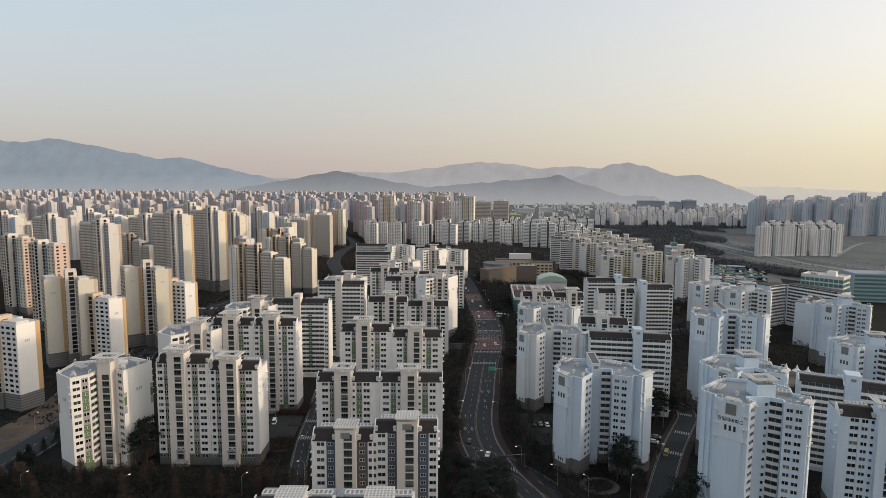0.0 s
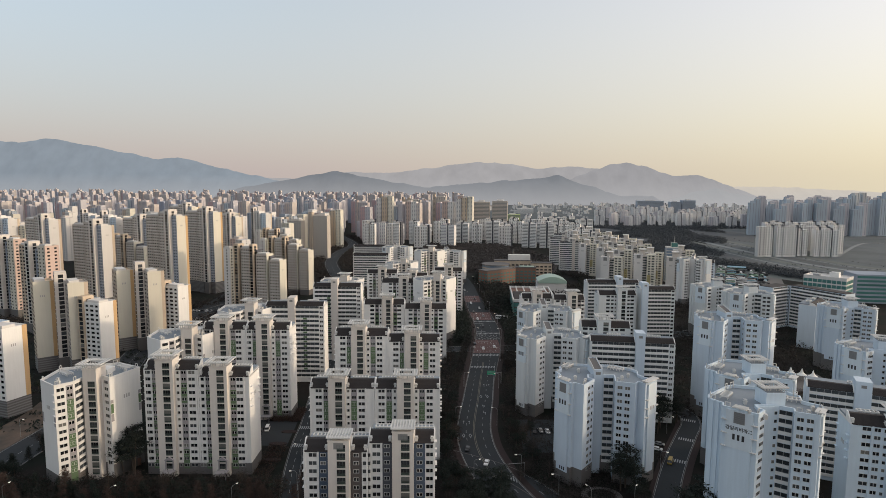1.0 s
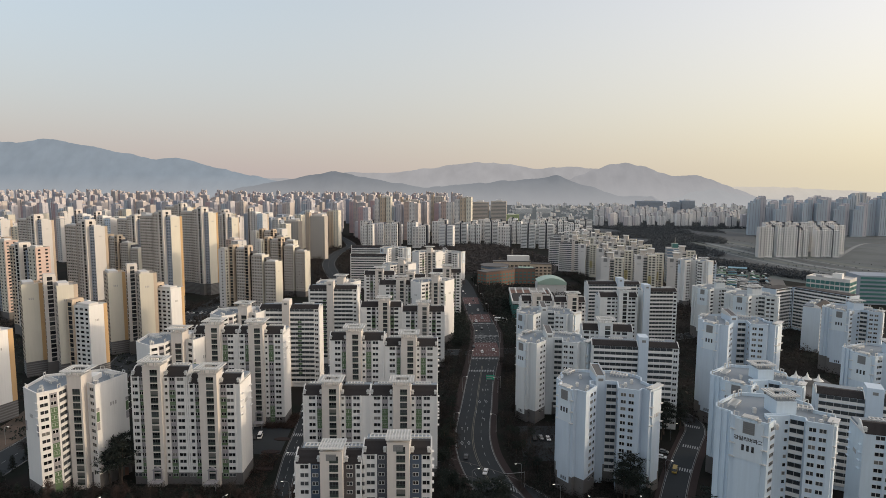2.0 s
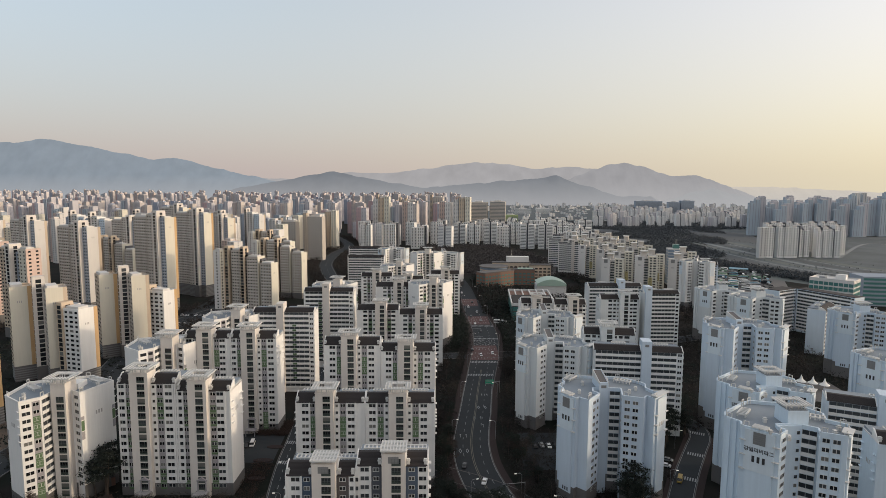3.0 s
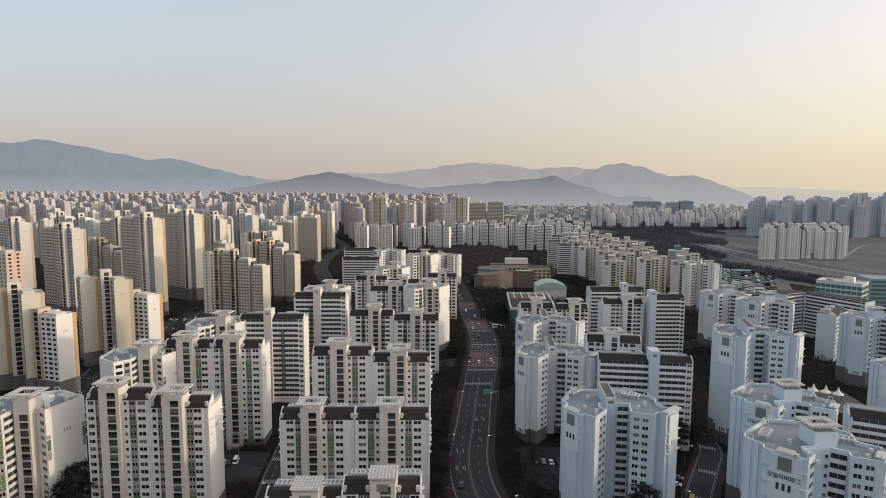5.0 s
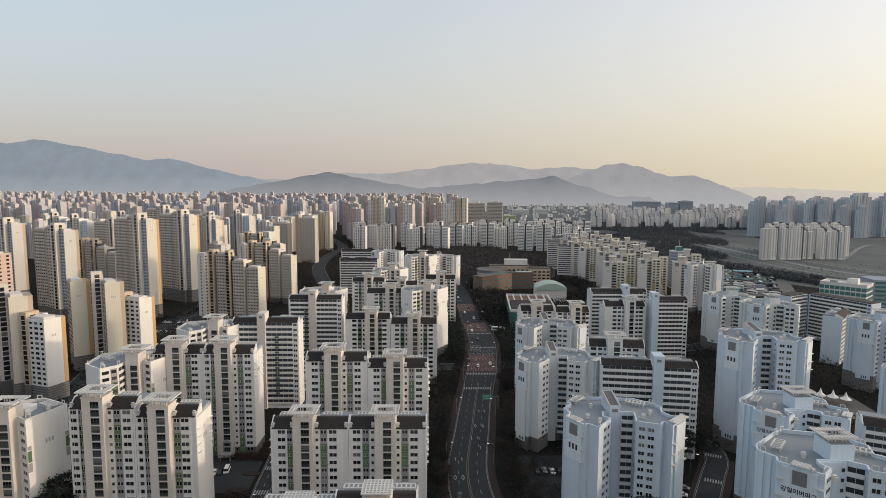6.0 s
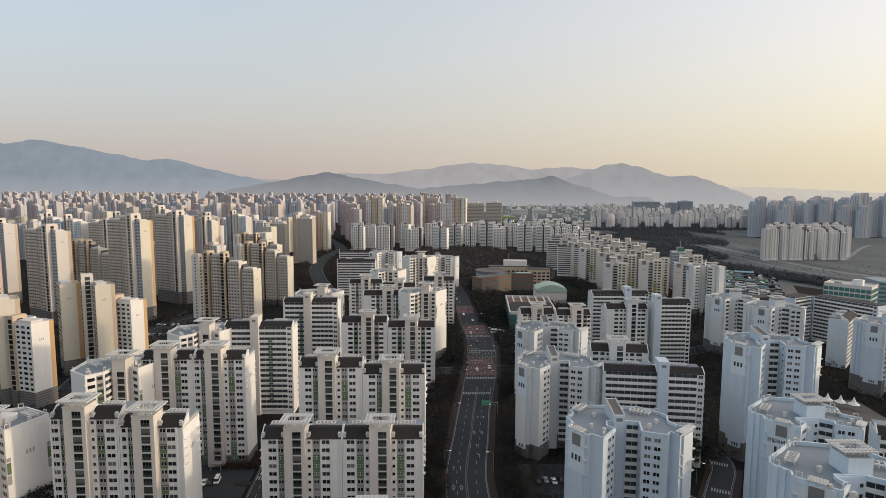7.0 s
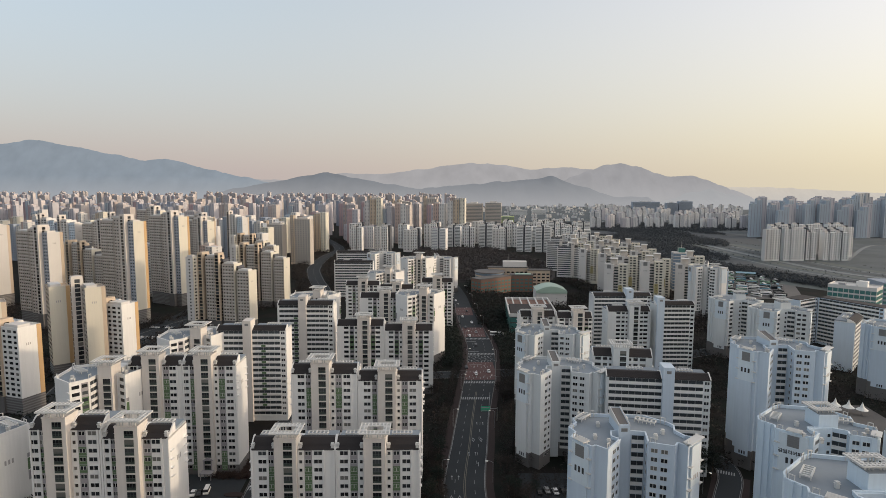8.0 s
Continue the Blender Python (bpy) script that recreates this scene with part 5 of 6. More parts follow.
# ---- near estates ----
TXT = "white apartment block with grey lift towers and green panels"
plate_block(-120, 241, 0, [(0, 22.2, 0, 15, -1.9), (22.25, 20.5, 0, 14, -1.65)], TXT, porches=True, base=2.4, fine=2)
plate_block(-54.5, 248, 0, [(0, 27.3, 0, 12, -1.95), (27.35, 27.4, 0, 12, -0.8)], TXT, base=0.9)
plate_block(-51.6, 291, 0, [(0, 26.1, 0, 16, -1.2), (26.15, 25.6, 0, 15, -1.1)], TXT, base=1.1)
plate_block(-120, 300, 0, [(0, 22, 0, 16, -0.7), (22.05, 22, 0, 16, -1.9)], TXT, porches=True, base=1.7)
plate_block(-44.8, 194.8, 0, [(0, 21.4, 0, 10, 1.3), (21.45, 22, -0.8, 11, 0.5)], "white apartment block with blue and slate panels and solid tower lids", scheme=(("blue", "taupe"), ("slate", "blue")), crown="lid", base=3.6)
plate_block(-52, 152, 0, [(0, 22, 0, 10, 0), (22.1, 22, 0, 10, 2)], "white apartment block with pale lattice roof canopies", crown="lid", base=1.6, fine=False)
angled_block(-144.8, 243.7, 0, 14, "white angled apartment block with a flat blue-grey roof", fine=True)
angled_block(-129, 297, 0, 15, "white angled apartment block behind a slab block", fine=False, base=2.5)
angled_block(-117, 356, -3, 15, "white angled apartment block with a canopied tower", fine=False, base=3.0)
gallery_block(-105, 357, 0, 35, 16, "cream slab block with open galleries and a brown roof", tower=(15.8, 4.2), accent=(22.5, 0), base=2.2, fine=True)
gallery_block(-86.4, 403, 0, 32.4, 17, "cream slab block with green gallery strip and brown roof", tower=(14.6, 4.4), accent=(9.5, 0), base=3.2, fine=True)

COOL = "pale horseshoe-shaped apartment block with blank gables and a flat roof"
fan_block(66.5, 250, 0, 14, COOL, base=1.8, fine=2)
fan_block(59.5, 322, 0, 14, COOL, wall="pearl", base=0.8)
fan_block(68, 388, 0, 14, COOL, wall="pearl", base=0.8)
fan_block(110.9, 199.8, 0, 16, "pale apartment block with a painted Hangul name on its gable", wall="ice", crown="ring", base=1.7, name_sign=True, plan=WYE)
fan_block(132.3, 250.3, 0, 14, "pale apartment block with a painted name, behind its twin", wall="ice", crown="ring", base=1.8, name_sign=True, plan=WYE)
fan_block(152.7, 318.2, 0, 17, COOL, base=2.8, scale=0.98)
gallery_block(76.5, 302.4, -8.5, 41.6, 14, "pale slab block with long open galleries and a dark roof", tower=(24.6, 4.5), wall="pearl", fine=True, base=1.8)
gallery_block(150.5, 242.5, -27, 60, 13, "pale slab block with long open galleries and a dark roof", tower=(19, 5.5), wall="cool", base=1.8, fine=True)
plate_block(142, 204, -18, [(0, 24, 0, 13, 3), (24.1, 24, 0, 13, 0)], "pale slab block with paired windows and a brown roof", wall="ice", base=1.8, scheme="plain")
fan_block(214, 287, -20, 14, COOL, crown="ring", base=1.8, plan=WYE)
gallery_block(275.8, 434, 46, 30, 11, "pale slab block with its blank gable end forward", wall="cool", base=1.8, depth=11.5)
fan_block(269.5, 391, -6, 13, COOL, base=4.2, crown="ring", plan=WYE, scale=0.97)
fan_block(221, 476, -10, 13, COOL, wall="pearl", base=3.2, fine=False, plan=WYE, crown="ring")
fan_block(219, 420, 0, 15, COOL, wall="pearl", base=2.6, fine=False, plan=WYE, crown="ring")
gallery_block(278, 496, 30, 24.5, 12, "dark-banded gallery block bent round a court", wall="cool", base=2.0, roof=False)
gallery_block(299.6, 508, -65, 46, 12, "dark-banded gallery block bent round a court", wall="cool", base=2.0, roof=False)
gallery_block(119, 482, 0, 42, 14, "pale slab block with open galleries", wall="pearl", tower=(26, 5), base=2.4)
gallery_block(149, 440, 0, 25, 15, "tall pale slab block with open galleries", wall="pearl", tower=(2.4, 4.6), base=1.4)
plate_block(118, 442, 0, [(0, 28, 0, 13, 3)], "pale slab block with beige lift tower", fine=False, wall="pearl", base=2.4, scheme="plain")
plate_block(79, 333, -8, [(0, 27, 0, 14, -1)], "pale slab block with brown roof slopes", fine=False, wall="pearl", base=1.8, scheme="plain")
plate_block(58, 424, 0, [(0, 22, 0, 13, 0), (22.1, 22, 4, 13, 2)], "pale slab block with brown roof slopes", fine=False, base=3)
plate_block(-51, 396, 0, [(0, 27, 0, 14, 2), (27.1, 28, 0, 13, 0)], TXT, fine=False, base=1.0)
plate_block(-46, 462, 0, [(0, 36, 0, 15, -1)], TXT, fine=False, base=2.0)
angled_block(-7, 462, -11, 16, "white angled apartment block with lit gables", base=2.0, fine=False)
angled_block(-80, 470, -7, 15, "white angled apartment block between slab blocks", base=2.0, fine=False)
plate_block(-66, 530, 0, [(0, 27, 0, 14, 0), (27.1, 27, 0, 13, 0)], TXT, fine=False, base=2.0)
plate_block(-6, 545, 0, [(0, 26, 0, 14, 0)], TXT, fine=False, base=2.0)
angled_block(-15, 660, -14, 16, "white angled apartment block with lit gables", base=2.0, fine=False)
angled_block(-42, 600, -9, 14, "white angled apartment block between slab blocks", base=2.0, fine=False)
gallery_block(-104, 700, 0, 42, 13, "pale slab block with open galleries", base=1.2)
gallery_block(-118, 800, 0, 55, 13, "pale slab block with open galleries", base=1.2)
fan_block(-60, 790, 10, 13, "white angled apartment block between slab blocks", wall="white", base=1.5, fine=False)
fan_block(8, 740, 15, 13, "white angled apartment block between slab blocks", wall="white", base=1.5, fine=False)

# ---- tower estate beyond the outer street ----
L1 = gable_tower(-206.7, 364, -20, [(-12, 0, 12, 12.5, 13, "white", "white", "ochre", "w"), (-16.5, 1.0, 4.5, 8, 14, "tan", "tan", None, "l"), (-27, -3, 10.5, 12, 13, "cool", "white", None, "w")],
                 "white and ochre apartment tower on a dark base", "tower estate", podium=9.0, bands=True)
spread(L1, [(-209, 364, -20), (-219.6, 298, -20), (-187.5, 424, -20)])
L2 = gable_tower(-232.6, 368, -50, [(-14, 0, 14, 11, 17, "greytan", "sand", "tan", "w"), (-15, 5.4, 5, 6.6, 19, "beige", "tan", None, "l"), (-31.5, 16, 14, 11, 17, "tan", "sand", "ochre", "w")],
                 "tan apartment tower with smooth white gables", "tower estate", podium=9.5, bands=True)
spread(L2, [(-230, 368, -50), (-205, 417, -50)])
M1 = gable_tower(-150, 553, -15, [(-11, 0, 11, 12, 15, "greytan", "sand", None, "c"), (-13, -2.5, 2, 9, 16, "slate", "slate", None, "l"), (-24, 1, 11, 12, 17, "greytan", "sand", None, "c"), (-26, -1, 2, 8, 18, "slate", "slate", None, "l"), (-30, 3, 4, 8, 20, "tan", "tan", None, "l"), (-40, 1, 10, 12, 19, "greytan", "sand", "tan", "c"), (-42, -2, 2, 9, 19, "slate", "slate", None, "l"), (-47, 2.5, 5, 10, 20, "tan", "tan", None, "l"), (-54, 8, 7, 10, 19, "pale", "sand", None, "g")],
                 "grey-tan apartment tower with upright fins", "tower estate", podium=6)
spread(M1, [(-150, 553, -15), (-143, 640, -15), (-185, 760, -15), (-330, 660, -20)])


def tall_slab(storeys, gable, edge, label):
    """A tall slab: broad gable, projecting stair tower with a dark window slot, gridded facade wing."""
    # The narrow front beside the gable: its shade is put into bluegrey paint.
    return gable_tower(0, 0, -25, [(-6, 0, 6, 13, storeys, "bluegrey", gable, edge, "c"), (-12.5, 3.6, 6.5, 10, storeys + 2, "beige", "tan", None, "l"), (-14.5, -1.5, 2, 9, storeys, "slate", "slate", None, "l"),
                                   (-21, 2.2, 6.5, 10, storeys + 1, "greytan", "tan", None, "c"), (-23, -2.5, 2, 9, storeys, "slate", "slate", None, "l"), (-41, 0, 18, 12, storeys, "greytan", "sand", None, "c")],
                       label, "tower estate", podium=12.5, bands=True)


spread(tall_slab(27, "sand", "ochre", "tall grey-tan apartment tower with a bright gable and dark stair slots"), [(-251, 568, -25), (-247, 648, -25), (-330, 790, -25)])
spread(tall_slab(23, "sand", "tan", "grey-tan apartment tower with a bright gable"), [(-262, 760, -25), (-345, 700, -25), (-300, 860, -25)])
spread(tall_slab(24, "pale", "tan", "dark-fronted apartment tower with a pale balcony gable"), [(-314, 553, -25), (-420, 640, -25)])
T2 = gable_tower(-365, 655, -22, [(-9, 0, 9, 13, 25, "cool", "pale", "tan", "c"), (-11, -2.5, 2, 9, 25, "slate", "slate", None, "l"), (-20, 1.2, 9, 12, 26, "pale", "white", None, "w"), (-24, 2.4, 4, 8, 28, "beige", "sand", None, "l"), (-34, -1, 10, 12, 25, "bluegrey", "pale", "rose", "g")],
                 "tall white and blue-grey apartment tower with stepped wings", "tower estate", podium=7)
spread(T2, [(-392, 720, -22), (-250, 850, -22), (-380, 800, -22), (-440, 760, -22), (-500, 690, -22)])
P1 = gable_tower(-308, 465, -25, [(-9, 0, 9, 11, 22, "sand", "rose", None, "g"), (-15, -1.5, 6, 11, 21, "bluegrey", "sand", None, "w"), (-21, 3, 6, 9, 23, "beige", "tan", None, "l"), (-33, 0, 12, 12, 22, "tan", "sand", None, "w")],
                 "cream and rose apartment tower with a dark stair slot", "tower estate", podium=8)
spread(P1, [(-308, 465, -25), (-372, 520, -25)])
P2 = gable_tower(-372, 575, -25, [(-14, 0, 14, 13, 19, "cool", "sand", "tan", "g"), (-19, 1.5, 5, 8, 21, "tan", "tan", None, "l"), (-33, -2, 14, 12, 19, "bluegrey", "white", None, "g")],
                 "white and blue-grey apartment tower on a podium", "tower estate", podium=7)
spread(P2, [(-410, 585, -25), (-465, 570, -25), (-490, 620, -25)])

# pale estate between the school and the river plain
def stepped_block(storeys, label):
    """A slender white block: a blank gable wing in front, a banded notch, a window wing, lift tower and roof racks behind."""
    ob = thing("apartment_block", 0, 0, 0, label, "apartment block", "riverside estate")
    z = storeys * H
    stock, panels, parapet, dark, frames = Geo(), {}, Geo(), Geo(), Geo()
    for left, fwd, width, depth, extra, paint in ((0, 7, 9, 19, 0, "pale"), (9, 0, 4.5, 10, -0.6, "pale"), (13.5, 4, 9.5, 14, 0, "sand"), (5.5, -3, 6.5, 7, 5.2, "beige")):
        g = Geo()
        g.box(left, -fwd, 0, left + width, -fwd + depth, z + extra)
        if extra == 0:
            g.box(left, -fwd, z, left + width, -fwd + 0.3, z + 1).box(left, -fwd + 0.3, z, left + 0.3, -fwd + depth, z + 1).box(left + width - 0.3, -fwd + 0.3, z, left + width, -fwd + depth, z + 1)
        part("lift_tower" if extra > 1 else "wall", g, paint, ob)
    front, side, right, end = Wall((0, -7), (9, -7)), Wall((9, -7), (9, 0)), Wall((13.5, -4), (23, -4)), Wall((23, -4), (23, 10))
    notch = Wall((9, 0), (13.5, 0))
    bands(ob, notch, 0.6, storeys - 1, 0.1, 4.4, False, parapet, dark, frames)
    columns(ob, side, 0.4, storeys, [(2.2, "G"), (5.2, "q")], False, stock, panels, 1)
    columns(ob, right, 0.4, storeys, [(2.4, "G"), (6.2, "W")], False, stock, panels, 1)
    columns(ob, end, 0.4, storeys, [(4.0, "q"), (10.0, "q")], False, stock, panels, 1)
    number_bars(ob, front, 4.5, z - 3.2 * H, 1.5, "faded")
    for w, a, b in ((side, 0.4, 3.8), (end, 1.0, 5.5), (right, 0.5, 4.2)):
        g = Geo()
        w.box(g, a, b, -0.02, 0.06, z * 0.30, z * 0.52)
        part("panel", g, "olive", ob, "dull yellow wall panel")
    v = Geo()
    front.box(v, 2.6, 6.4, 0, 0.25, z - 3.2, z + 0.6)
    part("louvre", v, "louvre", ob)
    part("canopy", Geo().box(4.8, -4.2, z + 6.2, 12.6, 5.0, z + 6.6).box(5.6, -3, z + 5.2, 6.2, 4, z + 6.2).box(11.2, -3, z + 5.2, 11.8, 4, z + 6.2), "trim", ob, "flat white lattice canopy")
    part("roof_frame", Geo().box(14.5, 2, z + 1.0, 22, 2.4, z + 1.4).box(14.5, 4.4, z + 1.0, 22, 4.8, z + 1.4), "trim", ob)
    finish(ob, stock, panels, parapet, dark, frames)
    return ob


spots = [(0.215 * y + 36 * i + (15 if k % 2 else 0), y, -22 + 3 * ((i + k) % 3)) for k, y in enumerate((655, 700, 750, 800, 850, 905, 960)) for i in range(7) if 0.215 * y + 36 * i < min(0.43 * y, 262) and not (i == 0 and k < 3)]
spread(stepped_block(15, "slender white apartment block beside the woods"), spots[::2])
spread(stepped_block(16, "slender white apartment block beside the woods"), spots[1::2])
E2 = gallery_block(0, 0, 0, 30, 14, "pale gallery block beside the woods", base=1.5, tower=(20, 4), roof=False)
spread(E2, [(165, 905, -12), (168, 845, -14), (232, 880, -12), (245, 955, -12), (186, 985, -12)])

# tall pale block and small teal tower at the edge of the plain
fan_block(256, 600, -30, 16, "tall pale apartment block beside the depot", wall="white", base=1.8, fine=False, scale=0.8, numbers=False)
plate_block(268, 640, -10, [(0, 26, 0, 13, 0)], "pale slab block beside the depot", fine=False, wall="cool", base=1.8, scheme="plain")
tt = thing("office_tower", 281.5, 740, -10, "teal glass tower with a slim roof mast", "office tower")
part("wall", Geo().box(0, 0, 0, 20, 14, 44.6), "pale", tt)
for k in range(12):
    part("window_band", Geo().box(-0.15, -0.15, 2 + 3.5 * k, 20.15, 14.15, 4.8 + 3.5 * k), "curtain", tt)
part("roof_house", Geo().box(6, 3, 44.6, 13, 10, 49.6), "teal", tt)
part("mast", Geo().tube((9.5, 6, 49.6), (9.5, 6, 57.6), 0.35, 0.1, 6), "steel", tt)

# ---- the city beyond ----
rf, TAKEN = random.Random(21), []
def far_spots(y0, y1, lo, hi, dx, dy, turn, keep=lambda x, y: True, jitter=0.3):
    out, y = [], y0
    while y < y1:
        x = lo * y
        while x < hi * y:
            px, py = x + rf.uniform(-jitter, jitter) * dx, y + rf.uniform(-jitter, jitter) * dy
            if keep(px, py):
                out.append((px, py, rf.uniform(*turn)))
            x += dx * (1 + y / 9000)
        y += dy * (1 + y / 2500)
    rf.shuffle(out)
    TAKEN.extend((a, b) for a, b, c in out)
    return out


# Stair slots of the farther kinds are bluegrey, not slate: painted-in haze.
KINDS = [
    ([(0, 0, 12, 13, 0), (12, -2.5, 2.2, 9, 1), (14.2, 2, 11, 12, 1), (-2.2, -2.5, 2.2, 9, 0), (-13, -1, 10.8, 12, -1)], ("tan", "bluegrey", "sand", "bluegrey", "pale"), "w", "tan and sand-white apartment tower"),
    ([(0, 0, 26, 12, 0), (-6, 2, 6, 7, 2)], ("greytan", "tan", "sand"), "w", "grey-tan slab tower with window columns"),
    ([(0, 0, 11, 13, 0), (11, -3, 2, 9, 0), (13, -4, 11, 13, 2)], ("mist", "bluegrey", "pale"), "fin", "blue-grey apartment tower with window fins"),
    ([(0, 0, 15, 12, 0), (15, 4, 12, 12, 0)], ("rose", "pale", "sand"), "w", "rose and pale apartment tower"),
    ([(0, 0, 10, 12, 0), (10, -2.5, 2.2, 8, 1), (12.2, 1, 10, 12, 0), (3, -6, 5, 5, 2)], ("pale", "bluegrey", "beige", "tan"), "w", "pale apartment slab with window columns"),
    ([(0, 0, 11, 12, 0), (11, -2.5, 2, 9, 0), (13, 0, 12, 12, -2), (-13, 4, 13, 12, 1)], ("pale", "bluegrey", "sand", "bluegrey"), "w", "pale apartment tower with stepped wings"),
    ([(0, 0, 13, 13, 0), (12, -6, 13, 13, 2), (-14, 3, 14, 12, -3)], ("mist", "pale", "mist"), "fin", "pale blue-grey high-rise with window fins"),
    ([(0, 0, 12, 13, 0), (12.2, -2.5, 3, 10, 1), (15.4, 0, 12, 13, 0)], ("white", "slate", "white"), "band", "white slab block with dark window bands"),
    ([(0, 0, 9, 11, 0), (9, -2.5, 2, 8, 1), (11, 1, 9, 11, 0)], ("white", "slate", "white"), "w", "narrow white apartment block with a dark stair slot"),
    ([(0, 0, 13, 12, 0), (-12, 3, 12, 11, 0), (13, -3, 3, 8, 1)], ("white", "pale", "slate"), "w", "white angled apartment block"),
]


def city(spots, storeys, kinds, group, style=None):
    """Shares the spots out among a few designs and heights."""
    designs = [(k, s) for k in kinds for s in storeys]
    lists = [[] for _ in designs]
    for i, p in enumerate(spots):
        lists[i % len(designs)].append(p)
    for (k, s), ps in zip(designs, lists):
        if ps:
            wings, mats, st, text = KINDS[k]
            spread(simple_tower(0, 0, 0, wings, s, mats, text, group, style or st), ps)


# Wall paints and glass again, paler and greyer: distance haze put into the colour.
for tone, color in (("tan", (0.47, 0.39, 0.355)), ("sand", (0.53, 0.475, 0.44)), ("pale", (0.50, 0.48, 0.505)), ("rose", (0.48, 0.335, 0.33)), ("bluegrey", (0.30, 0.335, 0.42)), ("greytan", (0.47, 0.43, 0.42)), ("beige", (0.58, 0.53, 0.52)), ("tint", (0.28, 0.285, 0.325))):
    M["hazy_" + tone] = material("hazy_" + tone + "_paint", color, 0.85, 0.03, 1.0, 0.05, 0.0, island=0.14)


def far_city(spots, storeys, kinds, label):
    """Too many and too far to tell one by one: all on one mesh."""
    g, slots = Geo(), ["hazy_tint"]
    for i, (x, y, rz) in enumerate(spots):
        wings, mats, st = KINDS[kinds[i % len(kinds)]][:3]
        walls, glass, caps = [Geo() for _ in wings], Geo(), Geo()
        tower_shape(wings, storeys[i % len(storeys)], st, walls, glass, caps, flat=True)
        m = pose(x, y, 0, 0, 0, rz)
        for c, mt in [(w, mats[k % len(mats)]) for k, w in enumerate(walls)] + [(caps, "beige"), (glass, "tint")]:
            mt = "hazy_" + mt if "hazy_" + mt in M else mt
            if mt not in slots:
                slots.append(mt)
            b = len(g.v)
            g.v += [tuple(m @ Vector(p)) for p in c.v]
            g.f += [tuple(b + j for j in q) for q in c.f]
            g.slot(slots.index(mt))
    return tagged(new("far_city", g.mesh("far_city", *slots)), label, "city", kind="stuff")


def clear_left(x, y):
    if y < 880 and x > -0.275 * y:
        return False
    if y < 1250 and -0.215 * y + (y - 700) * 0.05 < x < -0.06 * y:
        return False
    return not (-240 < x < -110 and y < 760)


city(far_spots(720, 1300, -0.80, -0.17, 62, 75, (-34, -14), clear_left), (19, 23), (0, 2, 3, 5), "middle city towers")
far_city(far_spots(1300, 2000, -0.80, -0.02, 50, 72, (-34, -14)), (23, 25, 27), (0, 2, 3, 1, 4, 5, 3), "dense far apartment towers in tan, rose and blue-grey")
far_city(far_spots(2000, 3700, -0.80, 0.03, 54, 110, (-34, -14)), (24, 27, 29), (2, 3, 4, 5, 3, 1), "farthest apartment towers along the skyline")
city(far_spots(1140, 1330, -0.125, -0.03, 40, 60, (-25, -5)), (14, 16), (8, 9), "white estate rows")
city(far_spots(985, 1230, -0.25, -0.165, 36, 58, (-30, -15), lambda x, y: x < -208), (21, 24), (0, 3, 1), "tan towers beyond the outer street")
city(far_spots(1330, 1650, -0.10, 0.055, 55, 70, (-30, -10)), (29, 32), (3, 0, 1), "tall centre towers")
city(far_spots(960, 1430, 0.0, 0.24, 27, 48, (-20, 0), lambda x, y: y > 1190 - 0.5 * max(0, x - 95) or x > 190), (14, 16), (8, 9, 8, 7), "pale riverside rows")
city(far_spots(1030, 1200, 0.545, 0.665, 19, 30, (-20, 5)), (16, 18), (8, 9), "pale estate on the plain")
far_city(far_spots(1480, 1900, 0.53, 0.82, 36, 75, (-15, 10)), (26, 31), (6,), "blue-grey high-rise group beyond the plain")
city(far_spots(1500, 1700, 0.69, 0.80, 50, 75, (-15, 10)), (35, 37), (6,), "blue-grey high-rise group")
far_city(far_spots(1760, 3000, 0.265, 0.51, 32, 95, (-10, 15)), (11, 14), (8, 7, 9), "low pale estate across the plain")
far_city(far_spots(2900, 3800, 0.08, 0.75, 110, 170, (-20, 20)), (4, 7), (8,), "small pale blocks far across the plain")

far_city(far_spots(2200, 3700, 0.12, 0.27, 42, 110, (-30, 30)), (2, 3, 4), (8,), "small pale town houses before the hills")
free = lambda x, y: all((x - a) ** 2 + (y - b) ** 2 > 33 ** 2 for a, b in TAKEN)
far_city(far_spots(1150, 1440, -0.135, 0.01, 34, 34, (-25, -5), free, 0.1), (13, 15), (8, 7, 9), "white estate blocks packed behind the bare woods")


def dark_block(x, y, w, d, hgt, mat, text):
    ob = thing("office_block", x, y, -8, text, "office block")
    part("wall", Geo().box(0, 0, 0, w, d, hgt), mat, ob)
    b = Geo()
    wl = Wall((0, 0), (w, 0))
    for s in range(int(hgt / 3.6)):
        wl.box(b, 1, w - 1, -0.05, 0.12, s * 3.6 + 1.2, s * 3.6 + 2.6)
    part("windows", b, "tint", ob, kind="stuff")
    part("roof_house", Geo().box(w * 0.3, d * 0.3, hgt, w * 0.7, d * 0.7, hgt + 4), "pale", ob)
    return ob


dark_block(80, 1560, 45, 30, 78, "greytan", "wide brown-grey high-rise block")
dark_block(132, 1560, 40, 30, 80, "greytan", "wide brown-grey high-rise block")
dark_block(205, 1950, 52, 40, 26, "lime", "lime-green covered hall on the plain")
dark_block(842, 2560, 110, 40, 60, "bluegrey", "dark slab office block")
dark_block(885, 2300, 40, 40, 62, "bluegrey", "dark glass office block")
dark_block(932, 2300, 48, 40, 68, "bluegrey", "dark glass office block")
dark_block(330, 2600, 70, 30, 22, "white", "long white far hall")
dark_block(430, 2650, 60, 30, 22, "white", "long white far hall")

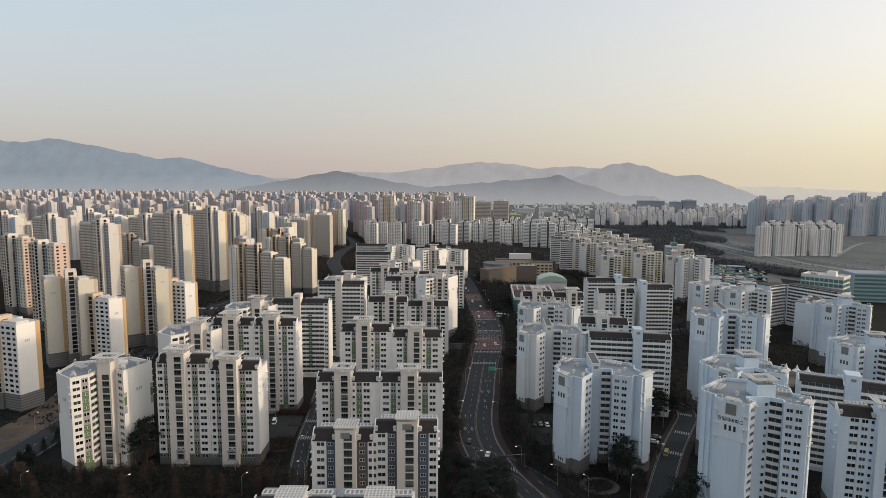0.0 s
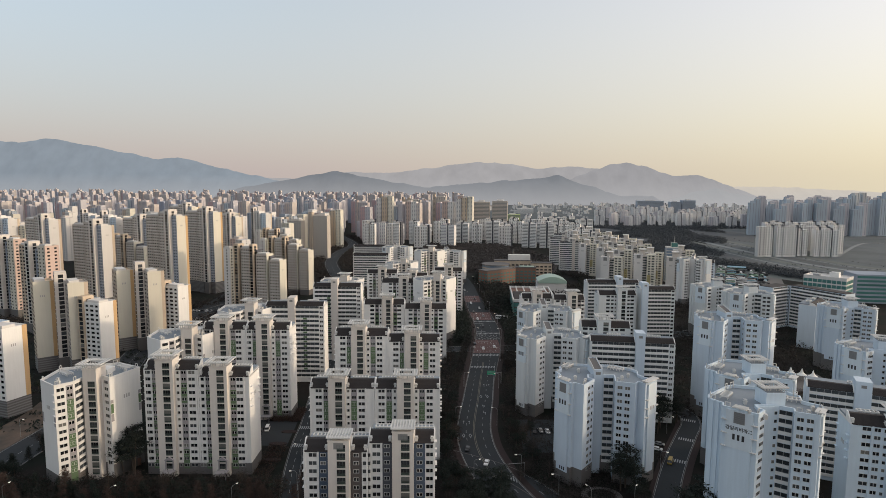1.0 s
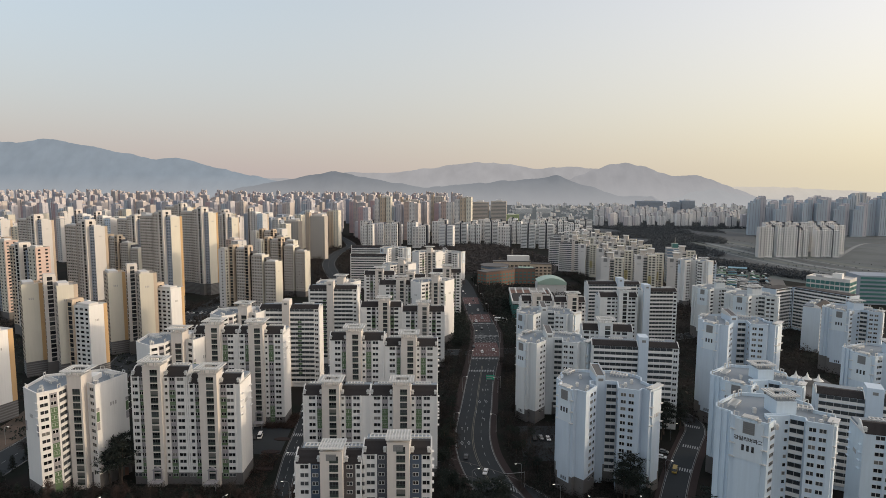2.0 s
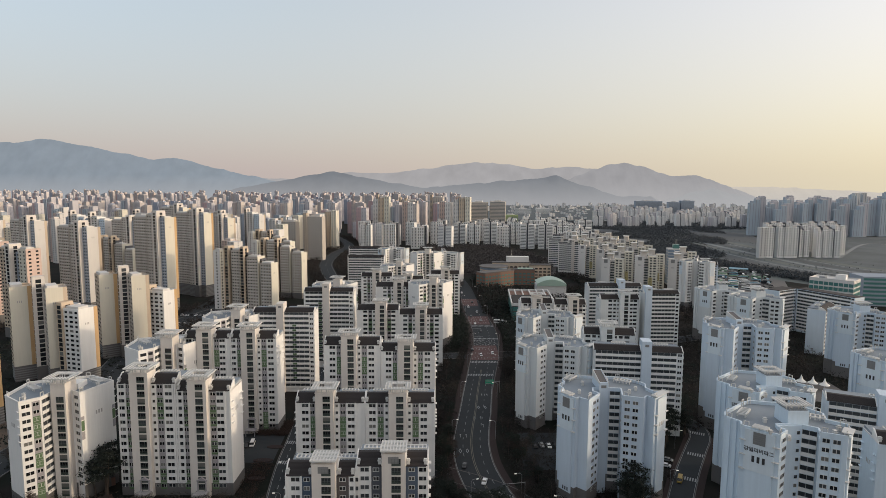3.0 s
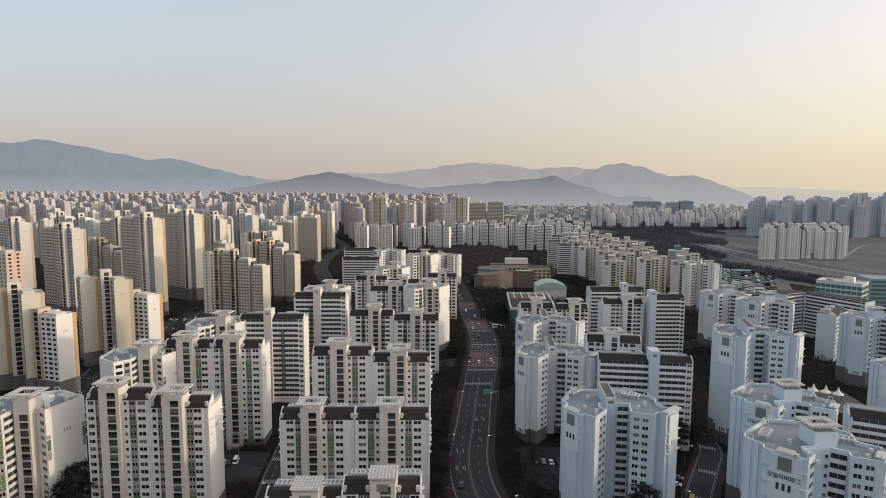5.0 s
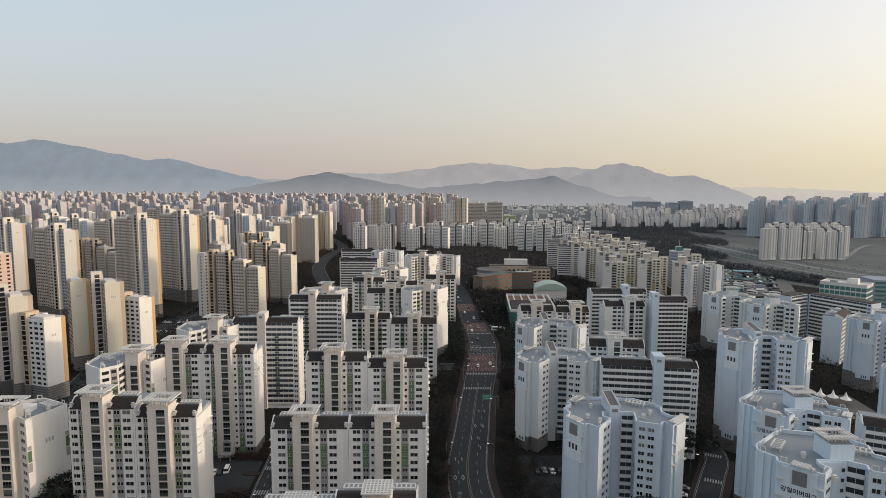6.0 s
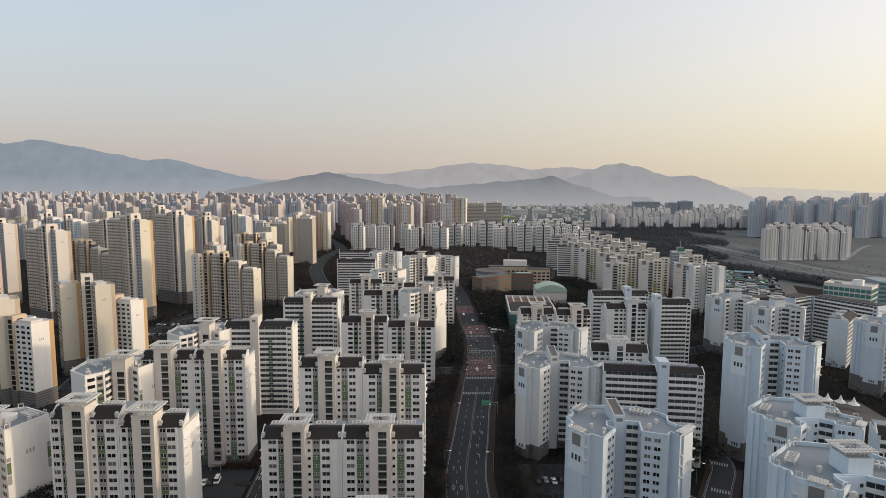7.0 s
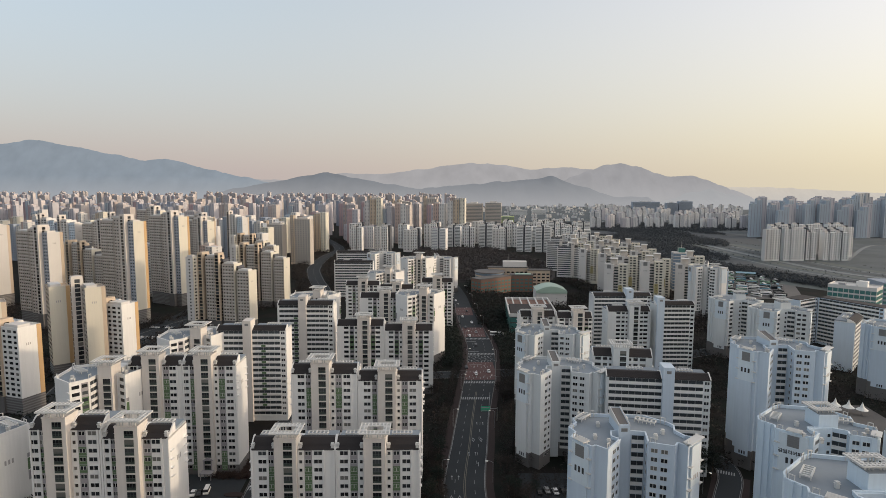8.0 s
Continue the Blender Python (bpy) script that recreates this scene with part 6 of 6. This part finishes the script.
# ---- school, hall, office by the depot ----
sch = thing("school", 45, 690, -3, "orange brick school with flat roofs and glazed corner", "school")
def school_wing(x0, y0, rz, w, d, hg, m, tone):
    """One wing: walls, recessed-looking window rows, a flat dark roof with a pale rim."""
    at = pose(x0, y0, 0, 0, 0, rz)
    ob = part("wall", Geo().box(0, 0, 0, w, d, hg), m, sch, at=at)
    part("roof", Geo().box(-0.5, -0.5, hg, w + 0.5, d + 0.5, hg + 0.6).box(-0.5, -0.5, hg + 0.6, w + 0.5, 0, hg + 1.2), "foot", ob)
    for wl in (Wall((0, 0), (w, 0)), Wall((0, d), (0, 0))):
        n = max(1, int(wl.len / 5.0))
        for s in range(int(hg / 3.9)):
            for i in range(n):
                g, u = Geo(), wl.len * (i + 0.5) / n
                wl.box(g, u - 1.7, u + 1.7, -0.05, 0.07, s * 3.9 + 1.3, s * 3.9 + 3.0)
                part("window", g, tone, ob)
    return ob


school_wing(9.5, 14, 40, 46, 16, 18, "brick", "teal")
school_wing(45, 46, 0, 25, 14, 18.5, "brick", "teal")
school_wing(66, 64, 0, 26, 12, 22, "tan", "glass")
school_wing(20, 78, 0, 48, 12, 23, "tan", "glass")
part("roof_house", Geo().box(38, 80, 23.6, 66, 90, 30.5), "pale", sch)
part("mast", Geo().tube((44, 84, 30.5), (44, 84, 39), 0.3, 0.1, 6), "steel", sch)
part("roof_panels", Geo().box(50, 48, 19.1, 68, 57, 20.0), "dome", sch, "green roof court")
g = Geo()
g.prism([(21 + 17 * math.cos(a * 0.3), 62 + 17 * math.sin(a * 0.3)) for a in range(21)], 0, 20.5)
rot = part("rotunda", g, "tan", sch, "round glazed stair corner")
for s in range(5):
    g = Geo().prism([(21 + 17.15 * math.cos(a * 0.3), 62 + 17.15 * math.sin(a * 0.3)) for a in range(21)], 2.2 + 3.9 * s, 4.6 + 3.9 * s)
    part("window_band", g, "curtain", rot)
part("rotunda_roof", Geo().prism([(21 + 18 * math.cos(a * 0.3), 62 + 18 * math.sin(a * 0.3)) for a in range(21)], 20.5, 21.4), "foot", sch)
hall = thing("sports_hall", 106, 646, -3, "sports hall with a pale green barrel roof", "sports hall")
part("wall", Geo().box(0, 0, 0, 31, 24, 14), "pale", hall)
pts = [(31 * i / 12, 14 + 7.5 * math.sin(math.pi * (0.12 + 0.76 * i / 12)) - 2.7) for i in range(13)]
g = Geo()
for i in range(12):
    (a, za), (b, zb) = pts[i], pts[i + 1]
    g.face((a, -1, za + 2.2), (b, -1, zb + 2.2), (b, 25, zb + 2.2), (a, 25, za + 2.2))
    g.face((a, -1, 13.9), (b, -1, 13.9), (b, -1, zb + 2.2), (a, -1, za + 2.2))
part("barrel_roof", g, "dome", hall)
lib = thing("community_centre", 66, 534, -4, "low community centre with green glass and a sloping brown roof", "public building")
part("wall", Geo().box(0, 0, 0, 38, 72, 15), "taupe", lib)
part("roof", Geo().profile([(3, 15.01), (3, 15.8), (36, 18.4), (36, 15.01)], 1, 37), "tile", lib, "sloping brown sheet roof")
for wl in (Wall((0, 0), (38, 0)), Wall((0, 72), (0, 0))):
    n = int(wl.len / 6)
    for s in range(3):
        for k in range(n):
            g = Geo()
            wl.box(g, wl.len * (k + 0.04) / n, wl.len * (k + 0.96) / n, -0.1, 0.15, s * 4.6 + 1.2, s * 4.6 + 4.9)
            part("window", g, "teal", lib)
for x0, y0, x1, y1 in ((-0.8, -0.8, 38.8, 0.2), (-0.8, 0.2, 0.2, 72.8), (37.8, 0.2, 38.8, 72.8), (0.2, 37, 37.8, 38.2), (0.2, 71.8, 37.8, 72.8)):
    part("roof_edge", Geo().box(x0, y0, 15.0, x1, y1, 17.4), "trim", lib)
for i in range(5):
    part("roof_beam", Geo().box(5 + 7 * i, 38.2, 16.4, 6 + 7 * i, 71.8, 17.6), "trim", lib)
part("roof_deck", Geo().box(0.2, 38.2, 15.0, 37.8, 71.8, 15.3), "brick", lib, "terracotta roof terrace")
part("terrace_wall", Geo().box(30, -7, 0, 38, -1.0, 9.5), "brick", lib, "terracotta terrace wall")
off = thing("office_block", 379, 553, 42, "office block with green glass bands and a white roof house", "office block")
part("wall", Geo().box(0, 0, 0, 23, 36, 34), "pale", off)
for wl in (Wall((0, 0), (23, 0)), Wall((0, 36), (0, 0))):
    n = int(wl.len / 4)
    for s in range(7):
        for k in range(n):
            b = Geo()
            wl.box(b, wl.len * (k + 0.06) / n, wl.len * (k + 0.94) / n, -0.1, 0.12, s * 4.5 + 1.8, s * 4.5 + 4.9)
            part("window", b, "teal", off)
part("roof_house", Geo().box(6, 8, 34, 12, 15, 39).box(14, 13, 34, 19, 18, 37.5), "white", off)
part("roof_rim", Geo().box(0, 0, 34, 23, 0.4, 35).box(0, 0.4, 34, 0.4, 36, 35).box(22.6, 0.4, 34, 23, 36, 35).box(0.4, 35.6, 34, 22.6, 36, 35), "pale", off)
part("roof_unit", Geo().box(4, 24, 34, 9, 29, 36.2), "steel", off)
off2 = thing("office_block", 432, 615, -10, "long low office block with dark glass", "office block")
part("wall", Geo().box(0, 0, 0, 90, 28, 30), "bluegrey", off2)
b = Geo()
for s in range(7):
    Wall((0, 0), (90, 0)).box(b, 1, 89, -0.1, 0.2, s * 4.1 + 1.6, s * 4.1 + 3.8)
part("windows", b, "teal", off2, kind="stuff")
part("roof_house", Geo().box(40, 8, 30, 70, 22, 36), "tan", off2)

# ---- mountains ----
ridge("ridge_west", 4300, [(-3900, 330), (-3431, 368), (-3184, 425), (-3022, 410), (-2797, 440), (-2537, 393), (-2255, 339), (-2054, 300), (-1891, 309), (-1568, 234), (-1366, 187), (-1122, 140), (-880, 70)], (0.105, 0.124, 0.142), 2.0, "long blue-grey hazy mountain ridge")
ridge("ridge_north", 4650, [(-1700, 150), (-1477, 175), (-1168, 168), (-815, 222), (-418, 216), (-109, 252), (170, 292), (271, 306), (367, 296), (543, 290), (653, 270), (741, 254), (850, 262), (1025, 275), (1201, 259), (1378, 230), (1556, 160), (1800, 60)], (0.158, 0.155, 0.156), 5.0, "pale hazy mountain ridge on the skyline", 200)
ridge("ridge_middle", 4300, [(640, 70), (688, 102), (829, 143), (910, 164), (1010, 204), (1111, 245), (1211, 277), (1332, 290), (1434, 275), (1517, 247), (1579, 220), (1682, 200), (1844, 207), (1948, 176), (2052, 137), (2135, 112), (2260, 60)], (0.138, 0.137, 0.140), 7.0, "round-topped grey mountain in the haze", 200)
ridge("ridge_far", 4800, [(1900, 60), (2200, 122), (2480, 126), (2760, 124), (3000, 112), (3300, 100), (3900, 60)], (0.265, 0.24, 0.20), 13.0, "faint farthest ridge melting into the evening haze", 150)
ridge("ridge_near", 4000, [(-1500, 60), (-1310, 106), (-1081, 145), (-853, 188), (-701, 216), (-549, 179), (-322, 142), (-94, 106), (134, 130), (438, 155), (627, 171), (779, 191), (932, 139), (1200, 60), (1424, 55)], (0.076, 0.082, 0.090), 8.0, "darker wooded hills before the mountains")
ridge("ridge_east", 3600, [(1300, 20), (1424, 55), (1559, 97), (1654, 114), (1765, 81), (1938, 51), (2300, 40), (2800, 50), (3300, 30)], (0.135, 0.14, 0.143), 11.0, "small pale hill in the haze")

bw = thing("garden_wall", -130.4, 247.2, 26, "low red-brick garden wall with a pale coping", "wall")
part("wall", Geo().box(-3.8, -0.2, 0, 3.8, 0.2, 3.4), "brick", bw)
part("coping", Geo().box(-3.95, -0.32, 3.4, 3.95, 0.32, 3.58), "paving", bw)

# ---- trees ----
rt = random.Random(9)
def scatter(kind, n, x0, x1, y0, y1, size=1.0, keep=lambda x, y: True):
    k = 0
    while k < n:
        x, y = rt.uniform(x0, x1), rt.uniform(y0, y1)
        k += 1
        if keep(x, y):
            tree(kind, x, y, size, rt)


for px, py, ps in ((-129.5, 240, 1.45), (-126.5, 241.5, 1.7), (-124.5, 238.5, 1.3), (-128, 243.5, 1.6)):
    tree("pine", px, py, ps, rt)
for px, py, ps in ((71.5, 229, 1.55), (74, 231.5, 1.35), (76.5, 228, 1.1)):
    tree("pine", px, py, ps, rt)
for px, py, ps in ((78, 226, 0.95), (75, 221.5, 0.85), (80.5, 229.5, 0.75), (79, 221, 0.7), (98, 216, 0.95), (102, 220, 0.9), (100.5, 211, 1.0), (105, 225, 0.8)):
    tree("round", px, py, ps, rt)
for px, py, ps in ((106, 284, 1.3), (109.5, 290, 1.6), (113, 297, 1.5), (105, 292, 1.4), (108, 300, 1.3), (116, 304, 1.4), (86, 199, 1.4), (91, 203, 1.5), (82, 194, 1.2), (95, 209, 1.2)):
    tree("pine", px, py, ps, rt)
for px, py, ps in ((122, 352, 1.4), (128, 360, 1.5), (135, 350, 1.3), (140, 366, 1.5), (126, 374, 1.4), (133, 384, 1.5), (147, 378, 1.3)):
    tree("round", px, py, ps, rt)
scatter("fir", 14, -178, -164, 216, 262, 0.75, lambda x, y: x < -172 or y < 230)
scatter("round", 8, -177, -168, 208, 240, 0.75)
scatter("pine", 8, 112, 123, 296, 316, 1.25)
scatter("spire", 20, -176, -60, 206, 221, 0.95)
scatter("bare", 7, -175, -60, 208, 232, 0.8)
scatter("fir", 26, -180, -60, 207, 231, 0.75, lambda x, y: x < -150 or y < 224)
scatter("bare", 8, -72, -58, 240, 300, 0.7, lambda x, y: x < -69 or x > -58)
scatter("pine", 16, 2, 8, 215, 330, 0.75)
scatter("bare", 12, 2, 9, 215, 330, 0.8)
scatter("pine", 16, 6, 26, 206, 228, 1.0)
scatter("bare", 9, 1, 8, 240, 420, 0.8)
scatter("bare", 15, 33, 46, 232, 320, 0.75)
scatter("pine", 8, 34, 44, 232, 300, 0.6)
scatter("bare", 10, 32, 48, 240, 420, 0.8)
scatter("pine", 10, 92, 104, 280, 310, 1.3)
scatter("bare", 12, 60, 110, 210, 300, 0.7, lambda x, y: abs(x - 85 - (y - 216) * 0.5) > 7 and not (44 < x < 93 and 235 < y < 268))
scatter("pine", 8, 80, 88, 186, 206, 0.8)
scatter("bare", 6, 176, 205, 300, 330, 0.8)
scatter("round", 9, -235, -225, 320, 480, 0.8)
scatter("round", 14, -330, -250, 440, 520, 0.9)
scatter("bare", 8, -190, -170, 240, 360, 0.7)


def area(x0, x1, y0, y1):
    return lambda r: (r.uniform(x0, x1), r.uniform(y0, y1))


def court_planting(r):
    while True:
        x, y = r.uniform(60, 330), r.uniform(300, 620)
        if not (203 < x < 243 and 332 < y < 378):
            return x, y


thicket("woods", "dark bare woods between the estates", lambda r: (lambda y: (r.uniform(-0.03, 0.19 - 0.0004 * max(0, y - 950)) * y, y))(r.uniform(820, 1190)), 8500, "nearwood", 1, (3, 8), 1.6)
def plain_wood(r):
    """Ragged wood: thick along the bank, with bays of open field."""
    while True:
        y = r.uniform(1020, 1740)
        x = r.uniform(0.25, 0.56) * y if y > 1180 else 290 + r.uniform(0, 0.2) * y
        edge = 0.47 * y + 55 * noise.noise((x * 0.006, y * 0.006, 3.0))
        if x < edge and noise.noise((x * 0.008, y * 0.005, 0.0)) > -0.22:
            return x, y


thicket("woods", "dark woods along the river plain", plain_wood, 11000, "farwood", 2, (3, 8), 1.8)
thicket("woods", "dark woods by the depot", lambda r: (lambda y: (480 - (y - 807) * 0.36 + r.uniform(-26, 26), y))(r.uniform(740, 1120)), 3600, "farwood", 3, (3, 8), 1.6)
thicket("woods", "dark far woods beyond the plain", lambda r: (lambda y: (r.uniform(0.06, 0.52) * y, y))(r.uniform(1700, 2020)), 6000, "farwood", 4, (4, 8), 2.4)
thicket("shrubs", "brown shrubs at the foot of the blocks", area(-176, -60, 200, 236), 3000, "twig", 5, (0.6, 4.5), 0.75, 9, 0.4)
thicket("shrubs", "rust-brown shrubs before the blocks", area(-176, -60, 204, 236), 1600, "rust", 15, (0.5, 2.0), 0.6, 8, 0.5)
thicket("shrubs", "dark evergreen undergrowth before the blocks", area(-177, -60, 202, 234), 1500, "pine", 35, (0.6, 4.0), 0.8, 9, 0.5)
thicket("shrubs", "rust-brown beds beside the estate street", lambda r: r.choice(((r.uniform(-78, -69), r.uniform(214, 268)), (r.uniform(-57.5, -54), r.uniform(214, 300)), (r.uniform(-87, -72), r.uniform(296, 300)), (r.uniform(-76, -71), r.uniform(296, 312)))), 1300, "rust", 33, (0.4, 2.2), 0.6, 9, 0.5)
def verge(r):
    p = r.choice(AVENUE[6:150])
    return (p.x + r.choice((r.uniform(-17, -12.5), r.uniform(14.3, 24))), p.y + r.uniform(-2, 2))


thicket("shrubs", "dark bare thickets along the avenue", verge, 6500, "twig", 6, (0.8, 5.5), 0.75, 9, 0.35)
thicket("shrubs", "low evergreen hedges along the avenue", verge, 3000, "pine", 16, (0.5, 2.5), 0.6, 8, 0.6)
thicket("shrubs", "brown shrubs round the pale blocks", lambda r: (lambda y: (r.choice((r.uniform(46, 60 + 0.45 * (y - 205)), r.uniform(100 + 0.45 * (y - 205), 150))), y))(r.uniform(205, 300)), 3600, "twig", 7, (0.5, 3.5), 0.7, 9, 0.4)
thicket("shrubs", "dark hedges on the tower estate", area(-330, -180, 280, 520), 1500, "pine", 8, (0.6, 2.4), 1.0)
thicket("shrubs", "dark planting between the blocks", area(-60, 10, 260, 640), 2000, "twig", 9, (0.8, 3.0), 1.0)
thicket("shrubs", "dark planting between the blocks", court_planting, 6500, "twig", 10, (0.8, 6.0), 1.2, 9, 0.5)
def far_verge(r):
    p = r.choice(AVENUE[70:150])
    return p.x + r.choice((r.uniform(-26, -13), r.uniform(15, 40))), p.y + r.uniform(-3, 3)


thicket("woods", "dark trees along the far avenue", far_verge, 2600, "pine", 26, (2, 8), 1.4, 9, 0.6)
SCHOOL_PLOTS = ((44, 698, 172, 796), (102, 640, 142, 676), (60, 528, 112, 610))
def school_wood(r):
    while True:
        x, y = r.uniform(44, 190), r.uniform(560, 800)
        if not any(a < x < c and b < y < d for a, b, c, d in SCHOOL_PLOTS):
            return x, y


thicket("woods", "dark bare trees round the school", school_wood, 3600, "twig", 21, (2, 9), 1.5, 9, 0.6)
thicket("woods", "dark evergreens round the school", school_wood, 1400, "pine", 22, (2, 8), 1.5, 9, 0.7)
OUTER = smooth_line([(-215, 420), (-230, 500), (-205, 600), (-160, 690), (-122, 718), (-148, 820), (-172, 925), (-181, 1060), (-178, 1196), (-240, 1400)])
def outer_verge(r):
    p = r.choice(OUTER)
    return p.x + r.choice((r.uniform(-30, -12), r.uniform(12, 34))), p.y + r.uniform(-3, 3)


thicket("shrubs", "dark trees along the outer street", outer_verge, 3600, "twig", 23, (1.5, 7), 1.4, 9, 0.6)
thicket("shrubs", "dark planting among the towers", area(-420, -300, 480, 760), 2200, "twig", 24, (1, 5), 1.4, 9, 0.6)
thicket("shrubs", "dark planting by the depot", area(200, 340, 540, 720), 2500, "twig", 25, (1, 6), 1.5, 9, 0.6)
BANK = smooth_line([(585, 1900), (572, 1270), (570, 1000), (584, 880), (640, 790), (760, 700)], 9.0)
def bank_trees(r):
    p = r.choice(BANK)
    return p.x + r.choice((-34, -14, 12, 40, 95)) + r.uniform(-2.5, 2.5), p.y + r.uniform(-4, 4)


thicket("shrubs", "rows of small trees along the riverside road", bank_trees, 420, "farwood", 31, (1.0, 3.5), 1.1)

# ---- vehicles ----
car(20.4, 251, -14, "carwhite", "white car driving along the avenue")
car(31.5, 431, 0, "carwhite", "white car waiting at the crossing")
car(26, 444, 0, "cardark", "dark car on the red coating")
car(12.8, 264.5, -8, "cardark", "dark car driving along the avenue")
car(36, 500, 0, "cardark", "dark car on the avenue")
for k, (x, y, p) in enumerate(((40, 436, "carwhite"), (33, 528, "carwhite"), (39, 540, "cargrey"), (31, 556, "cardark"), (37.5, 575, "carwhite"), (30.5, 598, "carwhite"), (35.5, 622, "cardark"), (27, 676, "carwhite"))):
    car(x, y, 2 * (k % 3), p, "car in the avenue traffic")
car(100.2, 252.7, -28, "caryellow", "yellow minibus on the estate lane", True)
car(99.1, 265.3, 60, "carwhite", "white car parked beside the lane")
car(102, 270.5, 60, "cargrey", "silver car parked beside the lane")
car(-84, 285.5, 8, "carwhite", "white van parked in the court", True)
car(-88.6, 283.6, 8, "carwhite", "white car parked in the court")
car(-86.3, 283.8, 8, "cardark", "dark car parked in the court")
for i in range(5):
    car(46 + 3.2 * i, 284 + (i % 2), 5, ("cardark", "cargrey", "carwhite", "cardark", "cargrey")[i], "car parked in the estate court")
for i in range(14):
    car(-234 + (i % 9) * 4.4 + rt.uniform(-0.5, 0.5), 522 + (i // 9) * 34 + rt.uniform(-1, 1), rt.choice((0, 0, 90)), rt.choice(("cardark", "cargrey", "carwhite")), "car parked in the open lot")

BUS = []
def bus(x, y, rz, paint):
    b = thing("bus", x, y, rz, "city bus parked in the depot yard", "bus", "depot buses", z=0.05)
    if not BUS:
        BUS.extend([Geo().box(-1.25, -5.5, 0.6, 1.25, 5.5, 3.2), Geo().box(-1.28, -5.2, 1.6, 1.28, 5.2, 2.6).box(-1.2, -4.0, -0.02, 1.2, -3.0, 0.6).box(-1.2, 2.8, -0.02, 1.2, 3.8, 0.6)])
        BUS[1] = BUS[1].mesh("glazing", "glass")
        BUS.append({p: Geo().box(-1.25, -5.5, 0.3, 1.25, 5.5, 3.2).box(-0.9, -3.5, 3.2, 0.9, 2.5, 3.45).mesh("body", p) for p in ("busgreen", "busblue", "carwhite", "cargrey", "cardark")})
    part("body", BUS[2][paint], None, b)
    part("glazing", BUS[1], None, b)


for i in range(19):
    for j in range(5):
        bus(334 + 4.6 * i + 12.6 * j + rt.uniform(-2.5, 2.5), 712 + 9.2 * i - 3.5 * j + rt.uniform(-2.0, 2.0), 66 + rt.choice((0, 0, 10, -12, -90, -80, -30)), rt.choice(("busgreen", "busgreen", "busblue", "carwhite", "carwhite", "cargrey", "cargrey", "cardark")))
bus(55, 530, 68, "carwhite")
shed = thing("bus_shed", 425, 850, -26, "low open bus shed with a teal metal roof", "shed")
part("roof", Geo().profile([(-7, 5.2), (-7, 5.5), (0, 6.6), (7, 5.5), (7, 5.2)], -12, 12), "busblue", shed)
part("frame", Geo().box(-6.8, -11.5, 0, -6.4, -11.1, 5.3).box(6.4, -11.5, 0, 6.8, -11.1, 5.3).box(-6.8, 11.1, 0, -6.4, 11.5, 5.3).box(6.4, 11.1, 0, 6.8, 11.5, 5.3), "steel", shed)

# ---- street furniture ----
for i, k in enumerate(range(8, 140, 13)):
    p = AVENUE[k]
    d = (AVENUE[k + 1] - AVENUE[k - 1]).normalized()
    n = Vector((d.y, -d.x))
    ang = math.degrees(math.atan2(n.y, n.x))
    q = p - n * 9.2
    street_lamp(q.x, q.y, ang)
    q = p + n * 11.4
    street_lamp(q.x, q.y, ang + 180)
for x, y, a in ((-160, 214, 60), (-120, 212, 60), (-76, 214, 60), (-197.5, 276, -20), (-55, 226, 180), (-59, 250, 180), (93, 245, -30), (110, 283, -30), (46.2, 224.4, 180), (56, 214, 120), (72, 214, 60)):
    street_lamp(x, y, a)
gan = thing("road_sign", 37, 356, 0, "green overhead road sign on a grey cantilever mast", "road sign")
part("mast", Geo().tube((0, 0, 0), (0, 0, 7.2), 0.16, 0.12, 8).tube((0, 0, 6.6), (-7.5, 0, 6.6), 0.1, 0.08, 8), "steel", gan)
part("sign_panel", Geo().box(-8.4, -0.2, 5.2, -3.6, -0.08, 7.8), "signgreen", gan)
part("sign_bar", Geo().box(-8.2, -0.23, 6.8, -4.0, -0.2, 7.3), "paint", gan)
part("sign_bar", Geo().box(-8.0, -0.23, 5.5, -5.0, -0.2, 5.9), "paint", gan)
sig = thing("traffic_signal", 35, 239.6, 12, "grey traffic signal mast with a long arm", "traffic signal")
part("mast", Geo().tube((0, 0, 0), (0, 0, 6.5), 0.14, 0.1, 8).tube((0, 0, 6.2), (-9, 0, 6.4), 0.09, 0.06, 8), "steel", sig)
part("signal_head", Geo().box(-8.6, -0.2, 5.9, -7.4, 0.15, 6.3), "cardark", sig)
for k, (x, y) in enumerate(((220.3, 368.6), (225.4, 365.5), (230.2, 362.0))):
    sl = thing("sail_canopy", x, y, 10 * k, "white pointed membrane canopy on a mast", "canopy", "membrane canopies")
    g = Geo()
    for i in range(12):
        a, b = i * math.pi / 6, (i + 1) * math.pi / 6
        g.face((2.9 * math.cos(a), 2.9 * math.sin(a), 3.2), (2.9 * math.cos(b), 2.9 * math.sin(b), 3.2), (1.0 * math.cos(b), 1.0 * math.sin(b), 4.6), (1.0 * math.cos(a), 1.0 * math.sin(a), 4.6))
        g.face((1.0 * math.cos(a), 1.0 * math.sin(a), 4.6), (1.0 * math.cos(b), 1.0 * math.sin(b), 4.6), (0, 0, 7.5))
    part("membrane", g, "sail", sl)
    part("mast", Geo().tube((0, 0, 0), (0, 0, 7.4), 0.12, 0.08, 8), "steel", sl)
